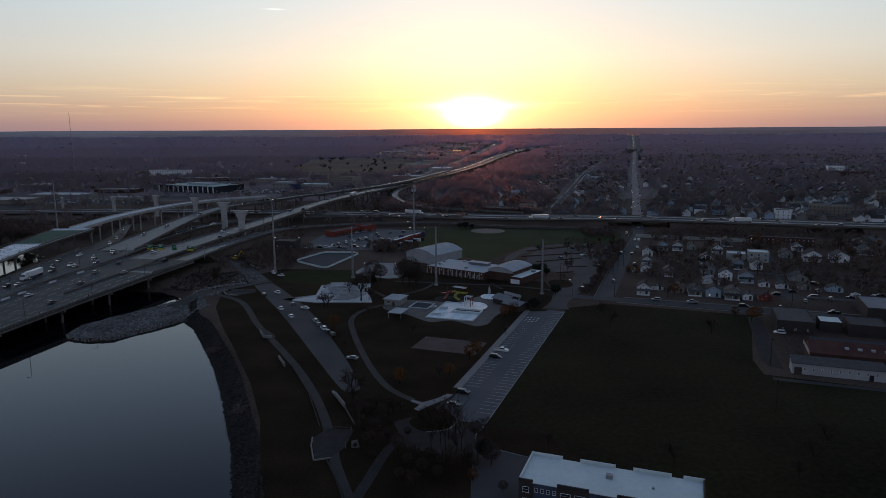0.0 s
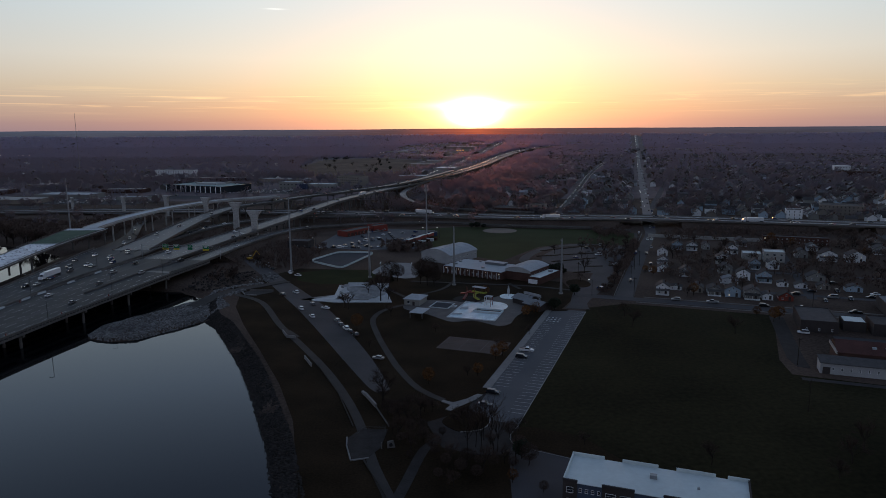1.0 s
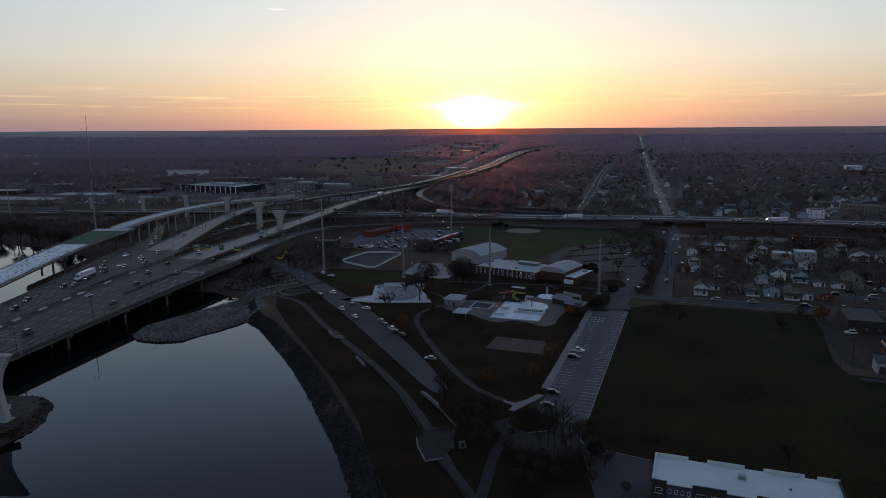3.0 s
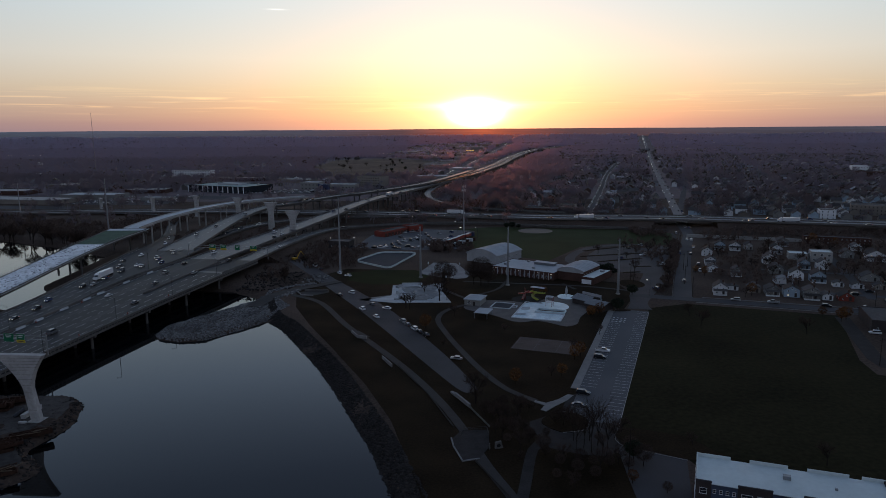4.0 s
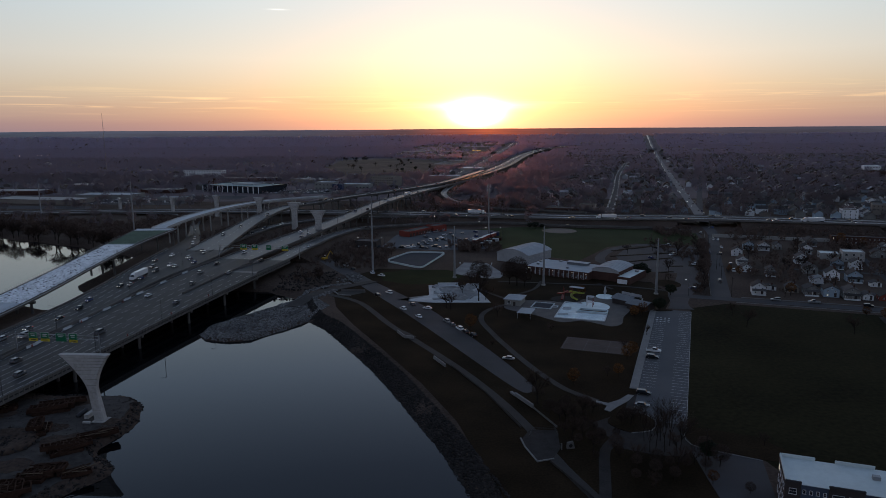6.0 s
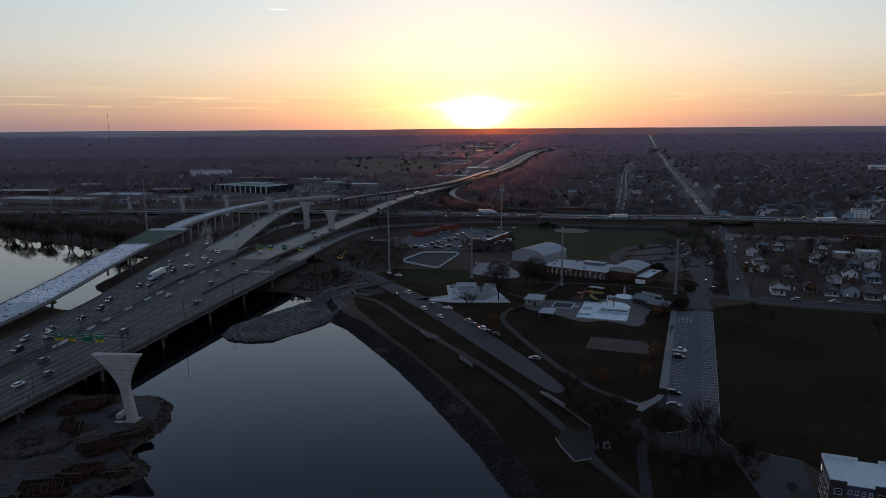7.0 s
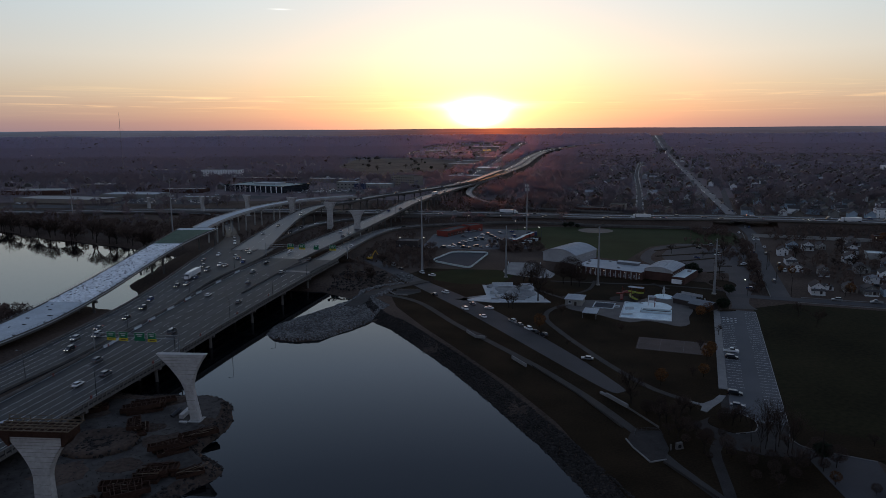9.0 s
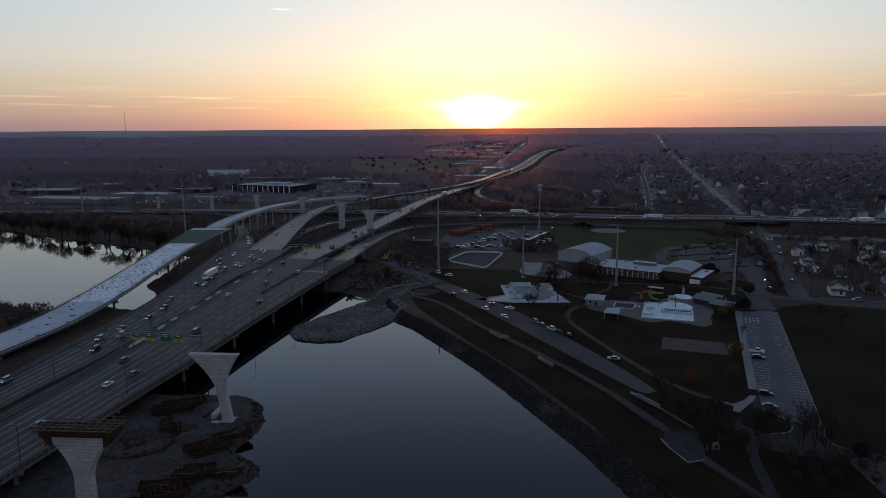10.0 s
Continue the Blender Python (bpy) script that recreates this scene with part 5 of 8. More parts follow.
part("pad", prism(bmesh.new(), circle(0, 0, 4.7, 5.6, 24), 0.0, 0.3), M_POOL, umb, "round pale splash pad")
part("pole", tube(bmesh.new(), (0, 0, 0.2), (0, 0, 2), 0.1, 0.1, 8), M_STEEL, umb)
part("canopy", loft(bmesh.new(), [[(r * math.cos(a), r * math.sin(a), z) for a in [k * math.pi / 4 for k in range(8)]] for z, r in ((1.6, 0.5), (3, 0.8), (5, 0.45), (6.2, 0.06))]), M_PANEL, umb)

# ---- skate park, rink, court and small blocks ----
sk = thing("skate_park", 0, 0, 0, 0, "pale concrete skate park with bowls and ramps", "skate park")
M_SKATE = mat("skate_concrete", (0.38, 0.40, 0.405), 0.75, 0.25, 0.8, 0.15, 0.1)
# Darker tone for the bowls, ledges and small ramps.
M_SKATE_D = mat("darker_skate_concrete", (0.25, 0.255, 0.255), 0.75, 0.3, 0.8, 0.15, 0.1)
part("slab", prism(bmesh.new(), [(-68, 349.3), (-37.8, 349), (-41.5, 368), (-45.5, 387), (-71.5, 390), (-70.5, 365.4), (-81.5, 355.2), (-80.5, 353.6)], -0.2, 0.25), M_SKATE, sk)


def bowl(bm, cx, cy, r, depth, lip, long=1.3, turn=0.0):
    rings = []
    ct, st = math.cos(turn), math.sin(turn)
    for rr, z in ((r + 2.2, 0.26), (r + 0.5, lip), (r, lip), (r * 0.86, lip - depth * 0.5), (r * 0.62, lip - depth * 0.88), (0.25, lip - depth)):
        rings.append([(cx + rr * math.cos(a) * long * ct - rr * math.sin(a) * st, cy + rr * math.cos(a) * long * st + rr * math.sin(a) * ct, z) for a in [k * math.pi / 12 for k in range(24)]])
    return loft(bm, rings)


for cx, cy, r, lg, tn in ((-59.5, 377, 3.4, 1.35, 0.2), (-51.5, 368, 4.2, 1.4, -0.3), (-49.5, 380.5, 2.6, 1.5, 0.0), (-54, 359, 2.4, 1.2, 0.5)):
    part("bowl", bowl(bmesh.new(), cx, cy, r, 1.5, 1.75, lg, tn), M_SKATE_D, sk, "smooth darker concrete bowl")
for x, y, a, w, h in ((-66, 372, 80, 9, 1.7), (-64, 360, 100, 7, 1.2), (-45, 373, 260, 8, 1.6), (-60, 387, 0, 12, 1.8), (-46, 385.5, 0, 7, 1.5), (-58, 366, 30, 5, 0.9), (-67, 384, 60, 5, 1.3)):
    r = loft(bmesh.new(), [[(xx, -0.2, 0.25), (xx, 1.4, 0.25), (xx, 1.4, 0.25 + h), (xx, 0.5, 0.25 + h), (xx, -0.6, 0.25 + h * 0.5), (xx, -2.2, 0.25 + h * 0.12), (xx, -3.2, 0.251)] for xx in (-w / 2, w / 2)])
    piece("ramp", finish(r, "ramp", M_SKATE if w > 6 else M_SKATE_D), sk, pose(x, y, 0, 0, 0, a))
for x, y, a, w in ((-62, 369, 10, 5), (-55, 354.5, 0, 9), (-66.5, 356, 5, 4), (-47, 361, 70, 8)):
    piece("ledge", finish(boxes((-w / 2, w / 2, -0.5, 0.5, 0.25, 0.75)), "ledge", M_SKATE_D), sk, pose(x, y, 0, 0, 0, a))
for x, y, a, w in ((-56, 363.5, 60, 5), (-62, 381.5, 0, 4), (-53, 374, 90, 3)):
    bm = tube(bmesh.new(), (-w / 2, 0, 0.95), (w / 2, 0, 0.95), 0.06, 0.06, 6)
    for q in (-1, 1):
        tube(bm, (q * w * 0.45, 0, 0.25), (q * w * 0.45, 0, 0.95), 0.06, 0.06, 6)
    piece("grind_rail", finish(bm, "grind_rail", M_DARKSTEEL), sk, pose(x, y, 0, 0, 0, a))
slab("pavement", [(-88, 356), (-73, 351), (-72, 366), (-80, 362)], 0.06, M_WALKWAY, "pale concrete apron of the skate park", "apron")

RC = [Vector(q) for q in ((-103.4, 464), (-88, 498), (-61, 494), (-77.5, 437.5))]
rink_pts = []
for k in range(4):
    a_, c_, b_ = RC[k - 1], RC[k], RC[(k + 1) % 4]
    p0_, p1_ = c_ + (a_ - c_).normalized() * 7, c_ + (b_ - c_).normalized() * 7
    for t in (0, 0.25, 0.5, 0.75, 1.0):
        q = p0_ * (1 - t) ** 2 + c_ * 2 * t * (1 - t) + p1_ * t * t
        rink_pts.append((q.x, q.y))
slab("rink", rink_pts, 0.07, M_RINK, "grey hockey rink surface", "rink")
bd = bmesh.new()
for (ax, ay), (bx, by) in zip(rink_pts, rink_pts[1:] + rink_pts[:1]):
    d = Vector((bx - ax, by - ay)).normalized()
    nrm = Vector((-d.y, d.x)) * 0.16
    prism(bd, [(ax - nrm.x, ay - nrm.y), (bx - nrm.x, by - nrm.y), (bx + nrm.x, by + nrm.y), (ax + nrm.x, ay + nrm.y)], 0, 1.2)
tagged(new("rink_board", finish(bd, "rink_board", M_ROOF_W)), "white dasher boards round the rink", "rink boards")
slab("court", quad((-13.5, 274), 0, 28, -1, 16), 0.05, M_CLAY, "reddish brown sports court", "court")
for a in (0.5, 9.3, 18.6, 27.4):
    slab("court_line", quad((-13.5, 274), a, a + 0.12, 0, 15), 0.066, M_CONC_DARK, "white painted court line", "court line", 0.012)
for b in (0, 7.5, 14.9):
    slab("court_line", quad((-13.5, 274), 0.6, 27.4, b, b + 0.12), 0.066, M_CONC_DARK, "white painted court line", "court line", 0.012)
slab("court", [(-49.0, 458.5), (-33.5, 455.8), (-24.5, 420), (-28.2, 409), (-34, 407), (-48, 415), (-55, 421.5), (-56.6, 427), (-55.6, 433)], 0.07, mat("pale_court_concrete", (0.20, 0.20, 0.20), 0.85, 0.25, 1.0, 0.12, 0.1), "pale worn concrete court with a rounded end", "court")
for x, y in ((-31.5, 437), (-52, 440)):
    hoop = thing("basketball_hoop", x, y, 0.07, 160 if x > -40 else -20, "basketball hoop on a steel post", "basketball hoop", "court hoops")
    part("post", tube(bmesh.new(), (0, 0, 0), (0, 0, 3.3), 0.09, 0.07, 8), M_STEEL, hoop)
    part("backboard", boxes((-0.06, 0.02, -0.9, 0.9, 2.9, 4.0)), M_SIDING, hoop, "white backboard")
    part("rim", tube(bmesh.new(), (0.4, 0, 3.03), (0.4, 0, 3.07), 0.23, 0.23, 14), M_ORANGE, hoop, "orange rim")
flat_block("utility_building", -122, 525, -12, 17, 12, 5, M_BRICK_D, M_ROOF_D, "dark brick utility building with lit yard lamps", "building", 0.3, "small", 1, 4)
shop = flat_block("tyre_shop", -86.6, 589, 57, 37, 11, 4.2, M_ORANGE, M_ROOF_D, "long low workshop clad in orange with many bays", "workshop", 0.5, "strip", 1, 4.2)
for k in range(8):
    part("bay_door", boxes((-18 + k * 4.5, -14.8 + k * 4.5, -5.62, -5.51, 0, 3)), M_BRICK, shop, "dark red bay door")
flat_block("tyre_shop", -70, 606, 36, 14, 12, 5.2, M_ORANGE, M_ROOF_D, "taller orange end of the workshop", "workshop", 0.5, "strip", 1, 4.5)
slab("pavement", [(-112, 520), (-104, 585), (-66, 618), (-18, 606), (-30, 512), (-70, 508)], 0.05, M_LOT, "asphalt yard full of parked cars", "car park")
ts = flat_block("transformer_block", -20, 577, 0, 8, 6, 3.2, M_BLUEP, M_ROOF_D, "dark blue shed at the foot of the mast", "shed", 0.2)
for k in range(9):
    slab("container", quad((-46 + k * 3.0, 512 + k * 5), 0, 6, 0, 2.4), 2.4, M_CONC_NEW if k % 2 else M_RUST, "low steel storage box in a row", "container", 2.4, "")

# ---- flat-roofed brick building close by ----
near = thing("office_building", 38.6, 146.4, 0, -20.4, "brick building with a broad white flat roof", "building")
W2, D2, HB = 20.3, 6.6, 9.4
part("wall", boxes((-W2, W2, -D2, D2, -0.5, HB)), M_BRICK_D, near, "dark brick wall")
part("roof", boxes((-W2 + 0.25, W2 - 0.25, -D2 + 0.2, D2 - 0.25, HB + 0.004, HB + 0.1)), M_ROOF_W, near, "white membrane roof")
for a, b in ((-20.3, -12.5), (-8.2, 0.2), (4.3, 13.0), (15.6, 20.3)):
    part("parapet", boxes((a, b, D2 - 0.35, D2, HB + 0.004, HB + 0.85)), M_ROOF_W, near, "white-capped raised parapet")
part("parapet", boxes((-W2, -W2 + 0.35, -D2, D2 - 0.36, HB + 0.004, HB + 0.7)), M_ROOF_W, near)
part("parapet", boxes((W2 - 0.35, W2, -D2, D2 - 0.36, HB + 0.004, HB + 0.7)), M_BRICK_D, near)
BAYS, PANELS = ((-20.3, -17.0), (-11.3, -4.2), (2.1, 9.2), (15.0, 20.3)), ((-16.95, -11.35), (-4.15, 2.05), (9.25, 14.95))
for a, b in BAYS:
    part("bay_wall", boxes((a, b, -D2 - 0.3, -D2 - 0.003, -0.5, HB + 0.55)), M_BRICK_D, near, "brick bay standing proud")
    part("cornice", boxes((a - 0.1, b + 0.1, -D2 - 0.42, -D2 - 0.303, HB + 0.2, HB + 0.6)), M_DARKSTEEL, near, "dark metal cornice")
    for s_ in range(3):
        for x in ([(a + b) / 2] if b - a < 4 else [a + (b - a) * 0.27, a + (b - a) * 0.73]):
            window("strip" if b - a > 4 else "wide", near, x, -D2 - 0.34, 0.9 + 2.9 * s_, 0, (s_ + int(x)) % 5 == 0)
for a, b in PANELS:
    part("wall_panel", boxes((a, b, -D2 - 0.03, -D2 - 0.003, 0.2, HB - 0.1)), M_SLATE, near, "slate blue wall panel")
    part("roof_edge", boxes((a, b, -D2 - 0.75, -D2 + 0.19, HB + 0.004, HB + 0.16)), M_ROOF_W, near, "white roof edge over the recessed bay")
    for s_ in range(3):
        for k in range(4):
            window("small", near, a + (b - a) * (k + 0.5) / 4, -D2 - 0.06, 1.2 + 2.9 * s_, 0, (k * 3 + s_) % 7 == 0)
for s_ in range(3):
    for k in range(4):
        window("wide", near, -W2 - 0.03, -D2 + 2 + 3.1 * k, 0.9 + 2.9 * s_, -90, (k + s_) % 5 == 0)
part("roof_unit", boxes((-1.4, 0.2, 0.4, 1.6, HB + 0.1, HB + 1.0)), M_STEEL, near, "small grey rooftop unit")
part("roof_hatch", boxes((9, 9.6, -1, -0.4, HB + 0.1, HB + 0.5)), M_STEEL, near)

# ---- industrial block ----
ind = thing("warehouse", 0, 0, 0, 0, "long low white workshop with a row of small windows", "workshop")
ind.matrix_basis = pose(144.2, 239.2, 0, 0, 0, -20)
part("wall", boxes((-15.2, 15.2, -3.5, 3.5, -0.3, 4.0)), M_PANEL, ind, "white painted wall")
part("roof", loft(bmesh.new(), [[(xx, -3.9, 4.0), (xx, 3.6, 5.0), (xx, 3.6, 5.2), (xx, -3.9, 4.2)] for xx in (-15.5, 15.5)]), M_ROOF_D, ind, "dark lean-to roof")
for k in range(9):
    window("small", ind, -11 + 2.9 * k, -3.54, 1.7, 0)
part("door_panel", boxes((-14.4, -11.9, -3.6, -3.51, 0, 2.6)), M_BRICK_D, ind)
part("door_panel", boxes((9.8, 11.2, -3.6, -3.51, 0, 2.2)), M_GLASS, ind)
mill = thing("mill_building", 155.2, 251.4, -0.9, -20, "old brick mill with a rusty red pitched roof", "mill")
part("wall", gable_wall(bmesh.new(), -14, 17, -7.5, 7.5, -0.3, 6.2, 3.0, "x"), M_BRICK, mill)
part("roof", gable(bmesh.new(), -14, 17, -7.5, 7.5, 6.2, 3.0, 0.3, axis="x"), mat("rusty_red_roof", (0.075, 0.034, 0.029), 0.85, 0.3, 2.0, 0.15, 0.2), mill, "rusty red sheet roof")
for k in range(4):
    part("skylight", boxes((-2 + 4.4 * k, -0.6 + 4.4 * k, -4.6, -3.2, 7.55, 8.2)), M_ROOF_M, mill)
part("gable_cap", boxes((-14.5, -14.1, -7.7, 7.7, 5.5, 6.6)), M_CONC, mill)
flat_block("warehouse", 160, 303.4, -20, 15, 26, 5, M_BRICK_D, M_ROOF_D, "dark brick warehouse with a black flat roof", "warehouse", 0.4, "small", 1, 4)
flat_block("warehouse", 173.5, 297, -20, 9, 10, 4.4, M_BRICK_D, M_ROOF_W, "small store with a bright white roof", "warehouse", 0.2)
flat_block("warehouse", 186, 291, -20, 15, 16, 5, M_BRICK_D, M_ROOF_D, "flat dark brick warehouse with black roof", "warehouse", 0.4)
flat_block("warehouse", 205, 262, -20, 26, 24, 6, M_BRICK_D, M_ROOF_G, "wide warehouse with a grey roof", "warehouse", 0.4)
flat_block("warehouse", 175.5, 226.5, -20, 14, 18, 6, M_PANEL, M_ROOF_G, "white-walled store building with small windows", "warehouse", 0.3, "small", 1, 4)
flat_block("warehouse", 220, 318, -20, 34, 26, 5.5, M_BRICK_D, M_ROOF_G, "large flat warehouse with a grey roof", "warehouse", 0.4)
slab("pavement", [(125, 258), (146, 318), (152, 316), (133, 262), (128, 246), (124, 248)], 0.05, M_DECKING, "cracked asphalt yard lane", "yard")
slab("pavement", quad((123, 240), -2, 42, -7, -4), 0.06, M_PATH, "pale gravel lane before the workshop", "lane")
slab("pavement", quad((150, 262), 0, 60, 2, 26), 0.045, M_ASPHALT, "dark asphalt yard between warehouses", "yard")

# ---- houses of the neighbourhood ----
rh = random.Random(11)
SIDE = {"w": (M_SIDING, "white timber house with a dark pitched roof"), "b": (M_SIDING_B, "pale blue timber house with a dark roof"), "g": (M_SIDING_G, "grey timber house with a dark pitched roof"),
        "t": (M_SIDING_T, "tan timber house with a dark roof"), "r": (M_SIDING_R, "small red house with a dark roof")}
# each by the middle of its front: x, y, width, depth, eave, rise, siding
FRONT_ROW = [(107.5, 358.6, 6.9, 10, 5.6, 2.8, "w"), (117.9, 368.7, 7, 6, 2.5, 0.9, "w"), (127.3, 362, 6.6, 10, 3.6, 2.6, "t"), (134.2, 356, 6.6, 10, 4.4, 2.2, "g"), (142.7, 351.8, 7.6, 10, 5.4, 2.4, "b"),
             (150.6, 347, 7.4, 10, 5.6, 2.4, "g"), (157.8, 345, 5.0, 8, 3.4, 1.4, "w"), (166.4, 342.8, 7, 9, 3.0, 2.8, "r")]
SECOND_ROW = [(125.7, 416.3, 6.3, 9, 4.0, 2.2, "w"), (132.9, 439, 6.6, 10, 4.8, 2.6, "w"), (142.8, 470.6, 7, 10, 5.2, 2.6, "w"), (161.2, 494.6, 7.5, 10, 5.6, 2.8, "b"), (171.2, 491.9, 7.5, 10, 5.2, 2.8, "w"),
              (182, 493.9, 5.4, 9, 4.6, 2.2, "g"), (135.6, 404.5, 6, 9, 5.0, 2.2, "g"), (173.1, 441.6, 8.4, 10, 5.6, 3, "w"), (162.3, 410.3, 8, 11, 4.6, 2.8, "g"), (153.5, 383, 9.6, 9, 3.0, 2.0, "w"),
              (194.4, 477.5, 7.5, 10, 5.6, 2.8, "w"), (165.3, 391.4, 7.4, 10, 5.8, 3, "w"), (175, 386, 7.8, 10, 5.8, 3, "b")]
BACK_ROW = [(186.5, 423.6, 6.4, 9, 5.6, 2.8, "b"), (197.2, 421.8, 6.8, 9, 5.6, 2.8, "w"), (180.3, 374.6, 5.6, 6, 2.8, 1.4, "w"), (188.4, 370, 6.4, 6, 2.8, 1.6, "w"), (199, 366.6, 6.5, 7, 2.9, 2.2, "t"),
            (212.5, 361.2, 8.2, 7, 3.0, 2.0, "b"), (206, 387.5, 9.5, 10, 3.4, 3.2, "g"), (234.4, 459.3, 8, 10, 5, 2.8, "g"), (256.3, 486.7, 7, 9, 4.5, 2.4, "w"), (246.5, 448, 11, 12, 5.8, 3.4, "w"),
            (262, 442.7, 11, 12, 5.8, 3.4, "w"), (296, 470, 9, 11, 5.4, 2.8, "g"), (310, 500, 9, 11, 5.4, 2.8, "t"), (330, 480, 9, 11, 5.2, 2.8, "w"), (300, 400, 9, 11, 5.0, 2.8, "g"), (214, 509, 8, 11, 5.4, 2.8, "g")]
for k, (x, y, w, d, eave, rise, c) in enumerate(FRONT_ROW + SECOND_ROW + BACK_ROW):
    wall, label = SIDE[c]
    house(x * 1.013 + V[0] * d * 0.42, y * 1.013 + V[1] * d * 0.42, -18 + rh.uniform(-2, 2), w, d * 0.84, eave * 0.78, rise * 0.82, wall, label, rh, porch=eave > 4 and k % 3 != 1, lit=0.03, roof=M_ROOF_G if (w, d) == (9.6, 9) else M_ROOF_D)
flat_block("store_building", 214, 457, -20, 13, 12, 6.4, M_CONC, M_ROOF_W, "pale two-storey block with a bright white roof", "building", 0.6, "wide", 2, 3.5, sides=("front", "left"))
flat_block("store_building", 203, 466, -20, 12, 11, 4.0, M_CONC, M_ROOF_W, "low annex with a white flat roof", "building", 0.4)
flat_block("apartment_block", 262, 523, -20, 46, 9, 5.6, M_BRICK, M_ROOF_D, "long brick row with two rows of small windows", "apartments", 0.4, "small", 2, 2.8, lit=0.1)
flat_block("apartment_block", 330, 420, -20, 40, 20, 5, M_BRICK_D, M_ROOF_M, "low dark block with a grey roof", "building", 0.4, "wide", 1, 4)
slab("retaining_wall", [(160, 562), (272, 521), (272.3, 521.9), (160.3, 562.9)], 2.6, M_CONC, "long pale concrete noise wall below the highway", "wall", 2.9)
slab("alley", quad((142, 372), 0, 120, 0, 5), 0.045, M_ASPHALT, "narrow asphalt alley behind the houses", "alley")
slab("alley", quad((150, 395), 45, 50, -30, 130), 0.048, M_ASPHALT, "narrow asphalt side street", "alley")
slab("alley", quad((158, 420), 0, 140, 8, 13), 0.046, M_ASPHALT, "narrow asphalt cross street", "alley")
ground_road("road_6", [(262, 285, 0, 9), (300, 400, 0, 9), (345, 530, 0, 9), (372, 610, 0, 9)], M_DRIVE, "grey side street past warehouses", "road", 0.065)
flat_block("house_block", 334, 668, -20, 14, 16, 9.5, M_SIDING, M_ROOF_D, "white three-storey house beyond the highway", "house", 0.3, "tall", 3, 3.4, sides=("front", "left"))
flat_block("school_building", 400, 702, -28, 40, 22, 10, M_SIDING_T, M_ROOF_D, "tan brick institutional building", "building", 0.4, "tall", 3, 3.4)
flat_block("apartment_tower", 512, 770, -28, 40, 20, 17, M_SIDING_T, M_ROOF_D, "tall tan apartment building", "apartments", 0.4, "wide", 5, 3.6)
flat_block("hall_building", 62, 722, -20, 36, 18, 7, M_BRICK, M_ROOF_D, "brick hall beyond the highway", "building", 0.3, "wide", 2, 4)
flat_block("house_block", 92, 735, -20, 16, 14, 9, M_SIDING_T, M_ROOF_D, "pale rendered house beyond the highway", "house", 0.3, "tall", 3, 3.4)
flat_block("office_building", 760, 1330, -20, 28, 24, 14, M_SIDING, M_ROOF_W, "distant white office slab", "office", 0.5, "strip", 3, 4)
flat_block("office_building", 735, 1235, -20, 70, 18, 9, M_BRICK, M_ROOF_D, "distant long low brick building", "office", 0.5, "strip", 2, 5)
off = flat_block("office_building", -365, 1030, -25, 110, 62, 9, M_GLASS, mat("green_grey_roof", (0.20, 0.27, 0.265), 0.7, 0.15, 0.5, 0.05, 0.05), "wide glass-walled office with a green-grey roof", "office", 0.8, None)
for k in range(12):
    part("pilaster", boxes((-54 + k * 9.6, -52.6 + k * 9.6, -31.5, -31.05, 0, 9)), M_SIDING, off)
part("roof_unit", boxes((-20, 20, -5, 15, 9.1, 11.5)), M_ROOF_M, off, "pale rooftop plant room")
for k in range(5):
    part("roof_unit", boxes((-45 + 20 * k, -42 + 20 * k, 18, 22, 9.1, 10.6)), M_STEEL, off)
flat_block("office_building", -535, 1345, -8, 78, 22, 13, M_SIDING, M_ROOF_D, "long white four-storey hotel", "hotel", 0.4, "wide", 4, 5)
flat_block("office_building", -158, 1110, -30, 44, 26, 15, M_SIDING_T, M_ROOF_D, "tan five-storey office building", "office", 0.6, "strip", 4, 4)
flat_block("car_dealer", -246, 1060, -12, 30, 26, 10, M_SIDING_G, M_ROOF_M, "grey showroom with a blue panel front", "showroom", 0.6, "strip", 2, 5)
flat_block("car_dealer", -226, 1042, -12, 16, 8, 8, M_BLUEP, M_ROOF_W, "blue clad showroom front", "showroom", 0.4, "strip", 1, 5)
flat_block("car_dealer", -200, 1070, -12, 44, 20, 6, M_SIDING_G, M_ROOF_W, "low white showroom wing", "showroom", 0.4, "strip", 1, 5)
for k, (x, y, w, d, h) in enumerate(((-585, 880, 130, 40, 7), (-520, 930, 80, 36, 8), (-480, 1010, 60, 30, 7), (-640, 1100, 70, 40, 8), (-420, 900, 40, 18, 5), (-690, 1000, 90, 44, 8), (-300, 1200, 60, 34, 7), (-60, 1250, 70, 40, 8),
                                     (-420, 1240, 120, 30, 7), (-700, 1500, 90, 40, 7), (-40, 1800, 60, 26, 6), (-20, 2100, 70, 26, 6))):
    flat_block("store_building", x, y, -14 + 7 * (k % 3), w, d, h * 0.7, (M_SIDING_T, M_SIDING_G, M_BRICK)[k % 3], (M_CONC, M_ROOF_M, M_CONC)[k % 3], "large low commercial building with a pale flat roof", "store", 0.6, group="commercial buildings")
for x, y, a, b in ((-250, 1010, 120, 60), (-470, 880, 160, 50), (-560, 830, 150, 30), (-80, 1310, 140, 60), (0, 1560, 150, 70), (-380, 940, 90, 40)):
    slab("pavement", [(x - a / 2, y - b / 2), (x + a / 2, y - b / 2 - 20), (x + a / 2, y + b / 2 - 20), (x - a / 2, y + b / 2)], 0.05, M_ASPHALT, "large commercial car park", "car park")

# ---- free ground and woods ----
CELL = 4.0
GX0, GY0, GNX, GNY = -1200, 40, 700, 600
taken = np.zeros((GNX, GNY), bool)


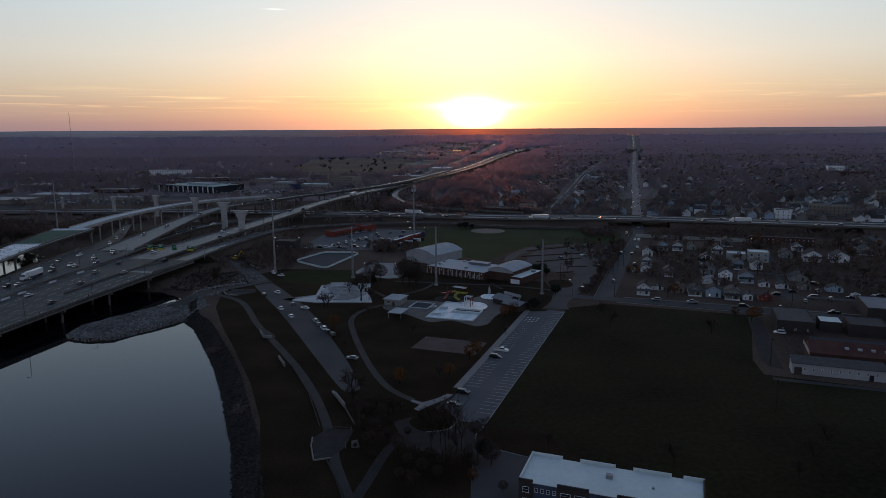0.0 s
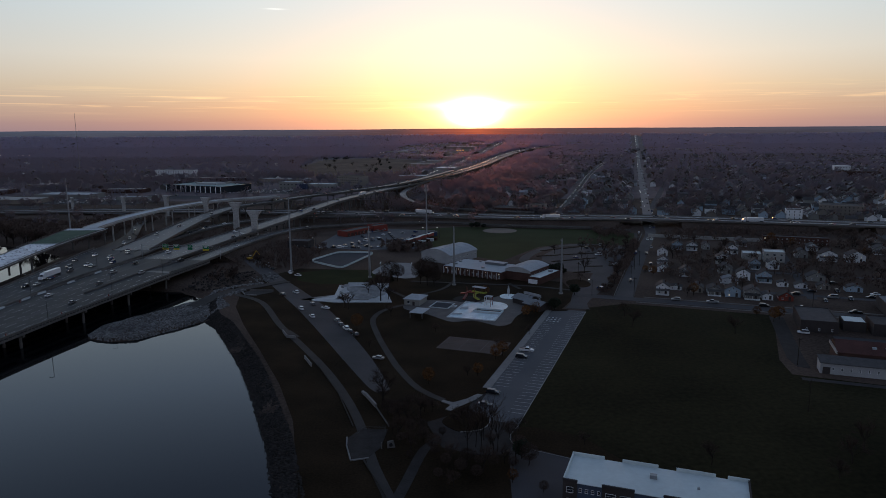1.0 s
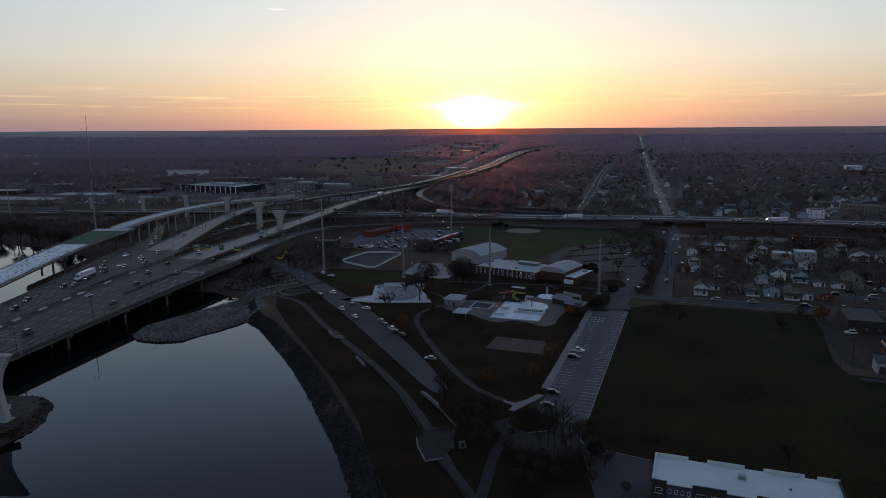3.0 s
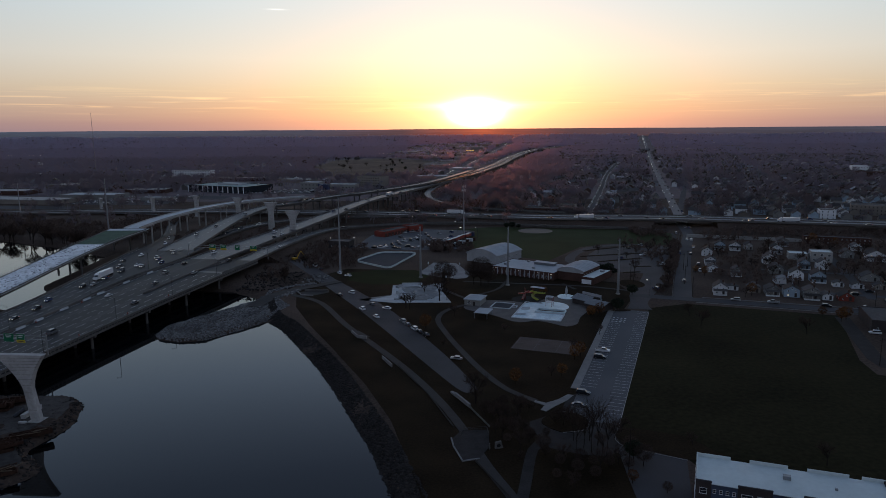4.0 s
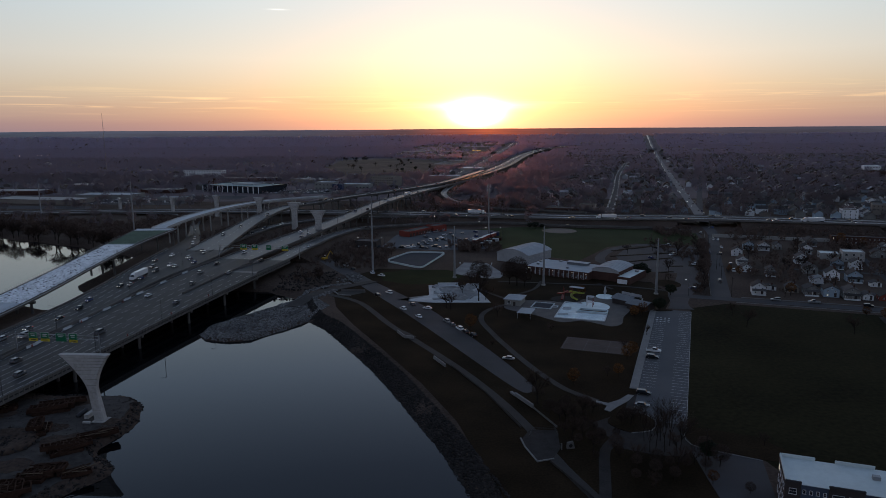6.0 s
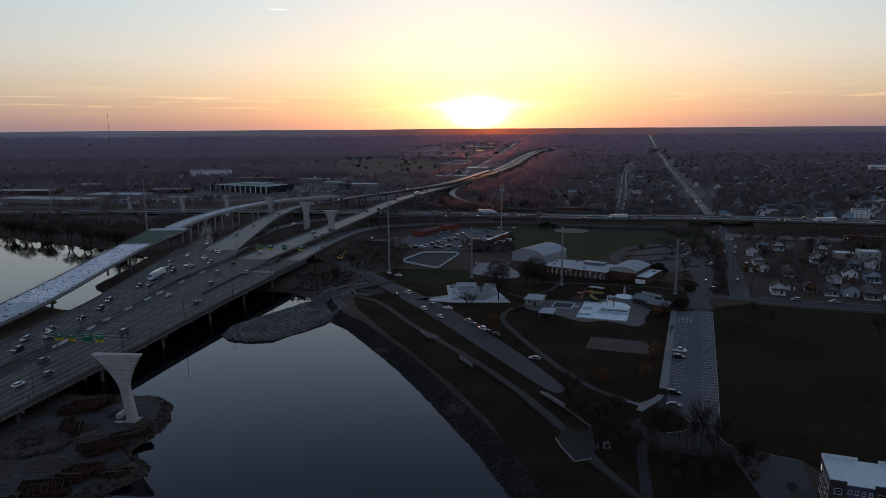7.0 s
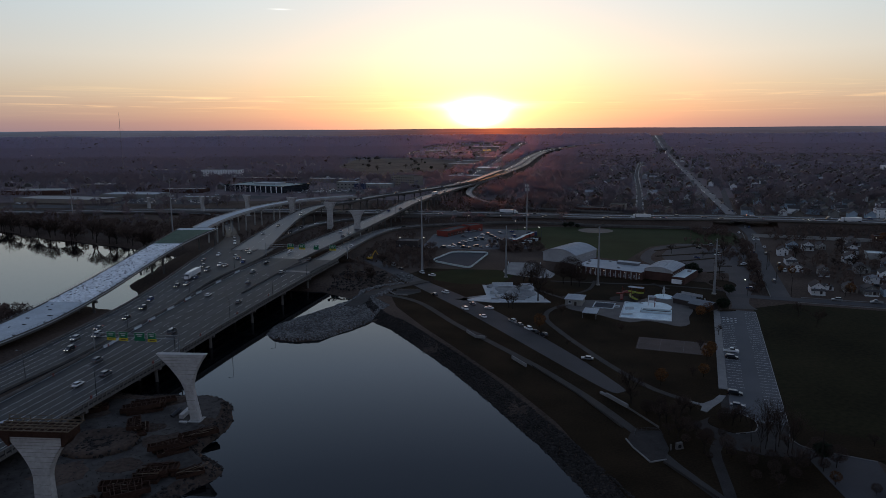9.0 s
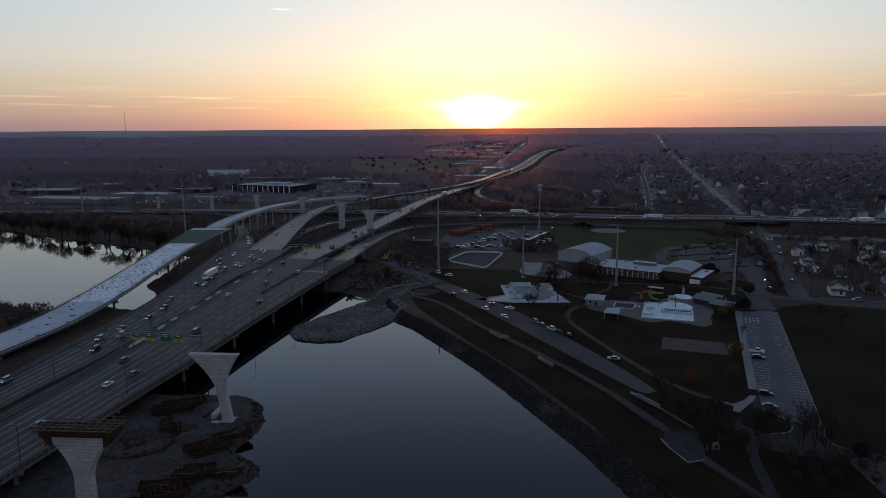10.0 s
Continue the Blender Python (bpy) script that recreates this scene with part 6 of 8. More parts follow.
def mark(x, y, r):
    i0, i1 = int((x - r - GX0) / CELL), int((x + r - GX0) / CELL)
    j0, j1 = int((y - r - GY0) / CELL), int((y + r - GY0) / CELL)
    taken[max(0, i0):max(0, i1 + 1), max(0, j0):max(0, j1 + 1)] = True


MEADOW = [(-349, 1582), (-368, 2040), (-206, 2134), (-49, 1925), (-74, 1488), (-126, 1331), (-204, 1249), (-300, 1400)]
slab("meadow", MEADOW, 0.06, mat("pale_winter_grass", (0.112, 0.088, 0.070), 0.95, 0.35, 0.08, 0.01, 0.0, spec=0.05), "wide pale winter lawn with scattered evergreens", "lawn")
gx, gy = np.meshgrid(GX0 + CELL * (np.arange(GNX) + 0.5), GY0 + CELL * (np.arange(GNY) + 0.5), indexing="ij")
taken |= inside_by(gx, gy, MEADOW) > 0
STREET_9 = ground_road("road_9", [(110, 715, 0, 9), (188, 1004, 0, 9), (277, 1344, 0, 9), (390, 1727, 0, 10)], M_DRIVE, "straight far residential street lined with parked cars", "road", 0.06)[1]
ROAD_1 = spline([(86, 330, 0, 13), (165, 587, 0, 14), (203, 712, 0, 14), (418, 1501, 0, 14)] + [(x, y, z, 14) for x, y, z, w in AVENUE], 6)
for ln in (R_MAIN, R_LEFT, R_FLY, R_LEFT2, R_LOW, R_MID, R_HWY, R_LOOP, R_NEW, R_STRIP, ROAD_1, ROAD_8, STREET_9):
    for p, a, w in ln:
        mark(p[0], p[1], w / 2 + (15 if ln is R_FLY and p[1] > 1150 else 3))
for ob in scene.objects:
    if ob.type == "EMPTY" and ob.parent is None and ob.get("category") not in ("bridge", "swimming pool"):
        for ch in ob.children:
            if ch.name.startswith("wall"):
                q = ob.matrix_basis.translation
                r = 0.5 * max(ch.data.vertices[0].co.xy.length, ch.data.vertices[-1].co.xy.length)
                mark(q.x, q.y, r + 3)


def is_free(x, y):
    i, j = int((x - GX0) / CELL), int((y - GY0) / CELL)
    return not (0 <= i < GNX and 0 <= j < GNY) or not taken[i, j]


def wood_mesh(spots, tris, name, material, seed, fine=1.0):
    """Bare woods: for each spot (x, y, z, height, radius) an uneven crown of small twig fans over a thin trunk."""
    rg = np.random.default_rng(seed)
    S = np.array(spots)
    n = len(S)
    d = rg.normal(size=(n, tris, 3))
    d /= np.linalg.norm(d, axis=2)[:, :, None]
    rad = rg.uniform(0.25, 1.0, (n, tris, 1)) ** 0.6
    c = d * rad * np.stack([S[:, 4], S[:, 4], S[:, 3] * 0.40], 1)[:, None, :]
    c[:, :, 2] += (S[:, 2] + S[:, 3] * 0.60)[:, None]
    c[:, :, :2] += S[:, None, :2]
    size = (S[:, 4] * 0.36 * fine)[:, None, None] * rg.uniform(0.5, 1.3, (n, tris, 1))
    tri = rg.normal(size=(n, tris, 3, 3)) * size[:, :, None, :] * np.array((0.8, 0.8, 1.0))
    verts = (c[:, :, None, :] + tri).reshape(-1, 3)
    k = len(verts)
    faces = np.arange(k).reshape(-1, 3)
    # trunks: one slim wedge each
    w = 0.18 + S[:, 3] * 0.012
    t0 = np.stack([S[:, 0] - w, S[:, 1], S[:, 2] - 0.4], 1)
    t1 = np.stack([S[:, 0] + w, S[:, 1] + w, S[:, 2] - 0.4], 1)
    t2 = np.stack([S[:, 0], S[:, 1], S[:, 2] + S[:, 3] * 0.75], 1)
    verts = np.concatenate([verts, np.stack([t0, t1, t2], 1).reshape(-1, 3)])
    faces = np.concatenate([faces, k + np.arange(3 * n).reshape(-1, 3)])
    me = bpy.data.meshes.new(name)
    me.vertices.add(len(verts))
    me.vertices.foreach_set("co", verts.ravel())
    me.loops.add(faces.size)
    me.loops.foreach_set("vertex_index", faces.ravel().astype(np.int32))
    me.polygons.add(len(faces))
    me.polygons.foreach_set("loop_start", np.arange(0, faces.size, 3, dtype=np.int32))
    me.update(calc_edges=True)
    me.materials.append(material)
    return me


def far_houses(spots, name_a, name_b, seed):
    """Far houses as plain walls and pitched roofs, each (x, y, z, turn, width, depth, eave)."""
    rg = random.Random(seed)
    wv, wf, rv, rf = [], [], [], []
    for x, y, z, a, w, d, e in spots:
        ca, sa = math.cos(a), math.sin(a)
        pt = lambda u, v, h: (x + u * ca - v * sa, y + u * sa + v * ca, z + h)
        n = len(wv)
        rise = min(w, 9) * rg.uniform(0.22, 0.36)
        for v in (-d / 2, d / 2):
            wv += [pt(-w / 2, v, -0.5), pt(w / 2, v, -0.5), pt(w / 2, v, e), pt(0, v, e + rise), pt(-w / 2, v, e)]
        wf += [(n, n + 1, n + 2, n + 3, n + 4), (n + 9, n + 8, n + 7, n + 6, n + 5), (n + 1, n + 6, n + 7, n + 2), (n + 5, n, n + 4, n + 9)]
        n = len(rv)
        o = 0.35
        for v in (-d / 2 - o, d / 2 + o):
            rv += [pt(-w / 2 - o, v, e - 0.2), pt(0, v, e + rise + 0.15), pt(w / 2 + o, v, e - 0.2), pt(0, v, e + rise + 0.4)]
        rf += [(n, n + 3, n + 7, n + 4), (n + 3, n + 2, n + 6, n + 7), (n, n + 1, n + 2, n + 3), (n + 4, n + 7, n + 6, n + 5)]
    tagged(new(name_a, arrays(name_a, wv, wf, M_FARWALL)), "walls of countless far timber and brick houses", "houses", kind="stuff")
    tagged(new(name_b, arrays(name_b, rv, rf, M_FARROOF)), "pitched roofs of countless far houses", "houses", kind="stuff")


def mixed_mat(name, stops):
    """One finish for many far houses: each takes its own paint from the ramp."""
    mt = mat(name, (0.2, 0.2, 0.2), 0.8, 0.2, 0.5, 0.01, 0.0)
    nt = mt.node_tree
    N, L = nt.nodes.new, nt.links.new
    r = N("ShaderNodeValToRGB")
    r.color_ramp.interpolation = "CONSTANT"
    e = r.color_ramp.elements
    while len(e) < len(stops):
        e.new(0.5)
    for el, (q, c) in zip(e, stops):
        el.position, el.color = q, (*c, 1)
    L(N("ShaderNodeNewGeometry").outputs["Random Per Island"], r.inputs[0])
    L(r.outputs[0], nt.nodes["Principled BSDF"].inputs["Base Color"])
    return mt


M_FARWALL = mixed_mat("far_house_wall", [(0.0, (0.06, 0.05, 0.046)), (0.28, (0.09, 0.056, 0.046)), (0.50, (0.11, 0.098, 0.09)), (0.72, (0.17, 0.16, 0.15)), (0.84, (0.28, 0.29, 0.31)), (0.92, (0.66, 0.67, 0.69))])
M_FARROOF = mixed_mat("far_house_roof", [(0.0, (0.055, 0.05, 0.052)), (0.35, (0.075, 0.065, 0.062)), (0.6, (0.09, 0.088, 0.09)), (0.82, (0.11, 0.11, 0.115)), (0.94, (0.30, 0.31, 0.33))])

# houses in blocks along the streets beyond the highway
rc = random.Random(21)
templates = []
for k, (w, d, e, r, c) in enumerate(((8, 11, 5.4, 2.8, "w"), (8, 11, 5.2, 2.8, "g"), (9, 10, 3.4, 2.6, "t"), (7.5, 12, 5.6, 3.0, "b"))):
    wall, label = SIDE[c]
    templates.append((w, d, e, r, wall, label))
made, base, far_list = 0, {}, []
O2 = (200, 700)
for row in range(-40, 60):
    for col in range(-2, 70):
        for off_v in (-11, 11):
            u = row * 15.5 + rc.uniform(-1.5, 1.5)
            v = col * 52 + off_v + rc.uniform(-2, 2)
            if row % 9 == 0:
                continue
            x, y = grid_point(O2, u, v)
            lim = -20 + (y - 700) * 0.30 - max(0, y - 1500) * 0.18
            if y < 700 - (x - 200) * 0.32 or x < lim + 20 or y > 2600 or x > 0.82 * y + 120 or not is_free(x, y) or rc.random() < 0.16:
                continue
            z = float(far_rise(x, y))
            if y < 860 and made < 150:
                k = rc.randrange(4)
                m = pose(x, y, z, 0, 0, -18 + rc.choice((0, 0, 90)) + rc.uniform(-2, 2))
                if k not in base:
                    w, d, e, r, wall, label = templates[k]
                    base[k] = house(x, y, -18, w, d, e, r, wall, label, rc, porch=False, windows=False, group="houses beyond the highway")
                else:
                    copy_thing(base[k], m)
                made += 1
                mark(x, y, 5)
            else:
                far_list.append((x, y, z, radians(-18 + rc.choice((0, 0, 90)) + rc.uniform(-3, 3)), rc.uniform(7, 9.5), rc.uniform(9, 13), rc.choice((3.2, 5.2, 5.6))))
                mark(x, y, 5)
for k in range(1500):
    y = rc.uniform(2200, 3700)
    x = rc.uniform(-0.72 * y - 60, 0.70 * y)
    dens = 0.5 + 0.5 * math.sin(x * 0.004 + 1) * math.cos(y * 0.003)
    if abs(x - np.interp(y, (2100, 2520, 3295, 4500), (583, 700, 911, 1230))) > 45 and rc.random() < 0.08 + 0.8 * dens * (1 if x > 200 else 0.15):
        far_list.append((x, y, float(far_rise(x, y)), rc.uniform(-0.4, 0.4), rc.uniform(9, 20), rc.uniform(9, 14), rc.uniform(3, 6)))
for k in range(260):
    y = rc.uniform(800, 2200)
    x = rc.uniform(-0.75 * y - 60, -40 + (y - 900) * 0.05)
    if is_free(x, y) and y > 1040:
        far_list.append((x, y, 0, rc.uniform(-0.5, 0.5), rc.uniform(9, 16), rc.uniform(9, 14), rc.uniform(3, 6)))
        mark(x, y, 8)
far_houses(far_list, "far_house_walls", "far_house_roofs", 4)
# side streets between the far blocks
for k in range(-1, 5):
    x0, y0 = grid_point(O2, 15.5 * 9 * k, -10)
    x1, y1 = grid_point(O2, 15.5 * 9 * k, 900)
    ground_road("road_7", [(x0, y0, 0, 7), (x1, y1, 0, 7)], M_ASPHALT, "far residential street between trees", "road", 0.05)

# far stores, car parks and lights along the road to the sun
rm = random.Random(63)
for k in range(16):
    y = rm.uniform(2200, 3150)
    x = rm.uniform(float(np.interp(y, (2200, 2980, 3240), (-230, -170, -30))), float(np.interp(y, (2200, 2500, 3240), (-10, 60, 120))))
    flat_block("store_building", x, y, -12, rm.uniform(30, 90), rm.uniform(24, 44), rm.uniform(4, 7), (M_SIDING_G, M_SIDING_T, M_SIDING_G)[k % 3], (M_ROOF_W, M_CONC, M_ROOF_M)[k % 3], "far commercial building with a pale flat roof", "store", 0.5, group="far stores", z=float(far_rise(x, y)))
    mark(x, y, 40)
for x, y, w, d, h, k in ((-4, 1500, 44, 60, 6, 0), (-62, 1640, 60, 40, 7, 1), (-30, 1820, 50, 36, 6, 1), (20, 2040, 60, 40, 7, 0), (-70, 2120, 90, 50, 7, 1), (24, 2330, 50, 36, 6, 1), (60, 2760, 110, 60, 8, 0), (150, 2960, 90, 50, 8, 1),
                         (565, 3060, 70, 40, 8, 0), (510, 2470, 62, 34, 7, 0), (810, 2660, 80, 44, 7, 1), (540, 1716, 36, 28, 6, 0), (350, 3150, 80, 44, 8, 1), (705, 2330, 60, 40, 7, 1), (330, 2950, 50, 30, 7, 0), (870, 2482, 70, 30, 7, 0), (1107, 2765, 90, 40, 8, 0), (1287, 2966, 80, 40, 8, 1), (980, 2600, 60, 30, 7, 1)):
    flat_block("store_building", x, y, -12, w, d, h, (M_SIDING_G, M_SIDING_T)[k], (M_ROOF_W, M_CONC)[k], "far commercial building with a pale flat roof", "store", 0.5, group="far stores", z=float(far_rise(x, y)))
    mark(x, y, 0.6 * max(w, d))
for pts in ([(-190, 2270, 50), (-140, 2600, 90), (-100, 2950, 110)], [(-30, 2240, 60), (-10, 2320, 80), (0, 2400, 60)], [(-10, 2420, 90), (30, 2560, 100), (70, 2700, 100)], [(80, 2830, 120), (130, 3000, 130), (190, 3220, 130)], [(-20, 1370, 34), (30, 1680, 30)], [(-60, 1730, 60), (-40, 1900, 70)], [(-10, 2150, 70), (30, 2260, 70)]):
    ground_road("pavement", [(x, y, float(far_rise(x, y)) + 0.5, w) for x, y, w in pts], M_CONC_DARK, "far pale car park between stores", "car park", 0.5)
    for x, y, w in pts:
        mark(x, y, w / 2 + 10)
fuel = thing("fuel_station", 52, 2540, float(far_rise(52, 2540)), -10, "fuel station with a lit yellow canopy", "fuel station")
part("canopy", boxes((-14, 14, -8, 8, 6, 7)), M_SIDING_G, fuel)
part("fascia", boxes((-14.2, 14.2, -8.3, -8.0, 5.6, 7.6)), glow_mat("lit_yellow_fascia", (1.0, 0.72, 0.12), 0.9), fuel, "lit yellow canopy edge")
for i in (-11, 0, 11):
    part("column", boxes((i - 0.4, i + 0.4, -0.4, 0.4, 0, 6)), M_SIDING_G, fuel)
rl = random.Random(77)
for k in range(14):
    y = 1250 * (3.0 ** rl.random())
    x = float(np.interp(y, (1200, 2060, 3171), (-52, 66, 250))) + rl.choice((-1, 1)) * rl.uniform(9, 70)
    if 2 < k <= 7:
        x, y = -257 + 12.5 * (k - 3), 2276
    elif k > 7:
        x, y = -1492 + 24 * (k - 8) + rl.uniform(-6, 6), rl.uniform(2180, 2290)
    lamp = thing("street_lamp", x, y, float(far_rise(x, y)), 0, "tall lit lamp over a far car park", "street lamp", "far lamps")
    part("pole", tube(bmesh.new(), (0, 0, 0), (0, 0, 11), 0.2, 0.12, 6), M_STEEL, lamp)
    s = 0.25 + 0.00018 * y
    part("lamp_head", boxes((-s, s, -s, s, 11, 11 + s)), M_LAMP, lamp)
# cars along the far street, too small to pick apart
cv, cf = [], []


def far_car(x, y, z, turn):
    hw, n = rl.uniform(0.85, 1.0), len(cv)
    ca, sa = math.cos(turn), math.sin(turn)
    for h, l, v in ((0.3, 2.2, hw), (0.9, 2.2, hw), (0.95, 1.3, hw * 0.95), (1.5, 0.9, hw * 0.8)):
        cv.extend((x + u * ca - w * sa, y + u * sa + w * ca, z + h) for u, w in ((-v, -l), (v, -l), (v, l), (-v, l)))
    for r in range(3):
        cf.extend((n + 4 * r + i, n + 4 * r + (i + 1) % 4, n + 4 * r + 4 + (i + 1) % 4, n + 4 * r + 4 + i) for i in range(4))
    cf.append((n + 12, n + 13, n + 14, n + 15))


for p, a, w in STREET_9:
    for sd in (-1, 1):
        if rl.random() < 0.5:
            far_car(p[0] + sd * 3.6 + rl.uniform(-0.3, 0.3), p[1], 0.0, -0.26)
for p, a, w in ROAD_1:
    if 1750 < p[1] < 3200 and rl.random() < 0.5:
        far_car(p[0] + rl.choice((-3.4, -1.6, 1.6, 3.4)), p[1], p[2] + 0.5, -0.27)
for p, a, w in R_FLY:
    if p[1] > 1150:
        for o in (-0.62, -0.3, 0.3, 0.62):
            if rl.random() < 0.16:
                q = p + a * o * w / 2
                far_car(q[0], q[1], q[2], math.atan2(a[1], a[0]))
for x0, y0, x1, y1, n in ((-540, 850, -380, 960, 110), (-330, 980, -200, 1040, 60), (-640, 850, -560, 870, 24), (-120, 2240, 60, 2420, 60), (-180, 2500, 40, 2900, 90)):
    for k in range(n):
        x, y = rl.uniform(x0, x1), rl.uniform(y0, y1)
        if y > 2000 or is_free(x, y):
            far_car(x, y, float(far_rise(x, y)) + (1.0 if y > 2000 else 0.06), rl.choice((0.2, 1.77)))
tagged(new("far_cars", arrays("far_cars", cv, cf, mat("mixed_car_paint", (0.22, 0.22, 0.23), 0.3, 0.1, 0.3, 0.1, 0.0, spec=0.6, island=0.9))), "countless small cars on far streets and car parks", "cars", kind="stuff")

hv, hf = [], []
for ln, y0, dens in ((ROAD_1, 760, 0.07), (R_FLY, 1150, 0.10), (ROAD_8, 1250, 0.12), (STREET_9, 720, 0.01)):
    for p, a, w in ln:
        if p[1] > y0 and rl.random() < dens:
            e, o, n = 0.16 + 0.00014 * p[1], rl.uniform(-0.4, -0.1) * w, len(hv)
            x, y, z = p[0] + a[0] * o, p[1] + a[1] * o, p[2] + 1.2
            hv += [(x - e, y, z - e), (x + e, y, z - e), (x + e, y, z + e), (x - e, y, z + e), (x, y + e, z)]
            hf += [(n, n + 1, n + 2, n + 3), (n + 1, n, n + 4), (n + 2, n + 1, n + 4), (n + 3, n + 2, n + 4), (n, n + 3, n + 4)]
tagged(new("far_headlamps", arrays("far_headlamps", hv, hf, M_HEAD)), "lit headlamps of far cars on the long roads", "car lamps", kind="stuff")

# woods by zones
rw = random.Random(31)
mid_spots, far_spots, scrub_spots = [], [], []
for k in range(23000):
    y = 640 + 1560 * rw.random() ** 0.8
    x = rw.uniform(-0.80 * y - 140, 0.74 * y + 60)
    if not is_free(x, y):
        continue
    thick = 0.5 + 0.5 * math.sin(x * 0.011 + 2 * math.sin(y * 0.004)) * math.cos(y * 0.009)
    if x < -100 and y < 1150 and rw.random() > 0.30 + 0.4 * thick or x < -200 and y < 980 and rw.random() < 0.7:
        continue
    if rw.random() > 0.35 + 0.65 * thick:
        continue
    mid_spots.append((x, y, 0.0, rw.uniform(8, 15), rw.uniform(3.0, 6.4)))
for k in range(31000):
    y = 2150 + 1800 * rw.random() ** 0.9
    x = rw.uniform(-0.76 * y - 100, 0.72 * y + 60)
    if abs(x - np.interp(y, (2100, 2520, 3295, 4500), (583, 700, 911, 1230))) < 30:
        continue
    if abs(x - np.interp(y, (2000, 2381, 2780, 3171), (58, 114, 180, 250))) < 27 and y < 3200 or abs(x - np.interp(y, (2000, 2310, 2580, 2830, 2930), (150, 217, 297, 430, 560))) < 46 and y < 2945 or 2150 < y < 3250 and np.interp(y, (2150, 2230, 2980, 3240), (-180, -250, -180, -20)) < x < np.interp(y, (2030, 2500, 3240), (-20, 110, 190)) and rw.random() < 0.85:
        continue
    far_spots.append((x, y, float(far_rise(x, y)), rw.uniform(7, 12), rw.uniform(5, 9)))
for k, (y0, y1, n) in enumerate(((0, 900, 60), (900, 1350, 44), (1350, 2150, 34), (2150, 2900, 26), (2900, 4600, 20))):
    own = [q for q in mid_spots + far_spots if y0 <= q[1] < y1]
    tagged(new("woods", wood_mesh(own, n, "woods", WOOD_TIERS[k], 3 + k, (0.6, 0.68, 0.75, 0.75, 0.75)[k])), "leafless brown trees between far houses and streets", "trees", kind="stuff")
# riverside thicket on the far bank and scrub by the ramps
bank_spots = []
for k in range(620):
    t = rw.random()
    x = -300 - 620 * t
    y = np.interp(x, (-920, -700, -526, -443, -348, -294), (820, 735, 645, 590, 542, 500)) + rw.uniform(9, 95)
    if is_free(x, y) and y < 725:
        bank_spots.append((x, y, 0.0, rw.uniform(4, 7.5), rw.uniform(2.2, 4.0)))
for k in range(420):
    x, y = rw.uniform(-345, -300), rw.uniform(140, 330)
    if is_free(x, y):
        bank_spots.append((x, y, -0.5, rw.uniform(5, 10), rw.uniform(2, 4)))
tagged(new("thicket", wood_mesh(bank_spots, 230, "thicket", M_THICKET, 7, 0.42)), "dense leafless thicket along the river bank", "trees", kind="stuff")
for x0, x1, y0, y1, n, h in ((-180, -140, 398, 470, 110, 3), (-158, -120, 470, 585, 240, 3.4), (-240, -185, 450, 640, 330, 4), (-290, -255, 420, 700, 260, 4), (-120, -20, 648, 664, 120, 2.4), (120, 158, 560, 610, 150, 5), (170, 350, 540, 600, 260, 5),
                             (-135, -100, 440, 520, 150, 4), (-60, -20, 500, 540, 80, 4), (-52, -36, 496, 528, 70, 5), (-360, -300, 560, 700, 250, 6), (-140, 40, 690, 860, 420, 6), (98, 118, 380, 560, 90, 3), (100, 142, 470, 530, 60, 3.5), (225, 330, 350, 520, 220, 7), (125, 235, 365, 520, 160, 6)):
    for k in range(n):
        x, y = rw.uniform(x0, x1), rw.uniform(y0, y1)
        if is_free(x, y):
            scrub_spots.append((x, y, float(ground_z(x, y)), h * rw.uniform(0.5, 1.4), h * rw.uniform(0.25, 0.5)))
for k in range(170):
    y = rw.uniform(368, 532)
    x = float(np.interp(y, (366, 394, 444, 508, 532), (77, 89.5, 110, 132.5, 140))) + rw.uniform(-3.5, 3.5)
    scrub_spots.append((x, y, 0.0, rw.uniform(1.5, 5) if y > 420 else rw.uniform(0.8, 2.4), rw.uniform(0.9, 2.0)))
tagged(new("scrub", wood_mesh(scrub_spots, 80, "scrub", M_THICKET, 9, 0.6)), "brown leafless scrub beside ramps and yards", "shrubs", kind="stuff")


# ---- single trees ----
def limb_tree(seed, height, spread, levels=4, kids=(6, 5, 4, 3), stem=0.36):
    """A bare tree: wood of the trunk and limbs, and the fine twigs."""
    rg = random.Random(seed)
    wood, twig = bmesh.new(), bmesh.new()

    def grow(p, d, l, r, lev):
        q = p + d * l
        tube(wood if lev < 3 else twig, p, q, max(r, 0.028), max(r * 0.62, 0.02), 5 if lev == 0 else 3)
        if lev >= levels:
            return
        for k in range(kids[min(lev, len(kids) - 1)]):
            s = p + d * l * (rg.uniform(0.55, 1.0) if lev else rg.uniform(0.6, 1.0))
            ax = d.orthogonal().normalized()
            ax.rotate(Matrix.Rotation(rg.uniform(0, 2 * math.pi), 3, d))
            nd = (d * rg.uniform(0.55, 0.95) + ax * rg.uniform(0.5, 1.0) * spread + Vector((0, 0, 0.12))).normalized()
            grow(s, nd, l * rg.uniform(0.55, 0.8), r * 0.56, lev + 1)

    grow(Vector((0, 0, -0.3)), Vector((rg.uniform(-0.06, 0.06), rg.uniform(-0.06, 0.06), 1)).normalized(), height * stem, height * (0.022 if stem < 0.4 else 0.013), 0)
    return finish(wood, "trunk", M_BARK), finish(twig, "crown", M_TWIG)


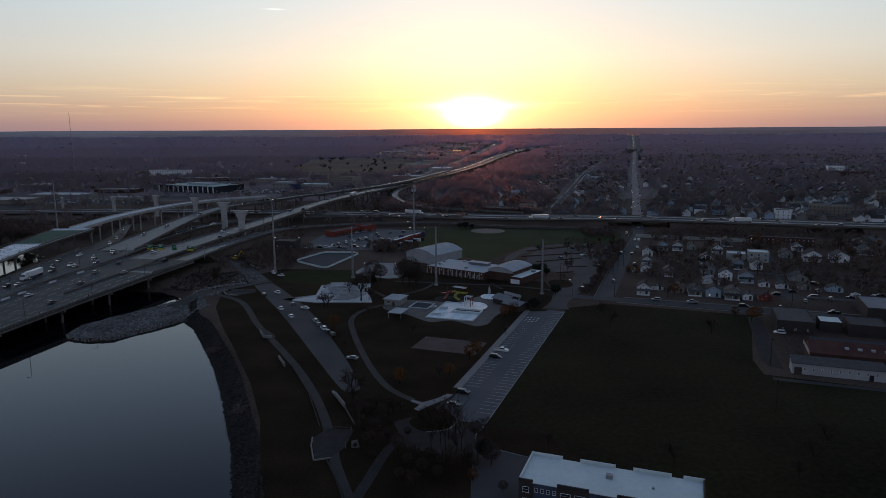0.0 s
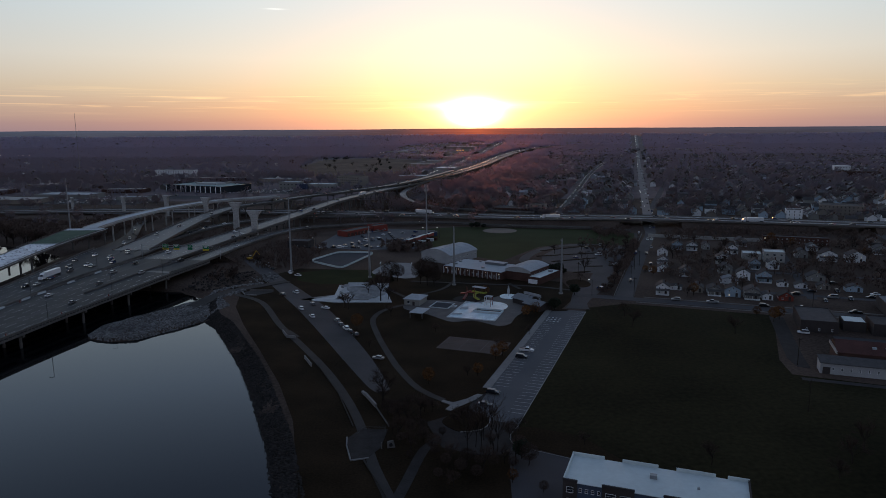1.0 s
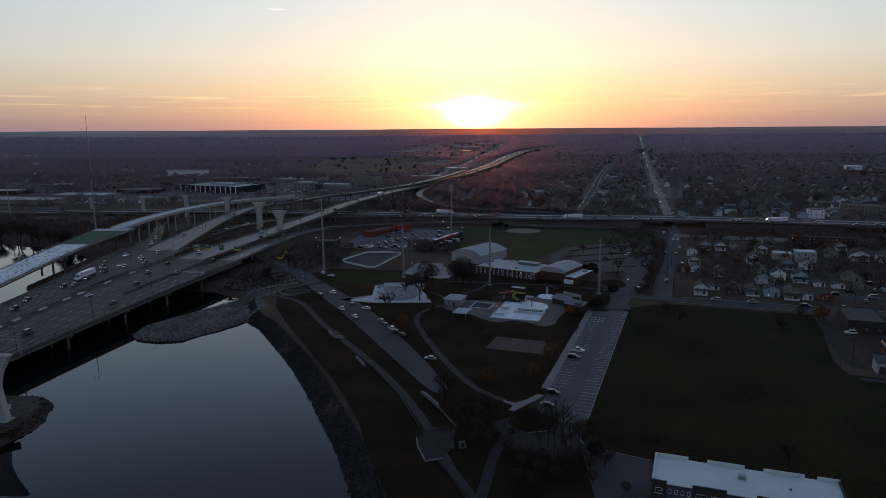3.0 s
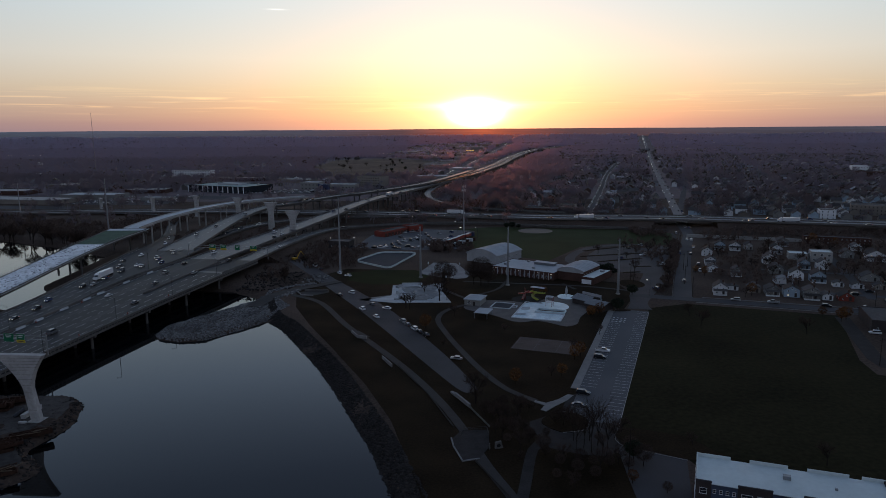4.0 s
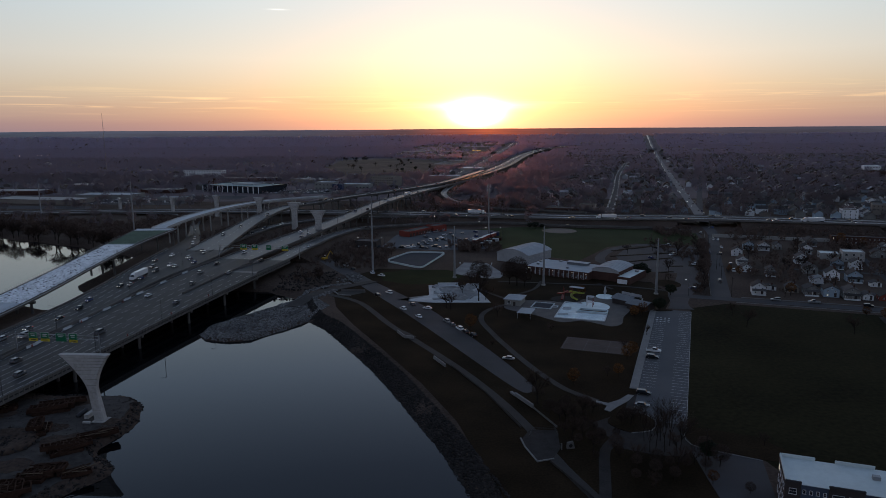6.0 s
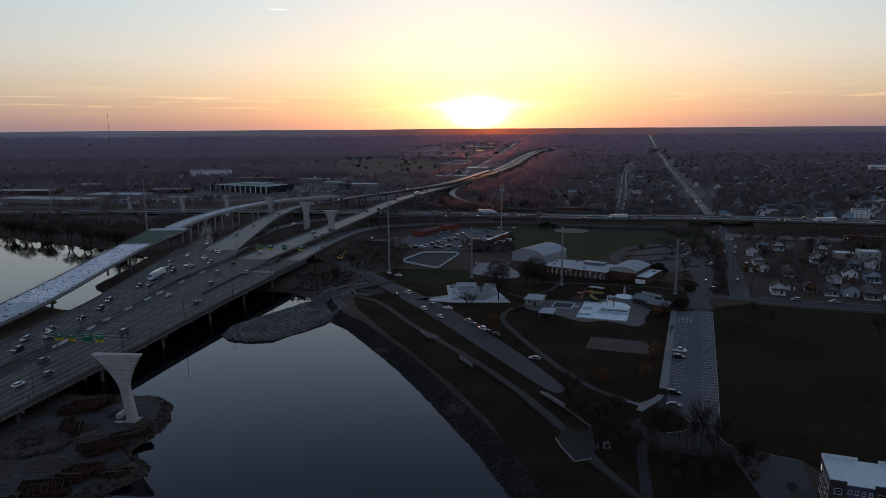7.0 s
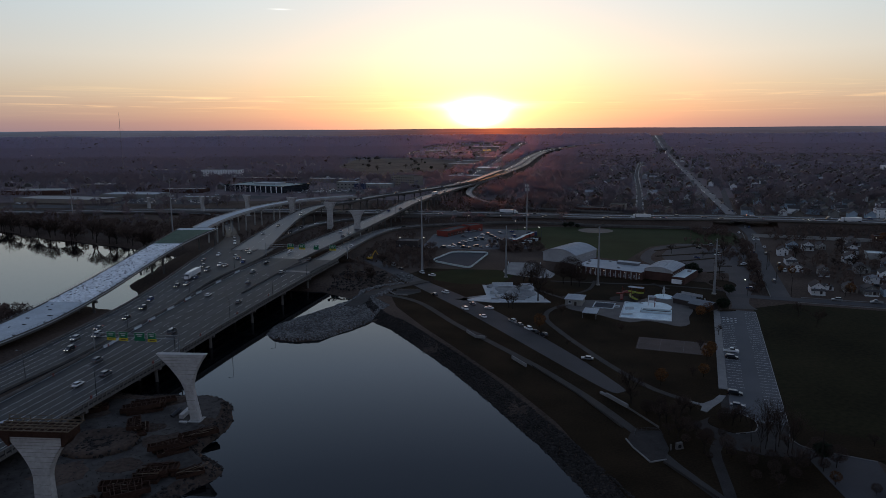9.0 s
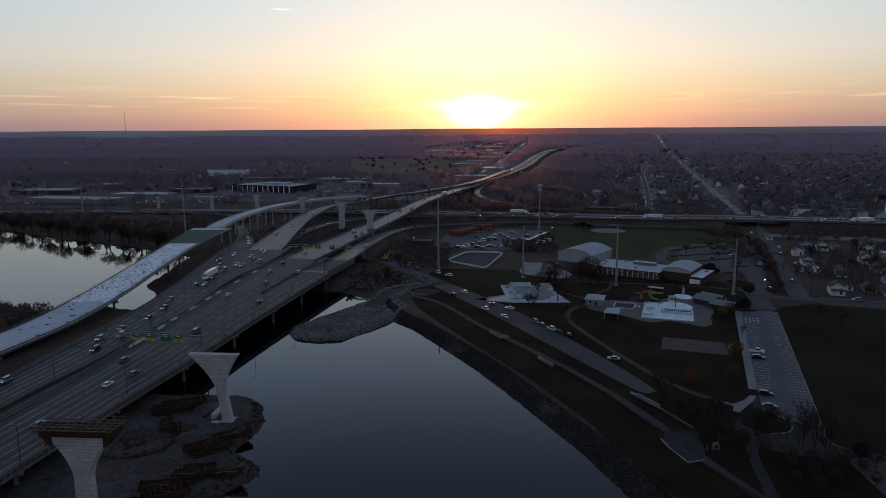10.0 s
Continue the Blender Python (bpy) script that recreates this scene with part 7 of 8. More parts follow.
def leaf_mesh(seed, height, radius, n, size, material, conic=False):
    rg = random.Random(seed)
    v, f = [], []
    for k in range(n):
        if conic:
            h = rg.random() ** 1.3
            a, r = rg.uniform(0, 2 * math.pi), radius * (1 - h) * rg.uniform(0.5, 1.05)
            c = Vector((r * math.cos(a), r * math.sin(a), height * (0.08 + 0.92 * h)))
        else:
            d = Vector((rg.gauss(0, 1), rg.gauss(0, 1), rg.gauss(0, 1))).normalized() * rg.uniform(0.35, 1) ** 0.5
            c = Vector((d.x * radius, d.y * radius, height * 0.62 + d.z * height * 0.36))
        i = len(v)
        for j in range(4):
            v.append(tuple(c + Vector((rg.gauss(0, 1), rg.gauss(0, 1), rg.gauss(0, 0.7))) * size))
        f += [(i, i + 1, i + 2), (i + 1, i + 3, i + 2)]
    return arrays("crown", v, f, material)


VARIANTS = [limb_tree(s, h, sp) for s, h, sp in ((1, 11, 0.8), (2, 13, 0.7), (3, 9, 0.9), (4, 12, 0.75))]
LEAFY = [leaf_mesh(5, 9, 3.2, 520, 0.28, M_LEAF_O), leaf_mesh(6, 8, 3.0, 420, 0.26, M_LEAF_O)]
DARK = [leaf_mesh(7, 9, 2.4, 900, 0.32, M_EVER, True), leaf_mesh(8, 7, 3.4, 900, 0.30, M_EVER)]
DENSE = leaf_mesh(9, 11, 4.6, 3000, 0.13, M_TWIG)
TR = finish(tube(bmesh.new(), (0, 0, -0.3), (0, 0, 5), 0.2, 0.1, 6), "trunk", M_BARK)


def tree(x, y, kind=0, size=1.0, turn=0.0):
    z = float(ground_z(x, y))
    if kind < 4:
        t = thing("tree", x, y, z, turn, "bare leafless tree with fine grey-brown twigs", "tree", "bare park trees")
        piece("trunk", VARIANTS[kind][0], t)
        piece("crown", VARIANTS[kind][1], t)
    elif kind == 9:
        t = thing("tree", x, y, z, turn, "broad bare tree with a dense crown of brown twigs", "tree", "bare park trees")
        piece("trunk", VARIANTS[0][0], t)
        piece("crown", DENSE, t)
    elif kind < 6:
        t = thing("tree", x, y, z, turn, "small tree with thin rust-orange autumn leaves", "tree", "autumn trees")
        piece("trunk", VARIANTS[2][0], t)
        piece("crown", LEAFY[kind - 4], t)
    else:
        t = thing("tree", x, y, z, turn, "dense dark evergreen tree", "tree", "evergreen trees")
        piece("trunk", TR, t)
        piece("crown", DARK[kind - 6], t)
    t.scale = (size, size, size)
    return t


rtree = random.Random(41)
for k in range(40):
    x, y = rtree.uniform(-350, -70), rtree.uniform(1300, 2080)
    if inside_by(np.array([x]), np.array([y]), MEADOW)[0] > 12:
        tree(x, y, rtree.choice((0, 1, 3, 7)), rtree.uniform(0.8, 1.3), rtree.uniform(0, 360))
BRUSH = [(-28.5, 205.7), (-24.1, 200.1), (-20.1, 195.2), (-16.6, 186.7), (-24.2, 189.4), (-30.9, 214.8), (-13.4, 180.3), (-19.8, 180.4), (-8.8, 175.3), (-4.3, 173.0), (0.0, 168.9), (3.4, 180.1), (-16.7, 207.7), (-4.5, 198.2), (-0.8, 201.0)]
SLENDER = [limb_tree(s_, 15, 0.5, kids=(7, 4, 4, 2), stem=0.5) for s_ in (51, 52, 53)]
for k, (x, y) in enumerate(((-3.8, 180.7), (-1.4, 183.0), (0.3, 180.4), (2.9, 184.3), (-3.4, 187.6), (4.6, 180.2), (1.2, 187.4))):
    t = thing("tree", x, y, 0, 53 * k, "slender bare tree standing in a clump by the car park", "tree", "bare park trees")
    piece("trunk", SLENDER[k % 3][0], t)
    piece("crown", SLENDER[k % 3][1], t)
    t.scale = (0.62 + 0.06 * (k % 4),) * 3
for x, y, k, s in ((-30.7, 216.7, 3, 1.15), (-24.2, 206, 9, 0.5), (-21.5, 199, 0, 0.8), (-20.6, 191.7, 9, 0.45), (-16.5, 186.6, 9, 0.4), (-26, 201, 2, 0.8), (-18, 205, 1, 0.75), (-14, 208, 2, 0.7), (-7, 199, 9, 0.42), (-3, 201, 9, 0.36), (-5, 204, 2, 0.6),
                   (10.5, 178, 9, 0.55), (12.5, 172, 9, 0.6), (7.2, 163, 5, 0.5), (6, 173, 2, 0.8), (9, 189, 9, 0.5), (12, 193, 0, 0.6), (-10, 172, 9, 0.35), (-6, 168, 9, 0.4), (-2, 165, 9, 0.36), (-8, 161, 2, 0.7), (-13, 178, 9, 0.3), (-17, 194, 9, 0.35), (-11, 190, 9, 0.28), (-23, 186, 9, 0.3), (-20, 176, 9, 0.25), (-12, 165, 9, 0.3), (3, 171, 9, 0.35), (-1, 172, 9, 0.3), (8, 170, 9, 0.35), (-22, 212, 9, 0.4), (-27, 209, 9, 0.35), (-26, 192, 2, 0.6), (14.5, 158, 9, 0.3),
                   (76, 302, 1, 0.8), (77, 320, 0, 0.8), (92, 164, 2, 0.9), (100, 172, 0, 0.9), (108, 180, 1, 0.8), (62, 172, 3, 0.7), (30, 184, 2, 0.6), (118, 290, 1, 0.8)):
    tree(x, y, k, s, 47 * x)
for x, y, k, s in ((-20, 388, 9, 1.6), (-24, 392, 9, 1.3), (-16, 385, 9, 1.1), (-42, 396, 9, 1.25), (-38, 399, 9, 1.0), (-44, 352, 1, 1.5), (-40, 355, 2, 1.2), (-61, 338, 3, 0.9), (-59, 336, 1, 0.8), (-47, 394, 2, 1.2), (71, 397, 0, 0.6), (78, 420, 1, 0.9), (86, 470, 2, 0.8), (70, 488, 3, 0.8), (92, 500, 0, 0.8), (104, 480, 1, 1.0)):
    tree(x, y, k, s, 40 * k)
for k, (x, y) in enumerate(BRUSH):
    tree(x, y, (9, 0, 2, 9, 1, 3)[k % 6], (0.52, 0.8, 0.75, 0.44, 0.7, 0.66)[k % 6], 71 * k)
for k in range(11):
    tree(83.6 + k * 5.1 + 0.8 * (k % 3), 374 + k * 16, (9, 1, 3)[k % 3], 0.5 + 0.07 * (k % 4), 50 * k)
for x, y, k in ((144, 309, 4), (148, 312, 5), (13, 262, 4), (2, 240, 5), (10, 258, 5), (118, 410, 4), (116, 420, 5), (-50, 300, 5), (166, 505, 4), (-16, 232, 4), (12, 360, 5), (29, 318, 4), (34, 322, 5), (140, 318, 5)):
    tree(x, y, k, rtree.uniform(0.6, 1.0), rtree.uniform(0, 360))
for x, y, k in ((-42, 398, 6), (11, 176, 7), (56, 418, 7), (59, 414, 6), (62, 421, 7), (64, 416, 7), (15, 618, 7), (20, 616, 7), (26, 617, 7),
                (61, 363, 7), (45, 331, 7)):
    tree(x, y, k, rtree.uniform(0.6, 1.0), rtree.uniform(0, 360))
for k in range(60):
    x, y = rtree.uniform(-60, 30), rtree.uniform(225, 395)
    if is_free(x, y) and not (-32 < x < 38 and 298 < y < 372) and inside_by(np.array([x]), np.array([y]), [(-50, 240), (0, 225), (40, 320), (60, 380), (-30, 400), (-70, 400), (-60, 330)])[0] > 0 and k % 6 == 0:
        tree(x, y, rtree.randrange(4), rtree.uniform(0.5, 0.8), rtree.uniform(0, 360))
for k in range(70):
    x, y = rtree.uniform(105, 330), rtree.uniform(345, 535)
    if is_free(x, y):
        tree(x, y, rtree.choice((0, 1, 2, 3, 0, 1, 2, 3, 4)), rtree.uniform(0.7, 1.1), rtree.uniform(0, 360))
for k in range(26):
    x, y = rtree.uniform(-185, -130), rtree.uniform(395, 470)
    if is_free(x, y):
        tree(x, y, rtree.randrange(4), rtree.uniform(0.5, 0.8), rtree.uniform(0, 360))
for k in range(46):
    x = rtree.uniform(-560, -300)
    y = float(np.interp(x, (-700, -526, -443, -348, -294), (735, 645, 590, 542, 500))) + rtree.uniform(1.5, 7)
    if is_free(x, y):
        tree(x, y, rtree.randrange(4), rtree.uniform(1.2, 1.9), rtree.uniform(0, 360))
for k in range(16):
    x, y = rtree.uniform(-345, -318), rtree.uniform(230, 335)
    tree(x, y, rtree.randrange(4), rtree.uniform(0.7, 1.1), rtree.uniform(0, 360))

# ---- vehicles ----
def car_meshes(kind):
    L, W, H, hood, trunk = {"sedan": (4.7, 1.8, 1.42, 1.15, 0.75), "suv": (4.8, 1.9, 1.75, 1.1, 0.1), "pickup": (5.8, 2.0, 1.85, 1.3, 2.2), "van": (5.4, 2.0, 2.2, 0.7, 0.05)}[kind]
    h, belt = L / 2, H * 0.62

    def across(prof, w, inset):
        bm = bmesh.new()
        rings = []
        for x, k in ((-w / 2, inset), (-w / 2 + 0.14, 0), (w / 2 - 0.14, 0), (w / 2, inset)):
            cy = sum(p[0] for p in prof) / len(prof)
            rings.append([(x, cy + (p[0] - cy) * (1 - k * 0.3), p[1] - (k * 0.05 if p[1] > belt * 0.9 else 0)) for p in prof])
        return loft(bm, rings)

    body = [(-h, 0.32), (h, 0.32), (h + 0.04, 0.62), (h - 0.12, belt * 0.86), (h - hood, belt), (-h + trunk, belt + 0.03), (-h + 0.05, belt * 0.97), (-h - 0.03, 0.6)]
    roof0, roof1 = h - hood - (H - belt) * 0.95, -h + trunk + (H - belt) * 0.45
    cab = [(h - hood - 0.05, belt), (roof0, H - 0.06), (roof1, H - 0.06), (-h + trunk + 0.05, belt + 0.02)]
    top = [(roof0 + 0.05, H - 0.07), (roof0 - 0.1, H), (roof1 + 0.1, H), (roof1 - 0.05, H - 0.07)]
    wheel = tube(bmesh.new(), (-0.11, 0, 0), (0.11, 0, 0), 0.33, 0.33, 12)
    rim = tube(bmesh.new(), (-0.125, 0, 0), (0.125, 0, 0), 0.19, 0.19, 8)
    out = dict(body=finish(across(body, W, 0.25), "body", CAR_PAINT["white"]), cabin=finish(across(cab, W - 0.22, 0.2), "cabin_glass", M_GLASS), roof=finish(across(top, W - 0.36, 0.1), "roof_panel", CAR_PAINT["white"]),
               wheel=finish(wheel, "tyre", M_TYRE), rim=finish(rim, "rim", M_STEEL), L=L, W=W)
    out["head"] = finish(boxes((-W / 2 + 0.12, -W / 2 + 0.5, h - 0.12, h + 0.05, 0.62, 0.78), (-W / 2 + 0.5, W / 2 - 0.5, h - 0.12, h + 0.01, 0.62, 0.64), (W / 2 - 0.5, W / 2 - 0.12, h - 0.12, h + 0.05, 0.62, 0.78)), "headlight", M_SIDING)
    out["tail"] = finish(boxes((-W / 2 + 0.1, -W / 2 + 0.4, -h - 0.05, -h + 0.1, 0.7, 0.88), (-W / 2 + 0.4, W / 2 - 0.4, -h - 0.01, -h + 0.1, 0.7, 0.72), (W / 2 - 0.4, W / 2 - 0.1, -h - 0.05, -h + 0.1, 0.7, 0.88)), "tail_light", M_REDP)
    if kind == "pickup":
        out["bed"] = finish(boxes((-W / 2 + 0.12, W / 2 - 0.12, -h + 0.15, -h + trunk - 0.1, belt + 0.02, belt + 0.06)), "bed", M_DARKSTEEL)
    return out


CARS = {k: car_meshes(k) for k in ("sedan", "suv", "pickup", "van")}
CAR_BASE = {}


def repaint(ob, material):
    ob.material_slots[0].link = "OBJECT"
    ob.material_slots[0].material = material
    return ob


def car(x, y, z, rz, kind, paint, where, group, lit=""):
    """Places a car; its front looks along its own +y."""
    key = (kind, paint, where, lit)
    m = pose(x, y, z, 0, 0, rz)
    if key in CAR_BASE:
        return copy_thing(CAR_BASE[key], m)
    c = CARS[kind]
    word = {"sedan": "sedan", "suv": "sport utility car", "pickup": "pickup truck", "van": "panel van"}[kind]
    t = thing("car", x, y, z, rz, paint + " " + word + " " + where, "car", group)
    repaint(piece("body", c["body"], t), CAR_PAINT[paint])
    piece("cabin_glass", c["cabin"], t, None, "dark tinted glass")
    repaint(piece("roof_panel", c["roof"], t), CAR_PAINT[paint])
    for i in (-1, 1):
        for j in (-0.31, 0.31):
            w = piece("tyre", c["wheel"], t, pose(i * (c["W"] / 2 - 0.12), j * c["L"], 0.33))
            if "park" in group or "car park" in group:
                piece("rim", c["rim"], w)
    hl = piece("headlight", c["head"], t)
    tl = piece("tail_light", c["tail"], t)
    if lit:
        repaint(hl, M_HEAD)
        repaint(tl, M_TAIL)
    if kind == "pickup":
        piece("bed", c["bed"], t)
    CAR_BASE[key] = t
    return t


rv_ = random.Random(77)
PAINTS = ("white", "silver", "black", "grey", "black", "white", "grey", "grey", "blue", "silver", "black", "white")


def any_car(x, y, z, rz, where, group, lit=""):
    return car(x, y, z, rz, rv_.choice(("sedan", "suv", "sedan", "suv", "suv", "pickup", "van" if rv_.random() < 0.3 else "sedan")), rv_.choice(PAINTS), where, group, lit)


def traffic(line, lanes, s0, s1, gap, away, where="on the highway", lit=True):
    for f in lanes:
        s = s0 + rv_.uniform(0, gap)
        while s < s1:
            p, side, w = along(line, s)
            rz = math.degrees(math.atan2(side[1], side[0])) + (0 if away else 180)
            q = p + side * f * w / 2
            any_car(q[0], q[1], q[2] + 0.02, rz, where, "highway traffic", "" if away else "lit")
            s += rv_.uniform(0.5, 1.6) * gap


NEAR_LEFT = [(-244.3, 288.0), (-239.5, 277.6), (-246.5, 273.4), (-241.5, 259.8), (-239.4, 304.1), (-239.3, 321.1), (-242.5, 336.6), (-240.4, 366.0), (-236.6, 369.9), (-237.4, 385.5), (-244.4, 417.7), (-237.3, 405.4), (-255.5, 226), (-250, 206)]
FAR_LEFT = [(-234.9, 421.9), (-230.6, 418.7), (-233.3, 447.2), (-229.6, 441.1), (-232.8, 472.5), (-228.4, 463.8), (-247, 455), (-251, 437), (-223, 430)]
MAIN_CARS = [(-223.7, 246.8), (-213.3, 232.2), (-217.9, 222.0), (-216.1, 345.5), (-208.3, 399.9), (-190.4, 397.8), (-206.8, 425.7), (-181.1, 434.3), (-222.5, 190), (-209.5, 282), (-196, 331), (-203, 372)]
for spots_, line_, turn_ in ((NEAR_LEFT, R_LEFT, 180), (FAR_LEFT, R_LEFT, 180), (MAIN_CARS, R_MAIN, 0)):
    for x, y in spots_:
        p, side, w = min(line_, key=lambda q: abs(q[0][1] - y))
        any_car(x, y, p[2] + 0.05, math.degrees(math.atan2(side[1], side[0])) + turn_, "on the highway", "highway traffic", "lit" if turn_ else "")
for x, y, z, a in ((-253.2, 510.4, 5.3, 196), (-263.7, 543.2, 4.15, 200), (-285, 600, 2.95, 205), (-239.7, 539.3, 7.85, 180), (-236.8, 578, 8.95, 180), (-230, 640, 10.8, 170), (-212.8, 624, 4.15, 150), (-221.4, 597, 4.2, 162), (-172.6, 520, 8.5, -14), (-200.4, 463.4, 6.8, -12)):
    any_car(x, y, z, a, "on the curving ramps", "highway traffic", "lit" if a > 90 else "")
traffic(R_LEFT2, (-0.4, 0.4), 240, 620, 70, False)
traffic(R_FLY, (-0.5, 0.5), 40, 700, 90, True)
traffic(R_HWY, (-0.82, -0.58, -0.32), 700, 1600, 90, True)
traffic(R_HWY, (0.32, 0.58, 0.82), 700, 1600, 80, False)
traffic(R_LOW, (0.4,), 60, 500, 130, True)
traffic(R_MID, (0.4,), 20, 300, 110, False)
for k in range(34):
    p, side, w = along(ROAD_1, 60 + k * 34 + rv_.uniform(-8, 8))
    if k % 2:
        any_car(*(p + side * 2.2), math.degrees(math.atan2(side[1], side[0])), "on the avenue", "avenue cars")
    any_car(*(p + side * (5.4 if k % 3 else -5.4)), math.degrees(math.atan2(side[1], side[0])), "parked along the avenue", "avenue cars")
for x, y, rz, kind, paint in ((-108, 424, 25, "suv", "white"), (-101.5, 416, 60, "sedan", "white"), (-93, 371, 40, "suv", "white"), (-99, 365, 30, "suv", "black"), (-83, 336, 28, "suv", "white"), (-78.7, 345, 28, "sedan", "grey"),
                              (-70.7, 337, 60, "sedan", "white"), (-74.5, 321.5, 28, "sedan", "white"), (-61, 313, 27, "suv", "silver"), (-58.4, 307, 27, "sedan", "grey"), (-55, 300.5, 27, "suv", "white"), (-52.5, 295.8, 27, "sedan", "black"),
                              (-49.5, 290.6, 27, "suv", "black"), (-36.5, 259.5, 70, "sedan", "silver"), (-122, 436, 30, "sedan", "black"), (-128, 448, 30, "van", "white")):
    car(x, y, 0.08, rz, kind, paint, "parked along the park drive", "cars on the park drive")
for x, y, kind, paint in ((23.4, 268, "pickup", "white"), (20.4, 259.8, "suv", "black"), (6.4, 222.8, "suv", "black"), (3.0, 212.6, "sedan", "grey")):
    car(x, y, 0.07, 250, kind, paint, "parked in the painted bays", "cars in the car park")
for x, y in ((78, 376), (82, 470), (100, 480), (97, 508), (110, 520), (104, 446)):
    any_car(x, y, 0.09, rv_.choice((20, 70, 110)), "in the park car park", "cars by the field")
# the crowded yard behind the rink
for k in range(14):
    any_car(-99 + k * 2.5, 578 + k * 1.85, 0.06, 126, "parked outside the workshop", "cars in the yard")
for r in range(4):
    for k in range(11):
        if rv_.random() < 0.42:
            any_car(-84 + k * 5.4 - r * 3, 566 - r * 14 + k * 3.2, 0.06, 35 + rv_.choice((0, 180)), "parked in the yard", "cars in the yard")
for k in range(15):
    any_car(-112 + k * 5.2 + rv_.uniform(-1, 1), 517 + rv_.uniform(-4, 7), 0.06, rv_.uniform(0, 180), "parked beside the rink", "cars in the yard")
for k in range(7):
    any_car(-42 + k * 2.9, 516 + k * 4.6, 0.06, 60, "red-lit row beside the fence", "cars in the yard")
for x, y in ((152, 336), (129, 344), (112, 350), (168, 331), (190, 322), (204, 316), (152, 381), (192, 366), (206, 366), (216, 352), (222, 358), (228, 352), (196, 352), (203, 348), (152, 296), (148, 290), (214, 384), (246, 368), (180, 360), (234, 356), (188, 345)):
    any_car(x, y, 0.09, rv_.choice((70, 72, -108, 160)), "parked near the houses", "cars by the houses")
car(57, 136, 0.07, 60, "suv", "white", "parked behind the brick building", "cars by the houses")
for k in range(16):
    x, y = rv_.uniform(-320, -190), rv_.uniform(985, 1040)
    if is_free(x, y):
        any_car(x, y, 0.06, -12 + rv_.choice((0, 90)), "parked at the showroom", "cars at the showroom")


def semi(x, y, z, rz, paint="white"):
    t = thing("semi_truck", x, y, z, rz, "white semi-trailer truck on the highway", "truck", "highway trucks")
    bm = boxes((-1.28, 1.28, -13.2, 0.4, 1.15, 4.05))
    bmesh.ops.bevel(bm, geom=list(bm.edges), offset=0.06, segments=1, affect="EDGES")
    part("trailer", bm, CAR_PAINT["white"], t, "white box trailer")
    part("cab", loft(bmesh.new(), [[(-1.2, 1.2, zz), (1.2, 1.2, zz), (1.2, yy, zz), (-1.2, yy, zz)] for zz, yy in ((0.6, 5.4), (1.9, 5.3), (2.0, 4.0), (3.1, 3.5), (3.8, 2.6))]), CAR_PAINT[paint], t)
    part("windscreen", loft(bmesh.new(), [[(-1.05, 4.04, 2.1), (1.05, 4.04, 2.1), (1.05, 4.08, 2.1), (-1.05, 4.08, 2.1)], [(-1.0, 3.56, 3.0), (1.0, 3.56, 3.0), (1.0, 3.62, 3.0), (-1.0, 3.62, 3.0)]]), M_GLASS, t)
    part("chassis", boxes((-0.5, 0.5, -13, 5, 0.7, 1.14)), M_DARKSTEEL, t)
    tyre = finish(tube(bmesh.new(), (-0.3, 0, 0), (0.3, 0, 0), 0.5, 0.5, 12), "tyre", M_TYRE)
    for yy in (4.3, 0.6, -0.6, -11, -12.2):
        for i in (-1, 1):
            piece("tyre", tyre, t, pose(i * 0.95, yy, 0.5))
    return t


for line, s, f, away in ((R_LEFT, 408, -0.08, False), (R_FLY, 390, 0.4, True), (R_HWY, 1000, 0.55, False), (R_HWY, 1180, 0.55, False), (R_HWY, 880, -0.6, True)):
    p, side, w = along(line, s)
    q = p + side * f * w / 2
    semi(q[0], q[1], q[2] + 0.02, math.degrees(math.atan2(side[1], side[0])) + (0 if away else 180))


# ---- poles, masts, gantries and lamps ----
def monopole(x, y, top, arms=3, label="tall tapered steel transmission pole"):
    z = float(ground_z(x, y))
    t = thing("transmission_pole", x, y, z, rz=20, label=label, category="pylon", group="transmission poles")
    part("shaft", tube(bmesh.new(), (0, 0, -0.4), (0, 0, top - z), 0.75, 0.3, 12), M_STEEL, t)
    part("base", tube(bmesh.new(), (0, 0, -0.3), (0, 0, 0.6), 1.2, 1.2, 14), M_CONC, t)
    for k in range(arms):
        zz = top - z - 1.2 - 2.6 * k
        part("arm", tube(bmesh.new(), (0, 0, zz), (0.1, 1.9 * (-1) ** k, zz + 0.3), 0.12, 0.07, 6), M_STEEL, t)
        part("insulator", tube(bmesh.new(), (0.1, 1.9 * (-1) ** k, zz + 0.3), (0.1, 1.9 * (-1) ** k, zz - 0.7), 0.1, 0.1, 6), M_DARKSTEEL, t)
    return t


for x, y, top in ((-4.5, 389, 34.5), (-108, 428, 48.3), (-320, 560, 51.5), (54, 366, 30.7), (-56, 411, 32), (-481, 702, 38), (-620, 745, 38)):
    monopole(x, y, top)
mast = thing("cell_tower", -25, 574, 0, 0, "slim steel communication mast with antenna rows", "mast")
part("shaft", tube(bmesh.new(), (0, 0, -0.4), (0, 0, 44), 0.7, 0.35, 12), M_STEEL, mast)
for k in range(12):
    a = k * math.pi / 6
    part("antenna", boxes((1.6 * math.cos(a) - 0.18, 1.6 * math.cos(a) + 0.18, 1.6 * math.sin(a) - 0.18, 1.6 * math.sin(a) + 0.18, 38 + 3.4 * (k % 2), 40.4 + 3.4 * (k % 2))), M_CONC_NEW, mast)
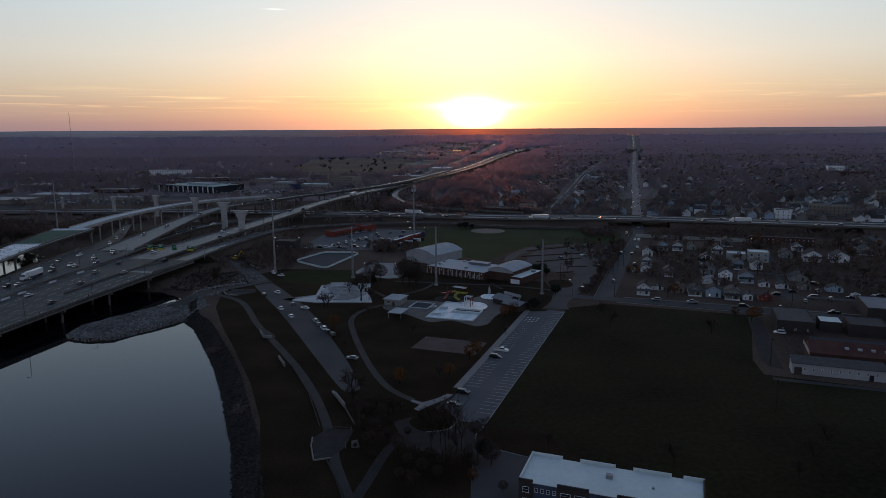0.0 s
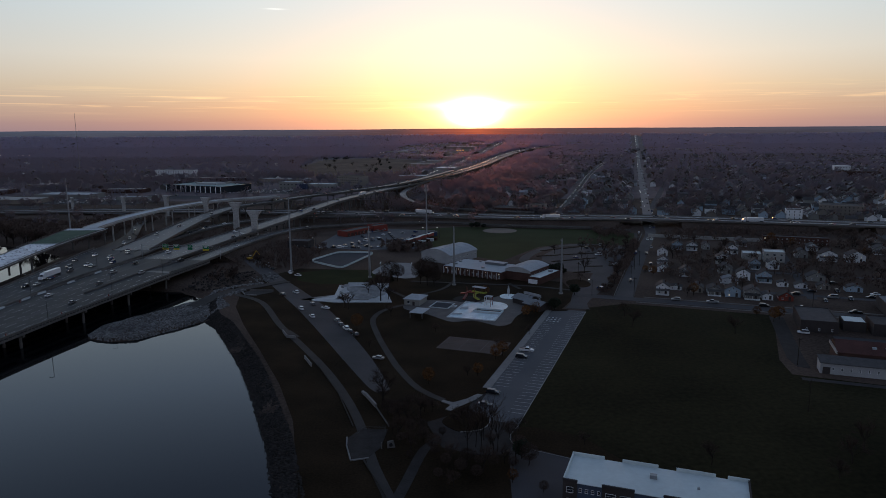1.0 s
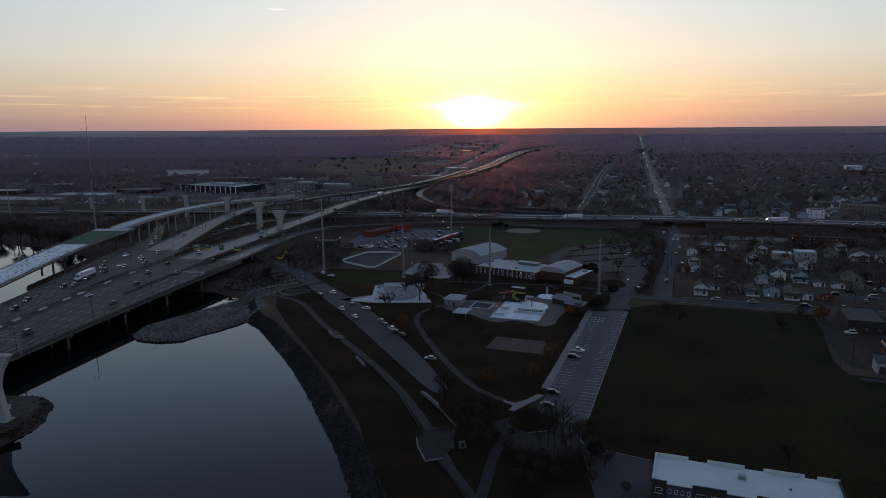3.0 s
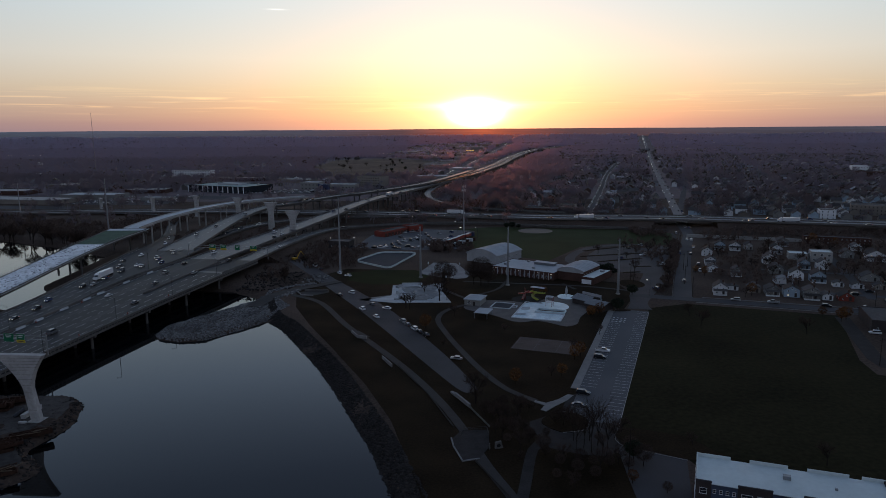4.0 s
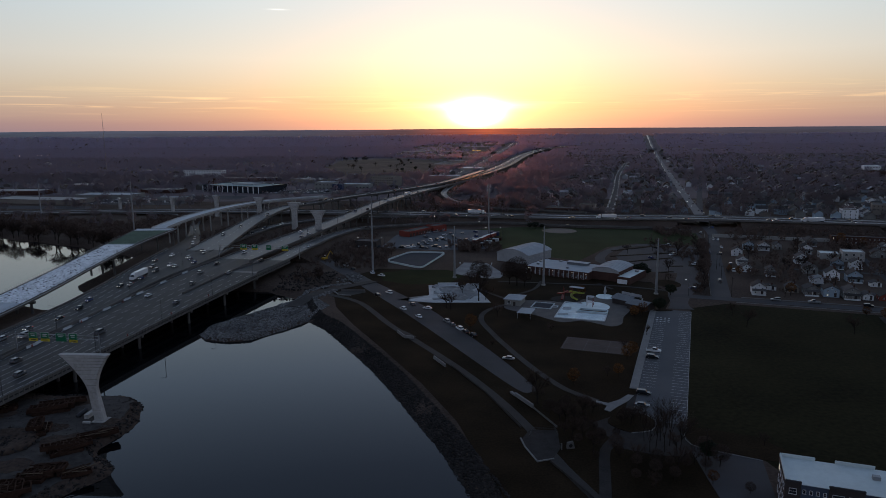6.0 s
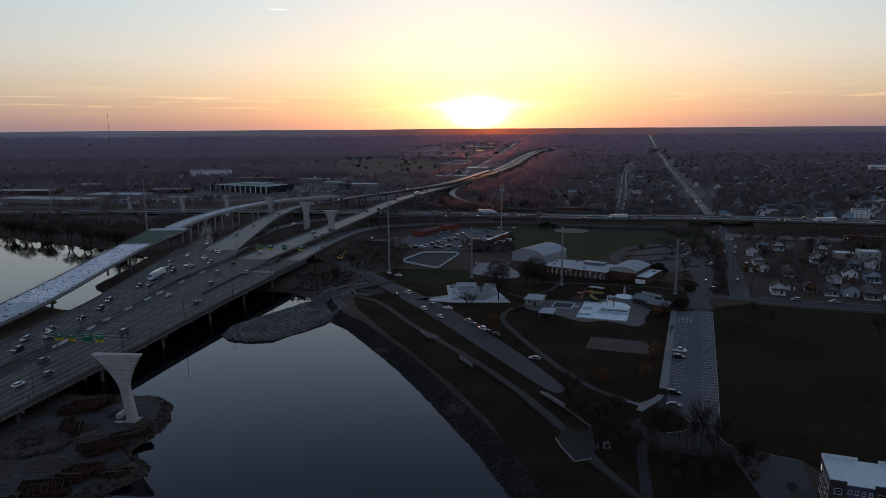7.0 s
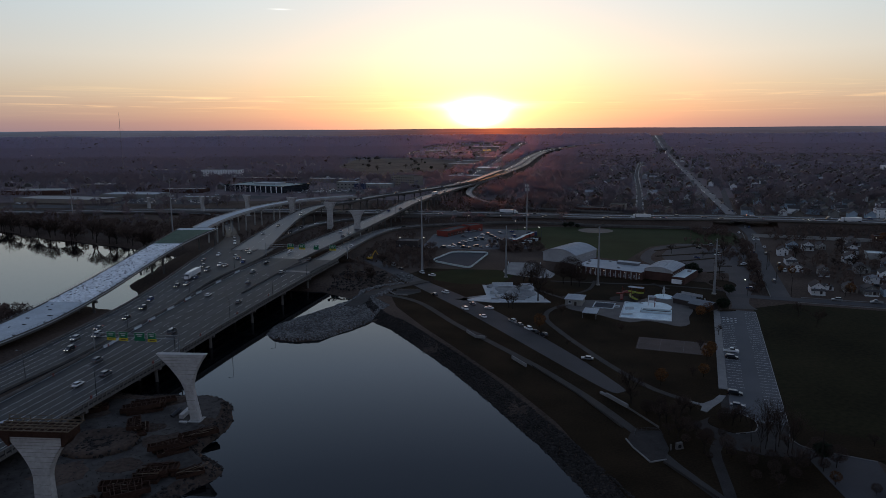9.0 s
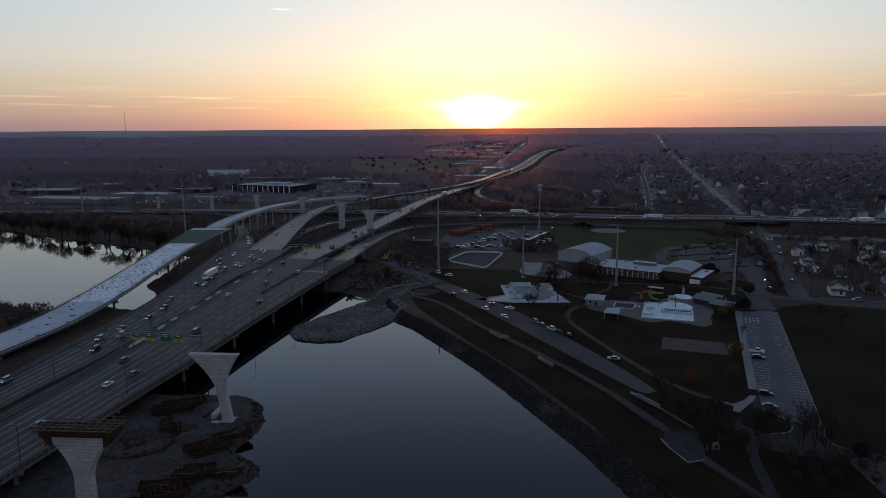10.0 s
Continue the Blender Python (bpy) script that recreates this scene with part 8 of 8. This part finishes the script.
for z in (39, 42.5):
    part("platform", prism(bmesh.new(), circle(0, 0, 1.6, 1.6, 12), z, z + 0.12), M_STEEL, mast)
tall = thing("radio_mast", -777, 1444, 0, 0, "tall thin guyed radio mast far off", "mast")
part("shaft", tube(bmesh.new(), (0, 0, 0), (0, 0, 127), 0.55, 0.3, 4), M_STEEL, tall)
for k in range(3):
    a = k * 2.094
    part("guy_wire", tube(bmesh.new(), (0, 0, 100), (60 * math.cos(a), 60 * math.sin(a), 0), 0.04, 0.04, 3), M_DARKSTEEL, tall)


def lamp_post(x, y, z, h, rz, lit=False, two=False, group="street lamps"):
    t = thing("street_lamp", x, y, z, rz, "slim steel street lamp with a lit head" if lit else "slim steel street lamp", "street lamp", group)
    part("pole", tube(bmesh.new(), (0, 0, -0.2), (0, 0, h), 0.13, 0.08, 6), M_DARKSTEEL, t)
    for s in ((1, -1) if two else (1,)):
        part("arm", tube(bmesh.new(), (0, 0, h - 0.1), (s * 1.8, 0, h + 0.25), 0.06, 0.05, 5), M_DARKSTEEL, t)
        part("lamp_head", boxes((s * 2.1 - 0.4, s * 2.1 + 0.4, -0.18, 0.18, h + 0.15, h + 0.32)), M_LAMP if lit else M_STEEL, t)
    return t


lamp0 = lamp_post(*(along(R_MAIN, 200)[0]), 10, 0)
for line, ss, e, h in ((R_MAIN, range(235, 450, 45), 0.97, 10), (R_LEFT, range(190, 450, 60), 0.97, 11), (R_HWY, range(760, 1600, 70), -0.99, 11), (R_FLY, range(90, 600, 60), 0.96, 10)):
    for s in ss:
        p, side, w = along(line, s)
        q = p + side * e * w / 2
        copy_thing(lamp0, pose(q[0], q[1], q[2] + 0.9, 0, 0, math.degrees(math.atan2(side[1], side[0])) + (180 if e > 0 else 0)))
p, side, w = along(R_MAIN, 190)
lamp0.matrix_basis = pose(*(p + side * 0.97 * w / 2 + np.array((0, 0, 0.9))), 0, 0, math.degrees(math.atan2(side[1], side[0])) + 180)
for x, y in ((-40, 640), (-70, 640), (-26, 563), (-126, 512), (-108, 512), (-30, 600), (70, 361), (-14, 562)):
    lamp_post(x, y, 0, 9, 200, True, group="lit yard lamps")
for x, y in ((106, 206), (92, 358), (99, 390), (112, 430), (122, 470), (135, 505), (9, 173), (125, 250), (176, 335), (214, 318), (160, 380), (236, 350), (288, 380), (70, 400), (84, 440), (118, 440)):
    t = thing("utility_pole", x, y, 0, 20, "weathered wooden utility pole with a crossarm", "utility pole", "utility poles")
    part("pole", tube(bmesh.new(), (0, 0, -0.3), (0, 0, 11), 0.16, 0.11, 6), M_BARK, t)
    part("crossarm", boxes((-1.2, 1.2, -0.07, 0.07, 10, 10.15)), M_BARK, t)


def gantry(x, y, z, rz, span, low, signs, label):
    """A sign bridge over the roadway, with panels turned to the oncoming drivers."""
    t = thing("sign_gantry", x, y, z, rz, label, "sign gantry", "sign gantries")
    for i in (-1, 1):
        part("post", tube(bmesh.new(), (i * span / 2, 0, -0.3), (i * span / 2, 0, low + 3.2), 0.25, 0.22, 8), M_STEEL, t)
    for zz in (low + 1.0, low + 2.4):
        part("chord", boxes((-span / 2, span / 2, -0.12, 0.12, zz, zz + 0.22)), M_STEEL, t)
    for k, (sx, sw, yellow) in enumerate(signs):
        s = part("sign_panel", boxes((sx - sw / 2, sx + sw / 2, -0.4, -0.3, low + (0.9 if yellow else 0.0), low + 3.3)), M_SIGN, t, "green direction sign")
        part("sign_border", boxes((sx - sw / 2 + 0.1, sx + sw / 2 - 0.1, -0.42, -0.404, low + 3.4, low + 3.5), (sx - sw / 2 + 0.1, sx - sw / 2 + 0.2, -0.42, -0.404, low + 1.0, low + 3.39), (sx + sw / 2 - 0.2, sx + sw / 2 - 0.1, -0.42, -0.404, low + 1.0, low + 3.39)), M_PAINT, s)
        part("text_bar", boxes((sx - sw * 0.32, sx + sw * 0.28, -0.42, -0.404, low + 2.5, low + 2.8)), M_PAINT, s)
        part("text_bar", boxes((sx - sw * 0.25, sx + sw * 0.2, -0.42, -0.404, low + 1.8, low + 2.1)), M_PAINT, s)
        if yellow:
            y_ = part("exit_panel", boxes((sx - sw / 2, sx + sw / 2, -0.4, -0.3, low - 0.2, low + 0.88)), M_SIGN_Y, t, "yellow exit-only strip")
            part("text_bar", boxes((sx - sw * 0.3, sx + sw * 0.3, -0.42, -0.404, low + 0.2, low + 0.5)), M_DARKSTEEL, y_)
    return t


gantry(-214, 258, 4.5, -8, 36, 4.6, [(-10.1, 3.8, True), (-4.9, 3.8, True), (2.0, 4.6, False), (7.2, 3.7, True)], "green highway signs with yellow strips on a steel gantry")
gantry(-186, 448, 6.5, -12, 58, 5.2, [(-10.8, 4.6, True), (-2.7, 4.3, True), (7.4, 3.6, False), (19.0, 4.6, True)], "green highway signs on a steel gantry by the ramps")

# median barrier pieces, a work zone's drums and concrete blocks
block = finish(loft(bmesh.new(), [[(-0.4, yy, 0), (0.4, yy, 0), (0.15, yy, 0.35), (0.1, yy, 1.0), (-0.1, yy, 1.0), (-0.15, yy, 0.35)] for yy in (-2.9, 2.9)]), "barrier_block", M_CONC_NEW)
for k in range(30):
    if k not in (4, 5, 8, 10, 13, 16, 18, 22, 26):
        continue
    p, side, w = along(R_MAIN, 262 + 6.1 * k)
    ob = new("barrier_block", block)
    q = p - side * (w / 2 - 1.6)
    ob.matrix_basis = pose(q[0], q[1], q[2] + 0.01, 0, 0, math.degrees(math.atan2(side[1], side[0])))
    tagged(ob, "white precast concrete barrier block in the median", "barrier", "median barrier blocks")
drum = finish(tube(bmesh.new(), (0, 0, 0), (0, 0, 1.0), 0.3, 0.24, 8), "traffic_drum", M_ORANGE)
for k in range(14):
    p, side, w = along(R_MAIN, 150 + 17 * k)
    ob = new("traffic_drum", drum)
    q = p + side * (0.84 if k % 2 else -0.88) * w / 2
    ob.matrix_basis = pose(q[0], q[1], q[2] + 0.01)
    tagged(ob, "orange traffic drum on the road shoulder", "traffic drum", "traffic drums")
# dark longitudinal joint barrier between the carriageways further on
seg = stretch(R_MAIN, 370, 470)
dv_ = thing("road_divider", 0, 0, 0, 0, "dark concrete divider between carriageways", "barrier", kind="structure")
piece("divider", sweep(seg, rail(0.12, 0.6, 0.005, 0.9), M_CONC_DARK, "divider"), dv_)

# ---- river edge, spit and building island ----
def stones(spots, name, material, label, seed):
    """Broken rocks: each (x, y, z, size), a skewed block of its own."""
    rg = random.Random(seed)
    v, f = [], []
    corner = ((-1, -1, -1), (1, -1, -1), (1, 1, -1), (-1, 1, -1), (-0.7, -0.6, 0.8), (0.6, -0.7, 1), (0.7, 0.6, 0.7), (-0.6, 0.7, 0.9))
    for x, y, z, s in spots:
        a = rg.uniform(0, 6.28)
        n = len(v)
        sx, sy, sz = s * rg.uniform(0.7, 1.3), s * rg.uniform(0.6, 1.1), s * rg.uniform(0.4, 0.8)
        for cx, cy, cz in corner:
            px_, py_ = cx * sx * rg.uniform(0.7, 1.2), cy * sy * rg.uniform(0.7, 1.2)
            v.append((x + px_ * math.cos(a) - py_ * math.sin(a), y + px_ * math.sin(a) + py_ * math.cos(a), z + cz * sz))
        f += [(n + 3, n + 2, n + 1, n), (n + 4, n + 5, n + 6, n + 7), (n, n + 1, n + 5, n + 4), (n + 1, n + 2, n + 6, n + 5), (n + 2, n + 3, n + 7, n + 6), (n + 3, n, n + 4, n + 7)]
    tagged(new(name, arrays(name, v, f, material)), label, "rocks", kind="stuff")


rs = random.Random(91)
edge_pts = LAND[1:12]
spots = []
for (ax, ay), (bx, by) in zip(edge_pts, edge_pts[1:]):
    l = math.hypot(bx - ax, by - ay)
    nx_, ny_ = (by - ay) / l, -(bx - ax) / l
    for k in range(int(l * 50)):
        t, d = rs.random(), rs.uniform(-0.6, 7.5)
        x, y = ax + (bx - ax) * t + nx_ * d, ay + (by - ay) * t + ny_ * d
        spots.append((x, y, float(np.clip(-3.0 + 0.42 * d, -3.2, 0.0)), rs.uniform(0.14, 0.48)))
stones(spots, "riprap", M_ROCK, "broken grey riprap along the river edge", 1)


def fill(poly, n, z, lo, hi, edge_only=None):
    xs, ys = [p[0] for p in poly], [p[1] for p in poly]
    X = np.array([rs.uniform(min(xs) - 2, max(xs) + 2) for _ in range(n)])
    Y = np.array([rs.uniform(min(ys) - 2, max(ys) + 2) for _ in range(n)])
    D = inside_by(X, Y, poly)
    Z = ground_z(X, Y)
    return [(x, y, float(zz), rs.uniform(lo, hi)) for x, y, d, zz in zip(X, Y, D, Z) if d > -0.4 and (edge_only is None or d < edge_only)]


stones(fill(SPIT, 22000, -1.5, 0.12, 0.5), "rubble", M_SPIT, "pale grey rubble heaped on a spit", 2)
stones(fill(ISLE, 16000, -1.0, 0.14, 0.55, 4.0), "rubble", M_ROCK, "brown rubble edge of the construction island", 3)
rj = random.Random(15)
shore = spline([(-250, 224, 0, 1), (-202, 224, 0, 1), (-176, 226, 0, 1), (-168, 219, 0, 1), (-166, 208, 0, 1), (-166.5, 198, 0, 1), (-168, 188, 0, 1), (-160, 178, 0, 1), (-165, 163, 0, 1), (-181, 140, 0, 1), (-197, 114, 0, 1), (-250, 96, 0, 1)], 1.6)
slab("gravel", [(q[0][0] + rj.uniform(-0.9, 0.9), q[0][1] + rj.uniform(-0.9, 0.9)) for q in shore], -0.97, M_GRAVEL, "packed gravel of the construction island", "gravel", 0.4)


def form_stack(x, y, rz, l, w, n, label):
    """Rusted shutter frames piled on each other, with loose timbers on top."""
    t = thing("formwork_pile", x, y, -0.97, rz, label, "formwork", "material stacks")
    rg = random.Random(int(x * 7 + y))
    for k in range(n):
        bm = bmesh.new()
        a, h = l * rg.uniform(0.6, 1.0) / 2, rg.uniform(0.9, 1.5)
        b2 = w * rg.uniform(0.35, 0.6) / 2
        for s in (-1, 1):
            box(bm, -a, a, s * b2 - 0.1, s * b2 + 0.1, 0, h)
            box(bm, s * a - 0.1, s * a + 0.1, -b2 + 0.1, b2 - 0.1, 0, h)
        for i in range(int(a / 0.8)):
            box(bm, -a + 0.8 + i * 1.6, -a + 1.0 + i * 1.6, -b2 + 0.1, b2 - 0.1, h - 0.2, h)
        box(bm, -a + 0.1, a - 0.1, -b2 + 0.1, b2 - 0.1, 0.1, 0.3)
        piece("shutter_frame", finish(bm, "shutter_frame", M_RUST), t, pose(rg.uniform(-0.2, 0.2) * l, (k % 3 - 1) * w * 0.33, 1.15 * (k // 3), rg.uniform(-5, 5), rg.uniform(-4, 4), rg.uniform(-16, 16)))
    for k in range(7):
        piece("timber", finish(boxes((-l * 0.35, l * 0.35, -0.09, 0.09, 0, 0.16)), "timber", M_TIMBER if k % 2 else M_RUST), t, pose(rg.uniform(-1.5, 1.5), rg.uniform(-w / 2, w / 2), rg.uniform(1.2, 2.4) if n > 3 else 1.3, rg.uniform(-5, 5), rg.uniform(-6, 6), rg.uniform(-30, 30)))
    return t


for q in ((-191, 215, 24, 14, 6, 6), (-187.5, 199, -58, 10, 5, 5), (-171.5, 185, 38, 13, 5, 6), (-166.8, 195, 42, 9, 3, 3), (-170, 169.5, 8, 10, 6, 6), (-174, 161, 20, 10, 6, 6), (-208, 214, 20, 9, 4, 3), (-160.5, 172, 35, 8, 3, 3), (-182, 155, 30, 9, 5, 4)):
    form_stack(*q, "pile of rusted shutter frames and loose timbers")
spoil = bmesh.new()
rg = random.Random(3)
N_ = 14
ring = []
for r, z in ((12, -1.2), (10.5, 0.2), (9.2, 0.5), (7.0, -0.2), (3.5, -0.5), (0.3, -0.4)):
    ring.append([((r + rg.uniform(-0.8, 0.8) * (r > 1)) * math.cos(k * 2 * math.pi / N_), 0.8 * (r + rg.uniform(-0.6, 0.6) * (r > 1)) * math.sin(k * 2 * math.pi / N_), z + rg.uniform(-0.15, 0.15)) for k in range(N_)])
stones([(x, y, z + 0.1, s * 0.7) for x, y, z, s in fill(ISLE, 5200, -1.0, 0.1, 0.4)], "debris", M_GRAVEL, "loose stones and dirt clods over the island", 6)
for k, (x, y, r) in enumerate(((-186, 222, 6), (-176, 191, 8), (-200, 190, 9), (-170, 174, 7), (-196, 172, 9), (-184, 200, 5), (-210, 212, 8), (-182, 176, 7), (-168, 205, 4))):
    rq = random.Random(k)
    slab("dirt_patch", [(x + r * (0.6 + 0.5 * rq.random()) * math.cos(a * 0.449), y + r * (0.5 + 0.4 * rq.random()) * math.sin(a * 0.449)) for a in range(14)], -0.93 + 0.004 * k, M_GROUND, "patch of dark churned earth", "earth", 0.1)
stones([(-194.5 + r * math.cos(a), 189.5 + 0.8 * r * math.sin(a), 0.1 if 8 < r < 11 else -0.5, rs.uniform(0.12, 0.6)) for r, a in [(rs.uniform(2, 12), rs.uniform(0, 6.28)) for _ in range(420)]], "debris", M_ROCK, "clods and broken stone on the ring bank", 8)
ob = new("earth_mound", finish(loft(spoil, ring), "earth_mound", M_GROUND, True))
ob.matrix_basis = pose(-194.5, 189.5, 0)
tagged(ob, "ring-shaped bank of dark earth round a shallow pit", "earth heap")
stub = thing("form_tube", -180.5, 208, -0.95, 0, "dark steel casing leaning by the pier foot", "casing")
part("casing", tube(bmesh.new(), (0, 0, 0.3), (1.6, 3.0, 1.5), 0.7, 0.7, 14), M_DARKSTEEL, stub)
# columns and debris below the bridge abutment
stones([(rs.uniform(-160, -130), rs.uniform(380, 430), 0.1, rs.uniform(0.2, 0.9)) for _ in range(420)], "debris", M_ROCK, "scattered pale building debris on bare ground", 5)
slab("gravel", [(-146, 380), (-128, 378), (-118, 395), (-126, 425), (-144, 432), (-156, 408)], 0.03, M_GROUND, "bare gravelly building ground", "gravel")
exc = thing("excavator", -146, 470, 0, -35, "yellow tracked excavator at rest by the ramp", "excavator")
part("track", boxes((-1.5, -0.9, -2, 2, 0, 0.9)), M_DARKSTEEL, exc)
part("track", boxes((0.9, 1.5, -2, 2, 0, 0.9)), M_DARKSTEEL, exc)
part("body", boxes((-1.4, 1.4, -2.2, 1.2, 0.95, 2.2)), M_DIGGER, exc)
part("cab", boxes((-1.3, -0.2, 0, 1.5, 2.21, 3.2)), M_GLASS, exc)
part("boom", tube(bmesh.new(), (0.4, 1.2, 1.8), (0.4, 5, 6), 0.35, 0.3, 4), M_DIGGER, exc)
part("arm", tube(bmesh.new(), (0.4, 5, 6), (0.4, 8, 2.5), 0.28, 0.2, 4), M_DIGGER, exc)
part("bucket", boxes((-0.3, 1.1, 7.4, 8.6, 1.4, 2.5)), M_DARKSTEEL, exc)

# ---- riverside walls and overlooks ----
def wall_run(name, pts, h, label, z=-0.2, t=0.5, mt=M_CONC):
    bm = bmesh.new()
    for (ax, ay), (bx, by) in zip(pts, pts[1:]):
        d = Vector((bx - ax, by - ay)).normalized()
        n = Vector((-d.y, d.x)) * t / 2
        e = d * t / 2
        prism(bm, [(ax - n.x - e.x, ay - n.y - e.y), (bx - n.x + e.x, by - n.y + e.y), (bx + n.x + e.x, by + n.y + e.y), (ax + n.x - e.x, ay + n.y - e.y)], z, h)
    tagged(new(name, finish(bm, name, mt)), label, "wall")


wall_run("overlook_wall", [(-83, 296.5), (-79.4, 288.6), (-75.6, 287.2)], 1.3, "angular weathered concrete overlook wall", -0.6, 0.45, M_WALKWAY)
wall_run("overlook_wall", [(-66, 260.8), (-61.6, 251.4)], 1.3, "short weathered concrete wall beside the footpath", -0.6, 0.45, M_WALKWAY)
slab("terrace", [(-82.7, 296.7), (-79.1, 289), (-75.6, 287.7), (-74.2, 290), (-80.4, 299.5)], 0.1, M_PATH, "small paved overlook above the river bank", "terrace", 0.15)
# overlook at the head of the drive, and the dirt track down to the spit
wall_run("overlook_wall", [(-123.8, 374.2), (-120.5, 367.5), (-114.1, 366.0)], 0.5, "pale angular overlook wall at the end of the path", -2.4, 0.5, M_WALKWAY)
slab("terrace", [(-123.4, 374.4), (-120.2, 368.0), (-114.1, 366.4), (-106.3, 373.8), (-107.8, 380.6), (-116, 379)], 0.06, M_PATH, "paved overlook above the spit", "terrace", 0.6)
wall_run("overlook_rail", [(-120.5, 377.5), (-107.5, 376.8)], 1.0, "long low dark rail of the overlook", 0.0, 0.3, M_CONC_DARK)
ground_road("path", [(x, y, float(ground_z(x, y)) + 0.3, w) for x, y, w in ((-104.5, 401, 6), (-112, 393.5, 6), (-120, 386.5, 6.5), (-127.5, 379, 7), (-135, 366.5, 8), (-142, 348, 9))], M_PATH, "dirt track sloping down to the spit", "track", 0.1)
heap = []
for line, n in (([(-149, 352.6), (-145.7, 362.7), (-138.8, 378.7), (-129.5, 390.7), (-118, 396)], 420), ([(-140.7, 339), (-134.8, 358.3), (-127.4, 373.1), (-124.4, 379.8)], 320)):
    for k in range(n):
        t = rs.random() * (len(line) - 1)
        i = int(t)
        x, y = (line[i][j] + (line[i + 1][j] - line[i][j]) * (t - i) + rs.gauss(0, 0.9) for j in (0, 1))
        heap.append((x, y, float(ground_z(x, y)) + 0.15, rs.uniform(0.25, 0.8)))
for k in range(170):
    x, y = rs.gauss(-118, 4.5), rs.gauss(410, 7)
    if x < -113 + (410 - y) * 0.1:
        heap.append((x, y, 0.15, rs.uniform(0.2, 0.9)))
stones(heap, "rubble", M_SPIT, "pale stones heaped along the dirt track", 12)
wall_run("seat_wall", [(-37.4, 221.8), (-33.0, 212.2)], 1.3, "pale concrete seat wall facing the river", -0.2, 0.6, M_WALKWAY)
wall_run("seat_wall", [(-38.6, 224.6), (-37.6, 222.3)], 0.6, "low pale concrete end of the seat wall", -0.2, 0.9, M_WALKWAY)
wall_run("terrace_wall", [(-33.0, 212.2), (-27.4, 197)], 0.6, "thin weathered concrete wall going downhill", -0.2, 0.25, M_CONC_DARK)
wall_run("terrace_wall", [(-39.2, 189.4), (-38.6, 184.2), (-36.2, 175.2), (-31.6, 176.6)], 0.3, "pale angular terrace wall above the river", -1.6, 0.4, M_WALKWAY)
slab("terrace", [(-38.9, 189.2), (-38.2, 184.2), (-35.9, 175.6), (-31.6, 177), (-28.6, 183), (-27.6, 195), (-36, 195)], 0.12, M_DECKING, "paved terrace above the river", "terrace")
rail_t = thing("terrace_railing", 0, 0, 0, 0, "slim dark railing round the terrace lookout", "railing")
for (ax, ay), (bx, by) in (((-36.6, 190.5), (-35.0, 194.4)), ((-35.0, 194.4), (-28.4, 195.2)), ((-28.4, 195.2), (-28.0, 190.6))):
    for zz in (0.62, 1.1):
        part("rail", tube(bmesh.new(), (ax, ay, zz), (bx, by, zz), 0.04, 0.04, 5), M_DARKSTEEL, rail_t)
    for k in range(5):
        x, y = ax + (bx - ax) * k / 4, ay + (by - ay) * k / 4
        part("post", tube(bmesh.new(), (x, y, 0.1), (x, y, 1.15), 0.04, 0.04, 5), M_DARKSTEEL, rail_t)
marker = thing("stone_gate", -25.6, 183.2, 0, 14, "weathered stone block with a round opening", "stone marker")
part("block", loft(bmesh.new(), [[(-1.2, -0.4, -0.2), (1.2, -0.4, -0.2), (1.2, 0.4, -0.2), (-1.2, 0.4, -0.2)], [(-1.15, -0.35, 1.9), (0.6, -0.35, 2.1), (0.6, 0.35, 2.1), (-1.15, 0.35, 1.9)]]), M_CONC_DARK, marker)
part("opening", tube(bmesh.new(), (-0.2, -0.43, 0.95), (-0.2, 0.43, 0.95), 0.55, 0.55, 18), M_TYRE, marker, "dark round opening")
part("pillar", boxes((-3.0, -2.7, -0.2, 0.2, 0, 1.8)), M_CONC_DARK, marker)
wall_run("trail_wall", [(-59, 252), (-47, 224), (-38.4, 197)], 0.5, "low concrete wall along the path", -0.2, 0.25, M_PATH)
wall_run("trail_wall", [(-32.6, 175), (-26, 159), (-15, 130)], 0.7, "low concrete wall along the riverside path", -0.2, 0.25, M_PATH)
for k, (x, y) in enumerate(((-37, 537), (-32, 547), (-28, 557), (-22, 567))):
    tb = thing("box_trailer", x, y, 0, 62 + 3 * (k % 2), "parked box trailer with a pale roof and orange side", "trailer", "trailers in the yard")
    part("box", boxes((-5.2, 5.2, -1.25, 1.25, 1.0, 3.4)), M_ORANGE, tb, "faded orange side")
    part("roof", boxes((-5.3, 5.3, -1.3, 1.3, 3.404, 3.5)), M_ROOF_W, tb, "pale roof sheet")
    part("bumper", boxes((-5.4, -5.21, -1.1, 1.1, 0.5, 0.8)), M_DARKSTEEL, tb)
    part("landing_leg", boxes((3.4, 3.6, -0.9, 0.9, 0, 0.99)), M_DARKSTEEL, tb)
    for s in (-3.4, -2.2):
        for q in (-1.1, 0.8):
            part("wheel", tube(bmesh.new(), (s, q, 0.5), (s, q + 0.3, 0.5), 0.5, 0.5, 14), M_TYRE, tb)
wall_run("roadside_fence", [(80.8, 357), (92, 389), (114.5, 453), (143, 532), (160, 580)], 0.9, "long weathered fence beside the avenue", -0.1, 0.12, M_WALKWAY)
